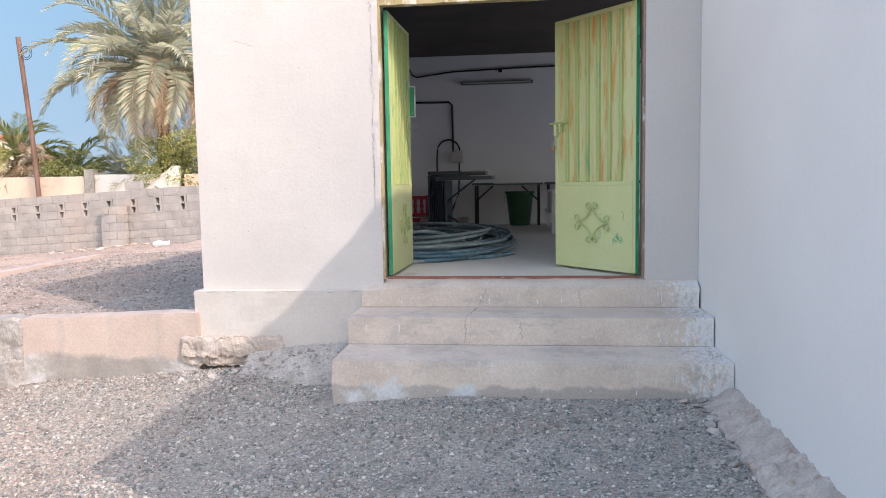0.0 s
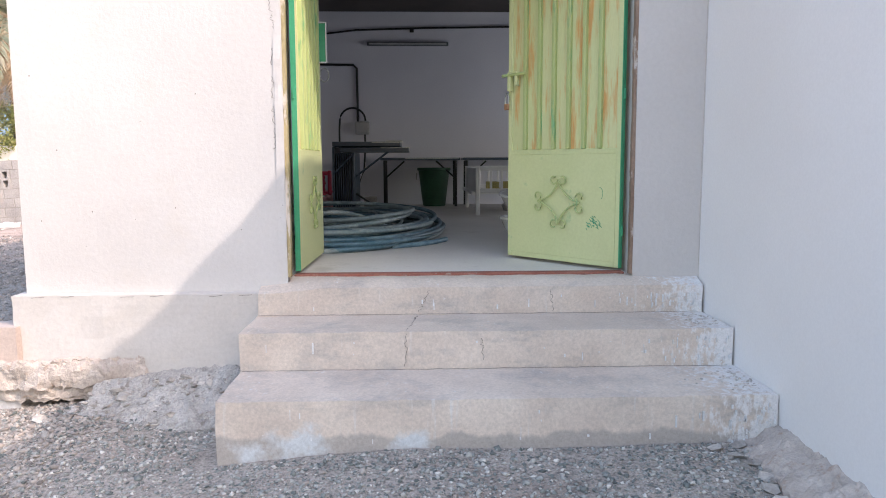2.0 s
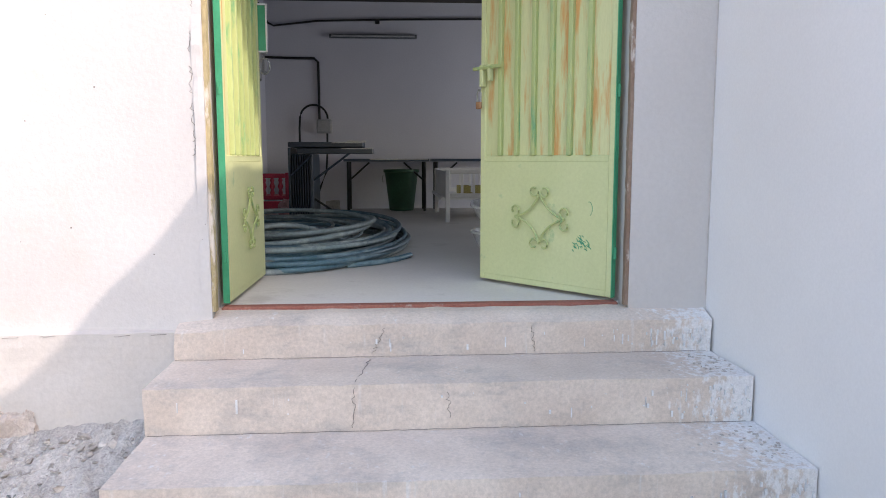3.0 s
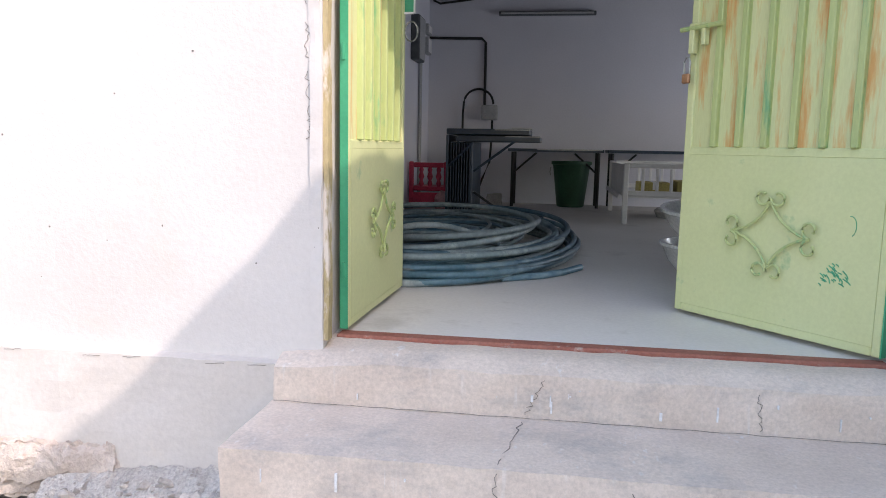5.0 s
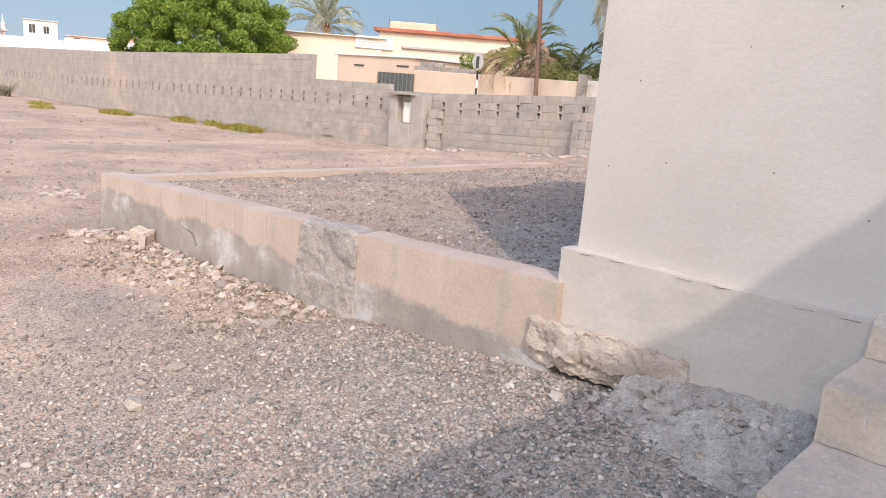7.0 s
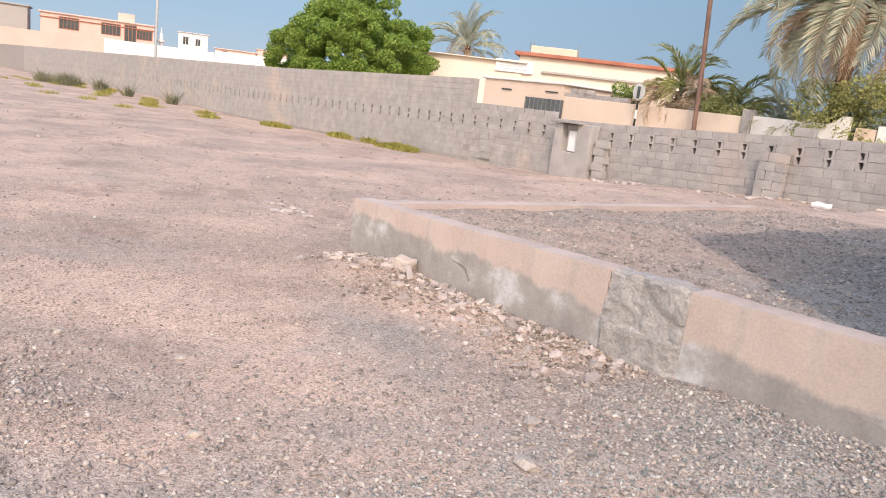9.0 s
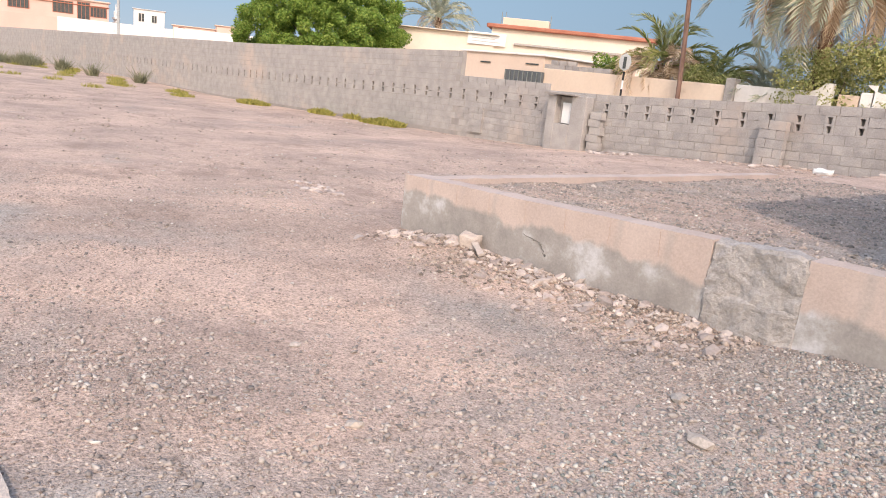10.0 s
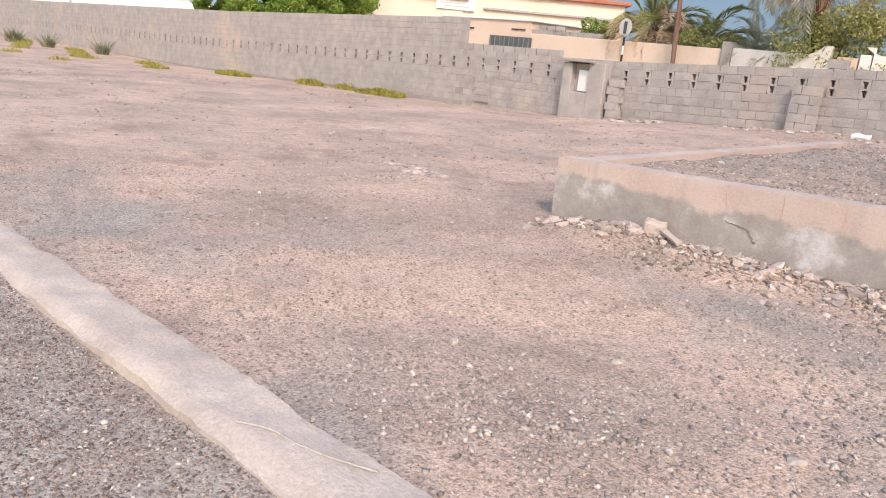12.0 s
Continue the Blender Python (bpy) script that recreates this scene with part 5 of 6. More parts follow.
def hose_coil():
    coil = thing("hose_coil", "big heap of dusty teal-blue hose coiled on the floor", "hose")
    g = random.Random(3)
    cx, cy = -1.1, 8.2

    def ring(rx, ry, ox, oy, z, tilt_x, tilt_y, turn, r, mat, wave=0.015, n=56):
        ph = g.uniform(0, 6.28)
        pts = []
        for k in range(n):
            a = 2 * math.pi * k / n
            w = 1 + wave * math.sin(2 * a + ph) + wave * 0.6 * math.sin(3 * a + 2 * ph)
            x, y = rx * w * math.cos(a), ry * w * math.sin(a)
            x, y = x * math.cos(turn) - y * math.sin(turn), x * math.sin(turn) + y * math.cos(turn)
            pts.append((max(cx + ox + x, ROOM_L + 0.02 + r), cy + oy + y, max(F + r, z + tilt_x * x + tilt_y * y + 0.008 * math.sin(2 * a + ph))))
        bm = bmesh.new()
        tube(bm, pts, r, 10, closed=True)
        part("loop", bm, mat, coil, "", True)
    # the heavy outer turns, laid on one another
    for i in range(16):
        level, col = divmod(i, 4)
        k = (1.0, 0.955, 0.91, 0.865)[col] - 0.02 * level + g.uniform(-0.02, 0.012)
        ring(0.90 * k, 1.56 * k, g.uniform(-0.04, 0.03), g.uniform(-0.05, 0.06), F + 0.019 + 0.034 * level, g.uniform(-0.015, 0.02), g.uniform(-0.012, 0.012), g.uniform(-0.04, 0.04), 0.0185, M["hose"] if i % 3 else M["hose_pale"])
    # turns that have slipped inward and lean over the heap
    ring(0.72, 1.15, -0.12, -0.10, F + 0.185, 0.03, 0.03, 0.10, 0.0185, M["hose_pale"])
    ring(0.80, 1.35, 0.02, 0.06, F + 0.165, -0.05, 0.02, -0.10, 0.0185, M["hose"])
    ring(0.66, 1.22, -0.05, 0.10, F + 0.175, 0.05, -0.02, 0.16, 0.0185, M["hose_pale"])
    # thinner bleached hose bundled inside
    for i in range(15):
        k = g.uniform(0.6, 1.0)
        ring(0.58 * k, 0.92 * k, -0.16 + g.uniform(-0.07, 0.09), -0.05 + g.uniform(-0.14, 0.14), F + 0.02 + 0.010 * i, g.uniform(-0.06, 0.06), g.uniform(-0.05, 0.05), g.uniform(-0.7, 0.3), 0.0125, M["hose_pale"] if i % 3 else M["hose"], 0.045)
    arch = [(-1.45 + 0.75 * t, 7.15 + 0.5 * t * t, F + 0.08 + 0.17 * math.sin(math.pi * min(1.0, 0.1 + 0.85 * t))) for t in np.linspace(0, 1, 18)]
    part("slack", tubes(arch, r=0.0185, sides=10), M["hose_pale"], coil, "pale length arching over the heap", True)
    part("loose_end", tubes([(-0.62, 6.92, F + 0.02), (-0.42, 7.05, F + 0.02), (-0.30, 7.2, F + 0.02), (-0.20, 7.40, F + 0.02)], r=0.019, sides=10), M["hose"], coil, "free end of the hose", True)
    part("coupling", tubes([(-1.12, 6.98, F + 0.13), (-1.05, 7.0, F + 0.13)], r=0.024, sides=10), M["white"], coil, "pale hose coupling", True)


hose_coil()


def folding_tables():
    t = thing("folded_tables", "stack of dark blue folding tables, one stood on edge", "table")
    part("tabletop", cubes((-1.41, -0.62, 10.15, 10.85, 1.60, 1.655), bevel=0.006), M["navy"], t)
    part("tabletop", cubes((-1.32, -0.52, 10.18, 10.88, 1.535, 1.592), bevel=0.006), M["navy"], t)
    part("trim", cubes((-0.95, -0.617, 10.135, 10.149, 1.644, 1.651)), M["alu"], t, "bright aluminium edge trim")
    part("trim", cubes((-0.85, -0.517, 10.165, 10.179, 1.582, 1.588)), M["alu"], t, "bright aluminium edge trim")
    pan = part("upright_panel", cubes((-1.41, -1.385, 10.14, 10.9, F, 1.595), (-1.175, -1.15, 10.14, 10.9, F, 1.53), (-1.384, -1.176, 10.3, 10.33, F, 1.53), bevel=0.004), M["navy"], t)
    for i in range(8):
        x = -1.37 + 0.026 * i
        part("slat", cubes((x, x + 0.012, 10.16, 10.29, F + 0.02, 1.52), bevel=0.002), M["navy"], pan)
    for p in ([(-1.15, 10.2, 1.25), (-0.75, 10.2, 1.55)], [(-1.38, 10.14, 1.3), (-1.16, 10.14, 1.52)]):
        part("brace", tubes(p, r=0.012), M["navy"], t, "", True)
    part("leg", tubes([(-1.14, 10.2, 1.05), (-0.80, 10.45, F + 0.012)], r=0.012), M["black"], t, "", True)
    part("floor_bar", cubes((-1.1, -0.47, 10.5, 10.58, F, F + 0.05), bevel=0.004), M["navy"], t)
    part("box_file", cubes((-0.80, -0.60, 10.3, 10.6, 1.656, 1.675), bevel=0.006), M["white"], t, "flat white pack lying on the tables")


folding_tables()


def long_table(name, label, x0, x1, bright):
    t = thing(name, label, "table", group="tables along the back wall")
    part("tabletop", cubes((x0, x1, 12.1, 12.66, 1.445, 1.48), bevel=0.005), M["navy"], t)
    if bright:
        part("edge", cubes((x0 + 0.35, x1 - 0.02, 12.085, 12.099, 1.467, 1.477)), M["alu"], t, "bright aluminium edge")
    for x in (x0 + 0.06, x1 - 0.06):
        for y in (12.16, 12.6):
            part("leg", tubes([(x, y, 1.44), (x, y, F)], r=0.02), M["black"], t, "", True)
        s = 1 if x < (x0 + x1) / 2 else -1
        part("brace", tubes([(x, 12.16, 1.18), (x + 0.28 * s, 12.2, 1.43)], r=0.012), M["black"], t, "", True)
    return t


long_table("trestle_table", "dark trestle table with a bright metal edge", -0.95, 0.19, True)
long_table("trestle_table", "dark trestle table against the back wall", 0.23, 1.75, False)

bm = bmesh.new()
turned(bm, [(0.155, F), (0.165, F + 0.01), (0.225, 1.29), (0.245, 1.30), (0.245, 1.335), (0.232, 1.335), (0.228, 1.30), (0.16, F + 0.05)], -0.18, 12.35, 28)
tub = solid("bucket", bm, M["bin"], "tall dark green plastic bucket", "bucket", smooth=True)
part("handle", tubes([(-0.43, 12.35, 1.26), (-0.44, 12.35, 1.2), (-0.43, 12.35, 1.16)], r=0.006, sides=6), M["metal"], tub, "", True)


def crib():
    c = thing("slatted_crib", "white slatted crib frame with pale boxes inside", "crib")
    for x, y in ((0.27, 10.3), (0.25, 11.92), (1.55, 10.3), (1.55, 11.92)):
        part("leg", cubes((x, x + 0.05, y, y + 0.05, F, 1.36), bevel=0.006), M["white"], c)
    for y in (10.305, 11.925):
        part("top_rail", cubes((0.32, 1.55, y, y + 0.04, 1.315, 1.36), bevel=0.005), M["white"], c)
        part("bottom_rail", cubes((0.32, 1.55, y, y + 0.04, 1.05, 1.10), bevel=0.005), M["white"], c)
        for i in range(9):
            x = 0.44 + 0.13 * i
            part("slat", cubes((x, x + 0.028, y + 0.008, y + 0.03, 1.10, 1.316), bevel=0.003), M["white"], c)
    part("end_panel", cubes((0.268, 0.29, 10.35, 11.92, 1.04, 1.345), bevel=0.004), M["white"], c)
    part("end_bar", tubes([(0.235, 10.22, 1.045), (0.235, 11.95, 1.045)], r=0.022, sides=12), M["white"], c, "round bar along the end", True)
    part("base_board", cubes((0.3, 1.55, 10.35, 11.9, 1.03, 1.05)), M["white"], c)
    for i in range(3):
        b = thing("small_box", "small yellowish cardboard box lying in the crib", "box", group="boxes in the crib")
        part("carton", cubes((0.45 + 0.36 * i, 0.75 + 0.36 * i, 10.6, 10.95, 1.05, 1.17 + 0.02 * (i % 2)), bevel=0.006), M["cardboard"], b)
        part("tape", cubes((0.58 + 0.36 * i, 0.62 + 0.36 * i, 10.597, 10.953, 1.10, 1.174 + 0.02 * (i % 2))), M["white"], b)


crib()


def basin(label, x, y, z, tilt):
    b = thing("washbasin", label, "washbasin", pose(x, y, z, tilt, tilt, -80), group="stacked washbasins")
    bm = bmesh.new()
    turned(bm, [(0.12, 0.0), (0.17, 0.02), (0.25, 0.12), (0.28, 0.19), (0.295, 0.20), (0.295, 0.215), (0.27, 0.215), (0.23, 0.13), (0.15, 0.05), (0.05, 0.04)], sides=28, sx=1.15)
    part("bowl", bm, M["ceramic"], b, "", True)
    part("tap_ledge", cubes((-0.25, 0.25, 0.2, 0.34, 0.12, 0.215), bevel=0.02), M["ceramic"], b)
    bm = bmesh.new()
    turned(bm, [(0.03, 0.041), (0.03, 0.047)], sides=12)
    part("drain", bm, M["metal"], b)


basin("white ceramic washbasin lying on the floor", 0.50, 7.16, F, 0)
basin("white ceramic washbasin stacked on another", 0.51, 7.2, F + 0.195, 4)
bm = bmesh.new()
turned(bm, [(0.24, F), (0.25, F + 0.03), (0.27, F + 0.07), (0.24, F + 0.10), (0.1, F + 0.11)], 0.95, 11.2, 20)
solid("floor_bowl", bm, M["ceramic"], "pale bowl on the floor under the crib", "bowl", smooth=True)


def red_bench():
    b = thing("red_bench", "red plastic bench back with turned balusters", "bench")
    for x in (-2.02, -1.62):
        part("post", cubes((x, x + 0.05, 11.4, 11.45, F, 1.31), bevel=0.008), M["red"], b)
    part("top_rail", cubes((-1.97, -1.62, 11.4, 11.45, 1.245, 1.30), bevel=0.01), M["red"], b)
    part("low_rail", cubes((-1.97, -1.62, 11.4, 11.45, 0.98, 1.03), bevel=0.008), M["red"], b)
    part("apron", cubes((-1.97, -1.62, 11.38, 11.44, 0.84, 0.96), bevel=0.008), M["red"], b)
    for i in range(3):
        bm = bmesh.new()
        turned(bm, [(0.018, 1.03), (0.03, 1.06), (0.018, 1.10), (0.034, 1.14), (0.02, 1.19), (0.028, 1.22), (0.018, 1.245)], -1.88 + 0.1 * i, 11.425, 10)
        part("baluster", bm, M["red"], b, "", True)
    part("seat", cubes((-2.0, -1.6, 11.45, 11.85, 1.0, 1.03), bevel=0.008), M["red"], b)


red_bench()
bm = bmesh.new()
bmesh.ops.create_icosphere(bm, subdivisions=3, radius=0.12)
for v in bm.verts:
    v.co += v.co.normalized() * 0.05 * noise.noise(v.co * 14)
    v.co = Vector((v.co.x * 0.7 - 1.58, v.co.y * 0.8 + 11.1, max(v.co.z, -0.10) + F + 0.10))
solid("crumpled_cloth", bm, M["pink"], "small crumpled pink cloth on the floor", "cloth", smooth=True)
cb = thing("floor_block", "dark lump of concrete by the back wall", "block")
part("lump", rough_slab(-1.18, -1.0, 11.9, 12.1, F, 0.93, 0.015, 0.04, 30), M["block_grey"], cb)

# wall fittings on the back wall
WB = BACK - 0.002
jbox = thing("junction_box", "grey electrical junction box on the back wall", "junction box")
part("case", cubes((-1.34, -1.13, WB - 0.08, WB, 1.83, 2.02), bevel=0.01), M["grey_box"], jbox)
part("cover", cubes((-1.325, -1.145, WB - 0.092, WB - 0.081, 1.85, 2.005), bevel=0.006), M["grey_box"], jbox)
cond = thing("conduit", "black conduit bent down the back wall", "conduit")
part("run", tubes([(ROOM_L + 0.03, WB - 0.02, 2.86), (-1.6, WB - 0.02, 2.85), (-1.36, WB - 0.02, 2.85), (-1.31, WB - 0.02, 2.80), (-1.305, WB - 0.02, 2.4), (-1.305, WB - 0.02, 2.02)], r=0.017), M["black"], cond, "", True)
loopc = thing("cable_loop", "black cable looping out of the junction box to the floor", "cable")
part("loop", tubes([(-1.19 - 0.19 + 0.19 * math.cos(a), WB - 0.05, 2.03 + 0.19 * math.sin(a)) for a in np.linspace(0, math.pi * 0.95, 14)] + [(-1.58, WB - 0.04, 1.9), (-1.58, WB - 0.04, 1.6)], r=0.014), M["black"], loopc, "", True)
part("drop", tubes([(-1.2, WB - 0.04, 1.83), (-1.2, WB - 0.05, 1.6), (-1.22, WB - 0.05, 1.3), (-1.3, WB - 0.06, 1.1), (-1.36, WB - 0.2, 0.9), (-1.38, WB - 0.4, F + 0.015)], r=0.014), M["black"], loopc, "", True)
cab = thing("sagging_cable", "black cable clipped along the top of the back wall", "cable")
part("run", tubes([(ROOM_L + 0.03, 12.3, 3.5), (-1.98, WB - 0.03, 3.32), (-1.9, WB - 0.03, 3.28), (-1.3, WB - 0.03, 3.35), (-0.3, WB - 0.03, 3.38), (0.9, WB - 0.03, 3.40), (2.5, WB - 0.03, 3.42), (ROOM_R - 0.05, WB - 0.03, 3.42)], r=0.014, sides=6), M["black"], cab, "", True)
part("clip", cubes((-0.52, -0.46, WB - 0.06, WB, 3.32, 3.38), bevel=0.006), M["black"], cab)
lampf = thing("fluorescent_batten", "unlit fluorescent batten on the back wall", "light fitting")
part("batten", cubes((-1.15, 0.05, WB - 0.06, WB, 3.125, 3.175), bevel=0.006), M["gate"], lampf)
part("tube", tubes([(-1.12, WB - 0.08, 3.15), (0.02, WB - 0.08, 3.15)], r=0.014), M["grey_box"], lampf, "", True)
for z0, z1, y0 in ((2.62, 2.82, 12.3), (2.86, 2.98, 12.32)):
    sw = thing("switch_box", "grey switch box on the side wall", "switch box", group="switch boxes")
    part("case", cubes((ROOM_L + 0.022, ROOM_L + 0.08, y0, y0 + 0.24, z0, z1), bevel=0.008), M["grey_box"], sw)
    part("cover", cubes((ROOM_L + 0.081, ROOM_L + 0.088, y0 + 0.02, y0 + 0.22, z0 + 0.02, z1 - 0.02), bevel=0.003), M["white"], sw)
dp = thing("distribution_board", "dark electrical board on the side wall", "electrical board")
part("case", cubes((ROOM_L + 0.022, ROOM_L + 0.12, 11.5, 11.85, 2.45, 2.95), bevel=0.01), M["gate"], dp)
part("door", cubes((ROOM_L + 0.121, ROOM_L + 0.13, 11.52, 11.83, 2.47, 2.93), bevel=0.004), M["grey_box"], dp)
rise = thing("riser_pipe", "grey conduit running up the side wall", "conduit")
part("pipe", tubes([(ROOM_L + 0.045, 12.0, F), (ROOM_L + 0.045, 12.0, 2.5)], r=0.022), M["grey_box"], rise, "", True)


# ---- planting ----
def frond_mesh(name, mat, length, droop, leaf, seed, width=0.035, pairs=46, fold=35):
    """One palm frond along local +x: an arched midrib with a leaflet on either side at each step."""
    g = random.Random(seed)
    bm = bmesh.new()
    n = 14
    rib = []
    for i in range(n):
        t = i / (n - 1)
        a = droop * t * t
        rib.append(Vector((length * (t - 0.30 * abs(a) * t * t), 0.06 * math.sin(3 * t + seed), length * (0.10 * t - a * 0.55 * t))))
    tube(bm, rib, 0.026, 4, r_end=0.004)

    def along(t):
        f = t * (n - 1)
        i = min(int(f), n - 2)
        return rib[i].lerp(rib[i + 1], f - i), (rib[i + 1] - rib[i]).normalized()
    for k in range(pairs):
        t = 0.14 + 0.86 * k / (pairs - 1)
        p, d = along(t)
        side = Vector((0, 0, 1)).cross(d).normalized()
        up = d.cross(side)
        ll = leaf * (0.55 + 0.9 * math.sin(math.pi * min(1, 0.18 + 0.78 * t))) * g.uniform(0.8, 1.1)
        for s in (1, -1):
            w = (d * (0.55 + 0.5 * t + g.uniform(-0.1, 0.1)) + side * s * g.uniform(0.75, 0.95) + up * (0.35 + g.uniform(-0.16, 0.16))).normalized()
            q = p + w * ll * 0.5
            tip = p + w * ll + Vector((0, 0, -g.uniform(0.08, 0.26) * ll))
            across = w.cross(up).normalized() * width * 0.5
            v = [bm.verts.new(c) for c in (p, q + across, tip, q - across)]
            bm.faces.new((v[0], v[1], v[2]))
            bm.faces.new((v[0], v[2], v[3]))
    return mesh_of(bm, name, mat)


def palm(name, label, at, trunk_h, crown, lean=0.0, trunk_r=0.24, seed=1, bare=True):
    """crown: rows of (count, mesh list, elevation low, elevation high, scale)."""
    p = thing(name, label, "palm tree", pose(*at))
    g = random.Random(seed)
    bm = bmesh.new()
    prof = []
    z = -0.3
    while z < trunk_h:
        r = trunk_r * (1.15 - 0.25 * z / trunk_h)
        prof += [(r * 0.86, z), (r * 1.12, z + 0.11)]
        z += 0.13
    turned(bm, prof, sides=12)
    for v in bm.verts:
        v.co.x += lean * v.co.z + 0.03 * noise.noise(v.co * 5)
        v.co.y += 0.03 * noise.noise(v.co * 5 + Vector((7, 0, 0)))
    part("trunk", bm, M["bark"], p, "reddish brown scaly trunk")
    top = Vector((lean * trunk_h, 0, trunk_h))
    for count, meshes, e0, e1, sc in crown:
        for i in range(count):
            az = 360 * i / count + g.uniform(-14, 14)
            el = g.uniform(e0, e1)
            ob = new("frond", meshes[g.randrange(len(meshes))])
            ob.parent = p
            s = sc * g.uniform(0.85, 1.12)
            ob.matrix_local = pose(*top, 0, 0, az) @ pose(0.10, 0, g.uniform(-0.25, 0.15), g.uniform(-25, 25), -el, 0) @ Matrix.Diagonal((s, s, s, 1))
    # cut leaf bases below the crown
    for i in range(26):
        az, z = g.uniform(0, 360), trunk_h - g.uniform(0.1, 1.5)
        ob = new("leaf_base", LEAFBASE)
        ob.parent = p
        ob.matrix_local = pose(lean * z, 0, z, 0, 0, az) @ pose(trunk_r * 0.75, 0, 0, 0, -g.uniform(45, 70), 0)
    return p


LEAFBASE = mesh_of(cubes((0, 0.34, -0.05, 0.05, -0.018, 0.018), bevel=0.01), "leaf_base", M["frond_dead"])
GREY = [frond_mesh("frond", M["frond_grey"], 4.7, 0.5 + 0.28 * i, 0.52, 10 + i, 0.034, 46) for i in range(3)]
GREEN = [frond_mesh("frond", M["frond"], 3.4, 0.7 + 0.2 * i, 0.46, 20 + i, 0.034, 36) for i in range(3)]
DEAD = [frond_mesh("frond", M["frond_dead"], 3.6, 0.9 + 0.25 * i, 0.42, 30 + i, 0.032, 38) for i in range(3)]

palm("date_palm", "tall date palm with grey-green fronds and dry hanging skirts", (-14.2, 27.9, -0.6), 6.7,
     [(12, GREY, 55, 85, 1.0), (18, GREY, 28, 55, 1.05), (20, GREY, 4, 28, 1.05), (24, GREY + DEAD, -20, 4, 1.05), (28, GREY + DEAD + DEAD + DEAD, -42, -18, 1.0), (18, DEAD, -78, -45, 0.6)], lean=0.012, seed=2)
palm("young_palm", "low palm with yellow-green and dry brown fronds", (-20.9, 28.6, -0.6), 3.2,
     [(10, GREEN, 40, 78, 0.75), (22, GREEN + DEAD + DEAD, 5, 42, 0.8), (26, DEAD, -50, 5, 0.75)], seed=3, trunk_r=0.2)
palm("young_palm", "low palm with yellow-green fronds behind the street wall", (-19.2, 29.6, -0.6), 2.7,
     [(10, GREEN, 40, 75, 0.75), (20, GREEN + DEAD, 5, 40, 0.8), (22, DEAD + GREEN, -45, 5, 0.75)], seed=5, trunk_r=0.2)
palm("palm_offshoot", "dense grey-green palm offshoots at the foot of the date palm", (-15.3, 28.6, -0.6), 1.5,
     [(10, GREY, 50, 85, 0.6), (14, GREY, 15, 50, 0.6), (12, GREY, -10, 15, 0.55)], seed=7, trunk_r=0.18)
palm("palm_offshoot", "grey-green palm offshoots behind the garden wall", (-16.4, 28.9, -0.6), 2.0,
     [(10, GREY, 45, 85, 0.55), (14, GREY + GREEN, 15, 45, 0.55), (12, GREY + DEAD, -15, 15, 0.5)], seed=8, trunk_r=0.18)
palm("far_palm", "date palm rising behind a pale house", (-50.5, 40.5, -0.6), 6.1,
     [(14, GREY, 45, 85, 0.85), (16, GREY, 5, 45, 0.85), (12, GREY + DEAD, -35, 5, 0.75)], seed=9)


def leaf_cloud(name, clumps, mat, leaf, per, seed, squash=0.75):
    """Clumps of many small leaves, denser at the skin, with gaps between."""
    g = np.random.RandomState(seed)
    V, Fc = [], []
    for cx, cy, cz, r in clumps:
        n = int(per * r * r)
        d = g.normal(size=(n, 3))
        d /= np.linalg.norm(d, axis=1)[:, None]
        rad = r * (0.55 + 0.5 * g.rand(n) ** 0.6)
        c = np.array([cx, cy, cz]) + d * rad[:, None] * np.array([1, 1, squash])
        a = g.normal(size=(n, 3))
        a /= np.linalg.norm(a, axis=1)[:, None]
        b = np.cross(a, d + 0.6 * g.normal(size=(n, 3)))
        b /= np.linalg.norm(b, axis=1)[:, None] + 1e-6
        s = leaf * (0.6 + 0.8 * g.rand(n))[:, None]
        quad = np.stack([c - a * s, c + b * s * 0.5, c + a * s, c - b * s * 0.5], 1)
        k = len(V)
        V.extend(map(tuple, quad.reshape(-1, 3)))
        Fc.extend((k + 4 * i, k + 4 * i + 1, k + 4 * i + 2, k + 4 * i + 3) for i in range(n))
    return raw(name, V, Fc, mat)


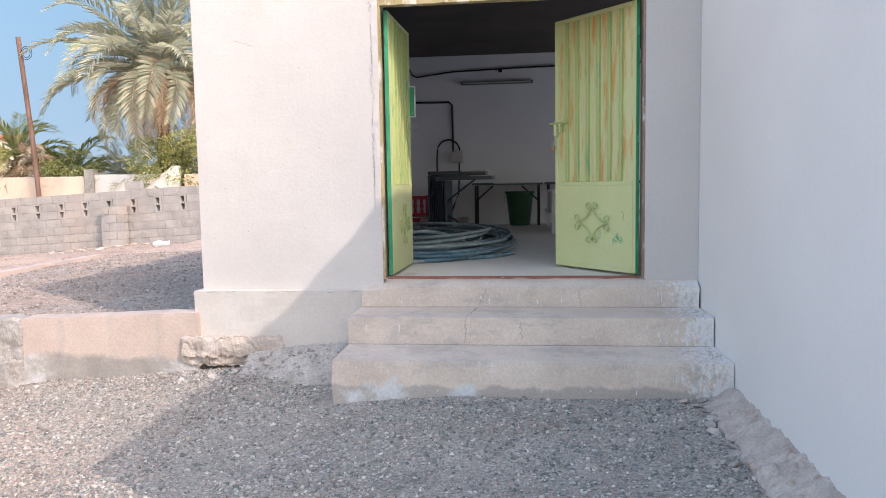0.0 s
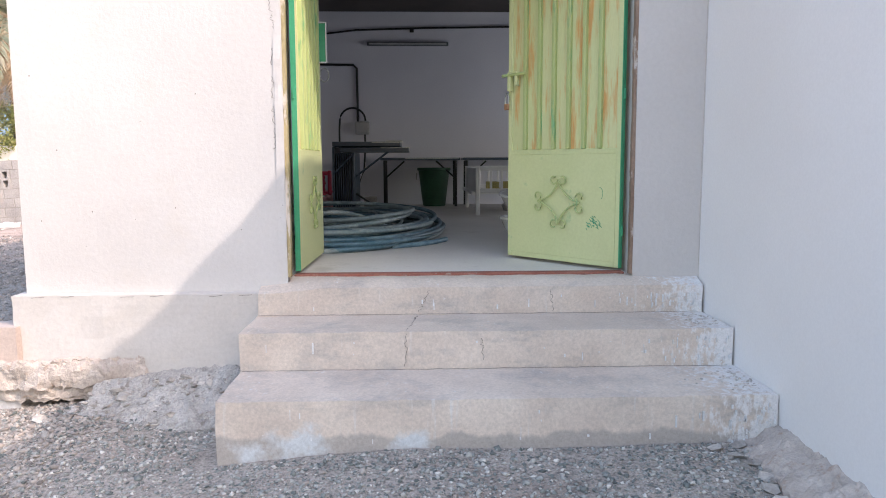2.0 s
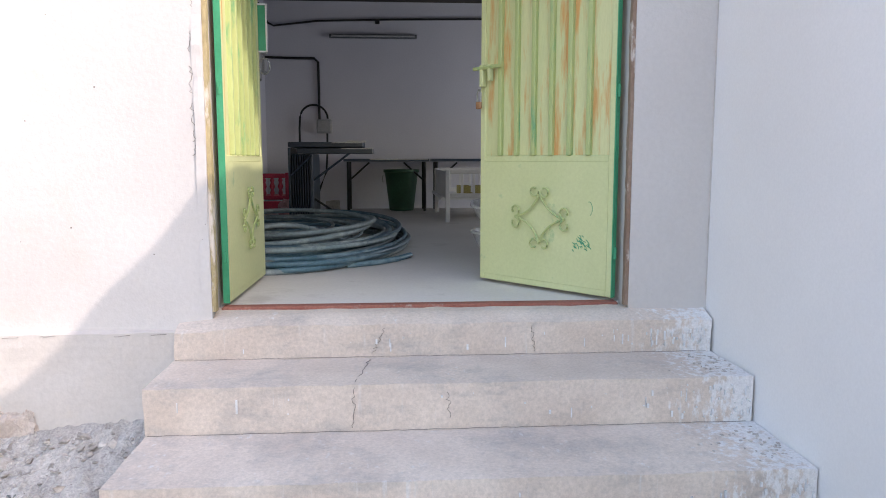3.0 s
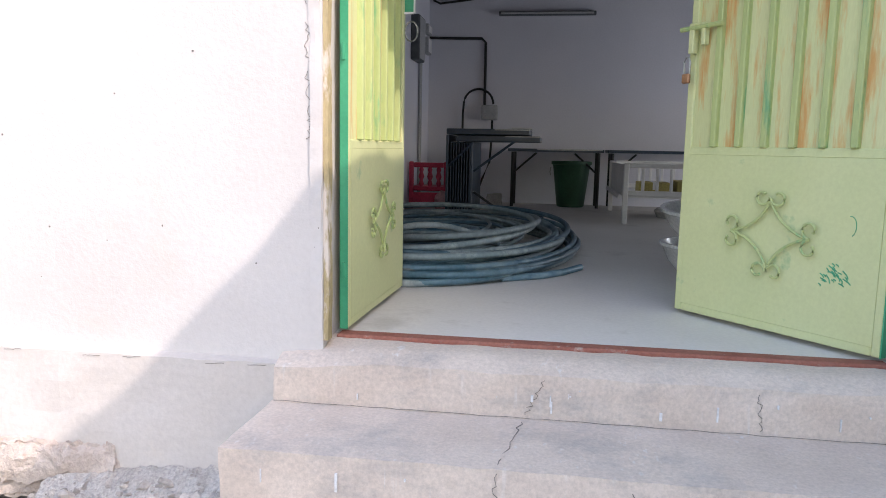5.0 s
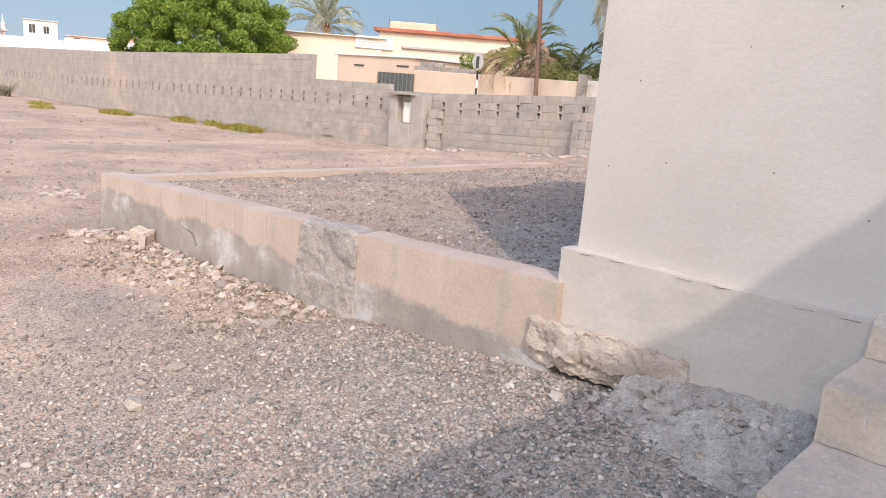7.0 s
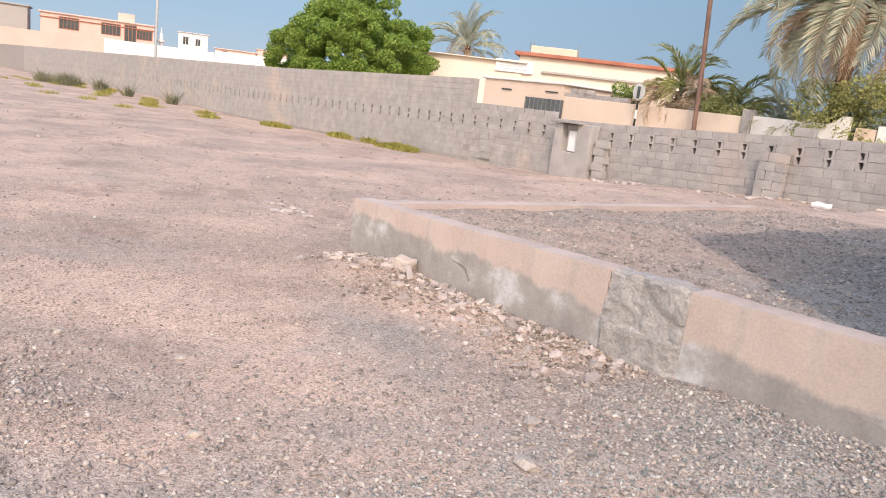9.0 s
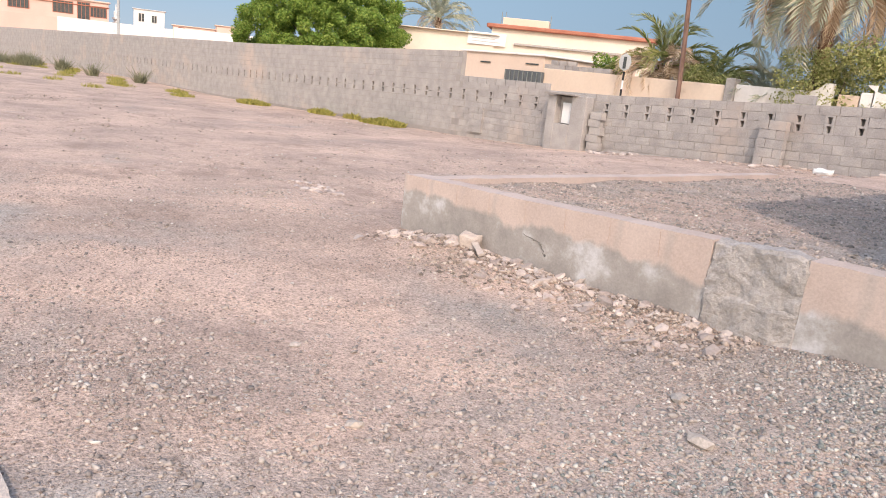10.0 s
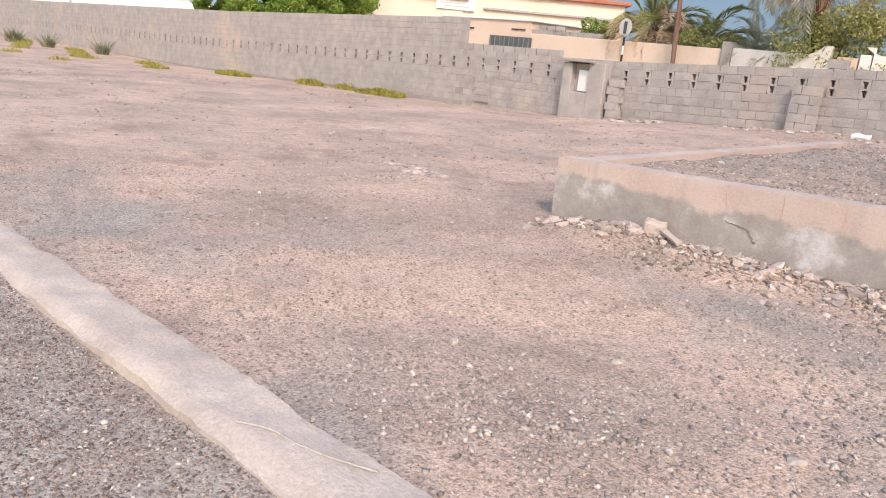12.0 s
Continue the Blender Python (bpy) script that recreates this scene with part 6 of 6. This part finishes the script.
def broad_tree(at, seed=1):
    """A wide tree: tapered trunk, limbs, and a crown of separate clumps along its limbs."""
    t = thing("broad_tree", "large round bright green leafy tree beyond the wall", "tree", pose(*at))
    g = random.Random(seed)
    part("trunk", tubes([(0, 0, -1.0), (0.1, 0, 0.8), (0.0, 0.1, 2.2)], r=0.34, sides=10), M["limb"], t, "", True)
    clumps = []
    for i in range(13):
        az, el = g.uniform(0, 6.28), g.uniform(0.05, 1.35)
        L = g.uniform(3.2, 5.6)
        tip = Vector((L * math.cos(az) * math.cos(el), L * math.sin(az) * math.cos(el), 2.2 + L * math.sin(el) * 1.05))
        bm = bmesh.new()
        tube(bm, [(0, 0, 1.7), tip * 0.4 + Vector((0, 0, 1.2)), tip], 0.16, 6, r_end=0.03)
        part("limb", bm, M["limb"], t, "", True)
    for i in range(520):
        az, el = g.uniform(0, 6.28), math.asin(g.uniform(-0.45, 1.0))
        k = 1 + 0.16 * noise.noise(Vector((math.cos(az) * 2, math.sin(az) * 2, el * 2))) + g.uniform(-0.10, 0.06)
        rr = g.choice((1.0, 1.0, 1.0, 0.82, 0.66)) * k
        clumps.append((5.7 * rr * math.cos(az) * math.cos(el), 5.7 * rr * math.sin(az) * math.cos(el), 2.9 + 5.2 * rr * math.sin(el), g.uniform(0.36, 0.72)))
    for i in range(90):
        az, q = g.uniform(0, 6.28), 5.4 * math.sqrt(g.uniform(0.2, 1.0))
        clumps.append((q * math.cos(az), q * math.sin(az), g.uniform(1.2, 3.2), g.uniform(0.4, 0.7)))
    ob = new("crown", leaf_cloud("crown", clumps, M["leaf"], 0.095, 900, seed))
    ob.parent = t
    return t


broad_tree((-51.2, 30.6, -0.8), 4)


def shrub(label, at, r, n, mat, seed, leaf=0.055):
    g = random.Random(seed)
    t = thing("shrub", label, "shrub", pose(*at))
    clumps = [(g.uniform(-1, 1) * r, g.uniform(-0.6, 0.6) * r, g.uniform(0.2, 1.9) * r, g.uniform(0.28, 0.5) * r) for _ in range(n)]
    ob = new("foliage", leaf_cloud("foliage", clumps, mat, leaf, 2000 / (r * r), seed))
    ob.parent = t
    bm = bmesh.new()
    for _ in range(5):
        tube(bm, [(0, 0, -0.4), (g.uniform(-0.4, 0.4) * r, g.uniform(-0.3, 0.3) * r, r), (g.uniform(-0.7, 0.7) * r, g.uniform(-0.4, 0.4) * r, 1.7 * r)], 0.03, 5, r_end=0.01)
    part("stem", bm, M["limb"], t)


shrub("yellowish green shrub behind the garden wall", (-13.5, 27.5, 1.0), 1.35, 34, M["shrub"], 2)
shrub("yellowish leafy shrub behind the street wall", (-18.2, 28.0, 0.6), 0.95, 28, M["shrub"], 3)
shrub("yellowish green shrub behind the garden wall", (-10.8, 28.0, 1.0), 1.2, 30, M["shrub"], 4)
shrub("dark leafy shrub beside the street sign", (-23.2, 28.4, 0.9), 0.9, 26, M["leaf"], 5)


def weeds(name, label, spots, mat, seed, h=0.12):
    g = np.random.RandomState(seed)
    V, Fc = [], []
    for x, y, rx, ry, n in spots:
        a, q = g.rand(n) * 6.283, np.sqrt(g.rand(n))
        px, py = x + rx * q * np.cos(a), y + ry * q * np.sin(a)
        pz = land(px, py)
        hh = h * (0.5 + g.rand(n)) * (1.1 - 0.6 * q)
        d = g.normal(size=(n, 2)) * 0.5
        w = 0.02 + 0.015 * g.rand(n)
        th = g.rand(n) * 6.283
        for i in range(n):
            k = len(V)
            cx, cy = w[i] * math.cos(th[i]), w[i] * math.sin(th[i])
            V += [(px[i] - cx, py[i] - cy, pz[i] - 0.01), (px[i] + cx, py[i] + cy, pz[i] - 0.01), (px[i] + d[i, 0] * hh[i] + cx, py[i] + d[i, 1] * hh[i], pz[i] + hh[i]), (px[i] + d[i, 0] * hh[i] - cx, py[i] + d[i, 1] * hh[i], pz[i] + hh[i])]
            Fc.append((k, k + 1, k + 2, k + 3))
    ob = new(name, raw(name, V, Fc, mat))
    tagged(ob, label, "weeds", kind="stuff")


weeds("yellow_weeds", "low yellow-green weeds along the foot of the wall", [(-23.9, 16.7, 1.2, 0.5, 2600), (-28.4, 16.9, 0.9, 0.3, 900), (-26.4, 17.05, 0.5, 0.2, 300), (-33.4, 16.4, 1.3, 0.5, 1600)]
      + [(-37 - 3.2 * i, 14.6 + 1.1 * math.sin(i * 2.1), 0.9, 0.5, 220) for i in range(12)] + [(-40 - 2.4 * i, 11.5 + 2.2 * math.sin(i * 1.7), 0.8, 0.5, 90) for i in range(14)], M["weed"], 3, 0.17)
weeds("grey_weeds", "tall dry grey-green tufts far down the yard", [(-62, 13.2, 2.2, 0.8, 900), (-57, 14.3, 0.7, 0.4, 300), (-47, 16.0, 0.4, 0.3, 140), (-66, 12.3, 1.5, 0.6, 400), (-52, 14.8, 0.5, 0.3, 150)], M["weed_grey"], 4, 0.75)


# ---- stones ----
PHI = (1 + 5 ** 0.5) / 2
ICO_V = np.array([(-1, PHI, 0), (1, PHI, 0), (-1, -PHI, 0), (1, -PHI, 0), (0, -1, PHI), (0, 1, PHI), (0, -1, -PHI), (0, 1, -PHI), (PHI, 0, -1), (PHI, 0, 1), (-PHI, 0, -1), (-PHI, 0, 1)]) / 1.9
ICO_F = np.array([(0, 11, 5), (0, 5, 1), (0, 1, 7), (0, 7, 10), (0, 10, 11), (1, 5, 9), (5, 11, 4), (11, 10, 2), (10, 7, 6), (7, 1, 8), (3, 9, 4), (3, 4, 2), (3, 2, 6), (3, 6, 8), (3, 8, 9), (4, 9, 5), (2, 4, 11), (6, 2, 10), (8, 6, 7), (9, 8, 1)])
OCT_V = np.array([(1, 0, 0), (-1, 0, 0), (0, 1, 0), (0, -1, 0), (0, 0, 1), (0, 0, -1)], float)
OCT_F = np.array([(0, 2, 4), (2, 1, 4), (1, 3, 4), (3, 0, 4), (2, 0, 5), (1, 2, 5), (3, 1, 5), (0, 3, 5)])


def scatter(name, label, xy, size, mat, seed, fine=True, sink=0.25, ground=land):
    """Many stones in one mesh: flattened, turned and bedded into the earth."""
    g = np.random.RandomState(seed)
    BV, BF = (OCT_V, OCT_F) if fine else (ICO_V, ICO_F)
    n, nv = len(xy), len(BV)
    jit = 1 + (0.28 if fine else 0.4) * g.normal(size=(n, nv, 1)).clip(-1.4, 1.6)
    v = BV[None] * jit
    ax = np.stack([0.75 + 0.7 * g.rand(n), 0.6 + 0.5 * g.rand(n), 0.4 + 0.45 * g.rand(n)], 1)
    v = v * (ax * size[:, None])[:, None, :]
    th, tl = g.rand(n) * 6.283, g.normal(size=n) * 0.35
    c, s, ct, st = np.cos(th), np.sin(th), np.cos(tl), np.sin(tl)
    y1 = v[..., 1] * ct[:, None] - v[..., 2] * st[:, None]
    z1 = v[..., 1] * st[:, None] + v[..., 2] * ct[:, None]
    x2 = v[..., 0] * c[:, None] - y1 * s[:, None]
    y2 = v[..., 0] * s[:, None] + y1 * c[:, None]
    zz = ground(xy[:, 0], xy[:, 1]) + size * ax[:, 2] * (0.5 - sink)
    out = np.stack([x2 + xy[:, :1], y2 + xy[:, 1:], z1 + zz[:, None]], -1).reshape(-1, 3)
    f = (BF[None] + (np.arange(n) * nv)[:, None, None]).reshape(-1, 3)
    me = bpy.data.meshes.new(name)
    me.vertices.add(len(out))
    me.vertices.foreach_set("co", out.astype(np.float32).ravel())
    me.loops.add(f.size)
    me.loops.foreach_set("vertex_index", f.astype(np.int32).ravel())
    me.polygons.add(len(f))
    me.polygons.foreach_set("loop_start", np.arange(0, f.size, 3, dtype=np.int32))
    me.update(calc_edges=True)
    me.materials.append(mat)
    ob = new(name, me)
    tagged(ob, label, "gravel", kind="stuff")
    return ob


def free_spots(xy):
    """Keeps stones off the walls, steps, kerbs and room."""
    x, y = xy[:, 0], xy[:, 1]
    bad = (x > CORNER_X - 0.03) & (y > WING_Y - 0.05)
    bad |= (x > -1.42) & (y > 4.57)
    bad |= (x > LEFT_X - 0.06) & (y > 5.5)
    bad |= (x > -7.85) & (x < -2.5) & (y > 5.46) & (y < 5.69)
    bad |= (x > -7.85) & (x < -7.64) & (y > 5.4) & (y < 12.65)
    kc = 1.40 + 0.05 * (x + 6)
    bad |= (x < -3.55) & (x > -13.6) & (np.abs(y - kc) < 0.17)
    bad |= y > WALL_Y - 0.05
    return xy[~bad]


def spread(n, x0, x1, y0, y1, seed, keep=None):
    g = np.random.RandomState(seed)
    xy = np.stack([x0 + (x1 - x0) * g.rand(n), y0 + (y1 - y0) * g.rand(n)], 1)
    xy = free_spots(xy)
    if keep is not None:
        xy = xy[g.rand(len(xy)) < keep(xy[:, 0], xy[:, 1])]
    return xy


def sizes(n, lo, hi, seed, power=2.5):
    return lo + (hi - lo) * np.random.RandomState(seed).rand(n) ** power


def patchy(x, y, k=1.0, c=0.0):
    return np.clip(0.5 + c + 0.5 * np.sin(x * 1.3 * k + 1.9 * np.sin(y * 0.9 * k)) * np.sin(y * 1.7 * k + 0.6 * x * k) + 0.25 * np.sin(5.1 * x - 3.3 * y), 0, 1)


def fade(x, y, x0, x1, y0, y1, w):
    """1 inside the rectangle, easing to 0 at its edges."""
    return step01(x, x0, x0 + w) * step01(x, x1, x1 - w) * step01(y, y0, y0 + w) * step01(y, y1, y1 - w)


def gravelly(x, y):
    """Where grey gravel lies thick: by the steps and along the low wall, thinning westward in drifts."""
    near = step01(y - 0.30 * x, 2.6, 4.9) * step01(x, -6.6, -3.2) + step01(x, -3.2, -1.8) + 0.7 * np.exp(-((x + 5.4) / 0.9) ** 2 - ((y - 2.2) / 0.5) ** 2)
    near = near * step01(y, 1.0, 2.2)
    return np.clip(near * (0.55 + 0.45 * patchy(x, y)) + 0.55 * np.maximum(patchy(x, y, 0.45, -0.15) - 0.35, 0), 0, 1)


xy = spread(115000, -4.4, 1.2, -1.5, 5.6, 1, lambda x, y: fade(x, y, -4.4, 3, -1.5, 8, 1.2) * (0.6 + 0.4 * patchy(x, y, 1.6)))
scatter("gravel_by_steps", "grey gravel spread before the steps", xy, sizes(len(xy), 0.004, 0.014, 1, 2.2), M["gravel_grey"], 2)
xy = spread(13000, -4.2, 1.2, 0.6, 5.6, 31, lambda x, y: fade(x, y, -4.2, 3, 0.6, 8, 0.8) * (0.35 + 0.65 * patchy(x, y, 2.1)))
scatter("chips_by_steps", "angular grey stone chips before the steps", xy, sizes(len(xy), 0.005, 0.0145, 32, 2.2), M["gravel_grey"], 33, False, 0.1)
xy = spread(1800, -4.2, 1.2, 0.6, 5.6, 3)
scatter("pebbles_by_steps", "pale pebbles among the gravel by the steps", xy, sizes(len(xy), 0.005, 0.018, 4, 3), M["pale_stone"], 5, False, 0.1)
xy = spread(66000, -10.5, -2.2, 1.0, 5.5, 6, gravelly)
scatter("gravel_in_yard", "mixed gravel in the sunlit yard", xy, sizes(len(xy), 0.004, 0.018, 7), M["yard_stone"], 8)
xy = spread(1500, -9.5, -1.9, 1.8, 5.5, 9, lambda x, y: gravelly(x, y) ** 2 * (0.25 + 0.75 * step01(x, -5.5, -3.5)))
scatter("pebbles_in_yard", "pale stones lying in the sunlit yard", xy, sizes(len(xy), 0.006, 0.02, 10, 3.5), M["pale_stone"], 11, False, 0.1)
xy = spread(26000, -9.5, -2.0, 1.8, 5.5, 91, lambda x, y: gravelly(x, y) ** 2.2)
scatter("chips_in_yard", "grey stone chips in the sunlit yard", xy, sizes(len(xy), 0.0055, 0.017, 92, 2.4), M["yard_stone"], 93, False, 0.1)
xy = spread(170000, -13, -4.0, 1.4, 11.5, 12, lambda x, y: fade(x, y, -13, -2, 0, 11.5, 2.0) * np.clip(patchy(x, y, 0.6, -0.12) + 0.5 * step01(y, 4.2, 1.8), 0, 1))
scatter("grit_in_yard", "scattered grit over pinkish earth", xy, sizes(len(xy), 0.0026, 0.011, 13), M["grit"], 14)
xy = spread(24000, -40, -8, 3, 17.2, 15, lambda x, y: fade(x, y, -40, -6, 2, 20, 2.5) * patchy(x, y, 0.4, -0.1))
scatter("far_grit", "scattered stones across the far yard", xy, sizes(len(xy), 0.007, 0.03, 16, 3), M["gravel_warm"], 17)
xy = spread(1100, -16, -3.5, 1.5, 14, 121, lambda x, y: 0.25 + 0.75 * patchy(x, y, 0.7))
scatter("yard_pebbles", "pale pebbles lying loose over the open yard", xy, sizes(len(xy), 0.006, 0.022, 122, 3), M["pale_stone"], 123, False, 0.1)
xy = spread(44000, -7.65, -2.6, 5.7, 13.5, 18, lambda x, y: 0.1 + 0.7 * patchy(x, y, 0.8))
scatter("bed_gravel", "brownish grey gravel filling the raised bed", xy, sizes(len(xy), 0.005, 0.015, 19), M["bed_stone"], 20)
xy = spread(6000, -7.65, -2.6, 5.7, 13.5, 181)
scatter("bed_chips", "grey stone chips in the raised bed", xy, sizes(len(xy), 0.008, 0.024, 182), M["bed_stone"], 183, False, 0.1)
xy = spread(150000, -11.5, -2.6, -1.2, 1.5, 21, lambda x, y: (y < 1.23 + 0.05 * (x + 6)) * fade(x, y, -11.5, -2.6, -1.2, 5, 1.0))
scatter("strip_gravel", "dense brownish gravel strip beside the kerb", xy, sizes(len(xy), 0.0035, 0.010, 22), M["strip"], 23)


def heap_z(x, y):
    return land(x, y)


xy = spread(9000, -7.7, -4.2, 4.55, 5.46, 24, lambda x, y: np.clip(1.15 - (5.46 - y) / (0.45 + 0.35 * np.sin(x * 1.7) ** 2), 0, 1))
scatter("rubble_fines", "small broken rubble along the low wall", xy, sizes(len(xy), 0.006, 0.026, 25), M["gravel_warm"], 26, True, 0.2, heap_z)

rub = thing("rubble_heap", "heap of broken pinkish rubble against the low wall", "rubble")
ROCKS = []
for i in range(6):
    g = np.random.RandomState(40 + i)
    v = ICO_V * (1 + 0.25 * g.normal(size=(12, 1))) * np.array([1.2, 0.95, 0.52])
    ROCKS.append(raw("stone", v.tolist(), ICO_F.tolist(), M["rubble"]))
g = random.Random(11)
for i in range(295):
    x = g.uniform(-7.75, -4.3)
    y = 5.44 - abs(g.gauss(0, 0.27 + 0.12 * math.sin(x * 2.1)))
    s = g.uniform(0.016, 0.036) if i > 50 else g.uniform(0.034, 0.06)
    ob = new("stone", ROCKS[i % 6])
    ob.parent = rub
    ob.matrix_world = pose(x, y, float(heap_z(x, y)) + 0.25 * s, g.uniform(-30, 30), g.uniform(-30, 30), g.uniform(0, 360)) @ Matrix.Diagonal((s, s, s, 1))
slab = thing("broken_slab", "thin broken strip of concrete lying on the rubble", "rubble")
part("slab", rough_slab(-0.12, 0.12, -0.028, 0.028, -0.011, 0.011, 0.004, 0.02, 50), M["pale_kerb"], slab)
slab.matrix_world = pose(-6.55, 5.28, float(heap_z(-6.55, 5.28)) + 0.05, 14, 10, -28)
lump = thing("broken_block", "broken grey block lump among the rubble", "rubble")
part("lump", rough_slab(-0.09, 0.09, -0.07, 0.07, -0.06, 0.06, 0.016, 0.03, 51), M["pale_kerb"], lump)
lump.matrix_world = pose(-6.75, 5.37, float(heap_z(-6.75, 5.37)) + 0.05, 12, 8, 25)


def stone_patch(name, label, cx, cy, r, n, seed, big):
    t = thing(name, label, "rubble")
    g = random.Random(seed)
    for i in range(n):
        a, q = g.uniform(0, 6.28), r * math.sqrt(g.random())
        x, y = cx + q * math.cos(a) * 1.6, cy + q * math.sin(a) * 0.6
        s = g.uniform(0.3, 1) * big
        ob = new("stone", ROCKS[i % 6])
        ob.parent = t
        ob.matrix_world = pose(x, y, float(land(x, y)) + 0.2 * s, 0, 0, g.uniform(0, 360)) @ Matrix.Diagonal((s, s, s, 1))


stone_patch("stone_patch", "small patch of broken stones on bare earth", -10.2, 5.9, 0.36, 45, 1, 0.055)
stone_patch("stone_patch", "low heap of broken blocks by the wall", -13.7, 16.6, 0.5, 40, 2, 0.12)
stone_patch("stone_patch", "loose broken stones along the foot of the wall", -9.8, 16.8, 1.4, 50, 3, 0.09)
wsack = thing("white_sack", "crumpled white plastic sack by the wall", "sack")
part("sack", rough_slab(-8.95, -8.6, 16.75, 17.0, float(land(-9, 16.9)) - 0.02, float(land(-9, 16.9)) + 0.11, 0.03, 0.05, 60), M["white"], wsack, "", True)
for i, (x, y, s) in enumerate(((-3.73, 3.96, 0.05), (-4.66, 2.86, 0.035), (-4.05, 4.3, 0.05), (-3.3, 3.2, 0.035), (-5.6, 3.1, 0.03), (-6.2, 2.6, 0.03))):
    ob = tagged(new("loose_stone", raw("loose_stone", (ICO_V * np.array([1.3, 0.9, 0.55]) * (1 + 0.15 * np.random.RandomState(i).normal(size=(12, 1)))).tolist(), ICO_F.tolist(), M["pale_stone"])), "single pale stone lying on the gravel", "stone", "loose stones")
    ob.matrix_world = pose(x, y, float(land(x, y)) + 0.25 * s, 0, 0, 60 * i) @ Matrix.Diagonal((s, s, s, 1))

for x, y, z, sz in ((0.41, 4.53, 0.135, 0.020), (0.36, 4.47, 0.135, 0.010)):
    bm = bmesh.new()
    bmesh.ops.create_icosphere(bm, subdivisions=2, radius=sz)
    for v in bm.verts:
        v.co += v.co.normalized() * sz * 0.6 * noise.noise(v.co * 90)
        v.co.z = max(v.co.z * 0.6, -0.004)
        v.co += Vector((x, y, z + 0.006))
    solid("paper_scrap", bm, M["scrap"], "tiny crumpled scrap of bright pink paper", "litter", group="pink scraps")

CHIPS = [raw("fragment", (ICO_V * (1 + 0.28 * np.random.RandomState(90 + i).normal(size=(12, 1))) * np.array([1.2, 0.95, 0.55])).tolist(), ICO_F.tolist(), M["mortar_chip"]) for i in range(5)]


def crumbs(name, label, n, seed, spot, lo, hi):
    """Broken mortar lying on the ground; spot gives a place and a height."""
    t = thing(name, label, "rubble")
    g = random.Random(seed)
    for i in range(n):
        x, y, z = spot(g)
        s = lo + (hi - lo) * g.random() ** 2.2
        ob = new("fragment", CHIPS[i % 5])
        ob.parent = t
        ob.matrix_world = pose(x, y, z + 0.2 * s, g.uniform(-25, 25), g.uniform(-25, 25), g.uniform(0, 360)) @ Matrix.Diagonal((s, s, s, 1))


def by_plinth(g):
    x, d = g.uniform(-2.7, -1.34), abs(g.gauss(0, 0.26))
    y = 5.45 - d
    apron = 0.30 - 0.42 * (5.51 - y) - 0.10 * max(0.0, -1.6 - x)
    return x, y, max(float(land(x, y)), apron if (x > -2.2 and y > 5.12) else -1)


crumbs("mortar_fragments", "pale crumbled mortar fragments below the plinth", 290, 5, by_plinth, 0.004, 0.018)


crumbs("mortar_fragments", "larger cracked slabs of mortar below the plinth", 26, 15, by_plinth, 0.014, 0.032)


def by_wing(g):
    x, y = 1.0 - abs(g.gauss(0, 0.09)), g.uniform(2.0, 4.56)
    return x, y, float(land(x, y))


crumbs("mortar_fragments", "pale crumbs of mortar along the foot of the wall", 220, 6, by_wing, 0.006, 0.036)
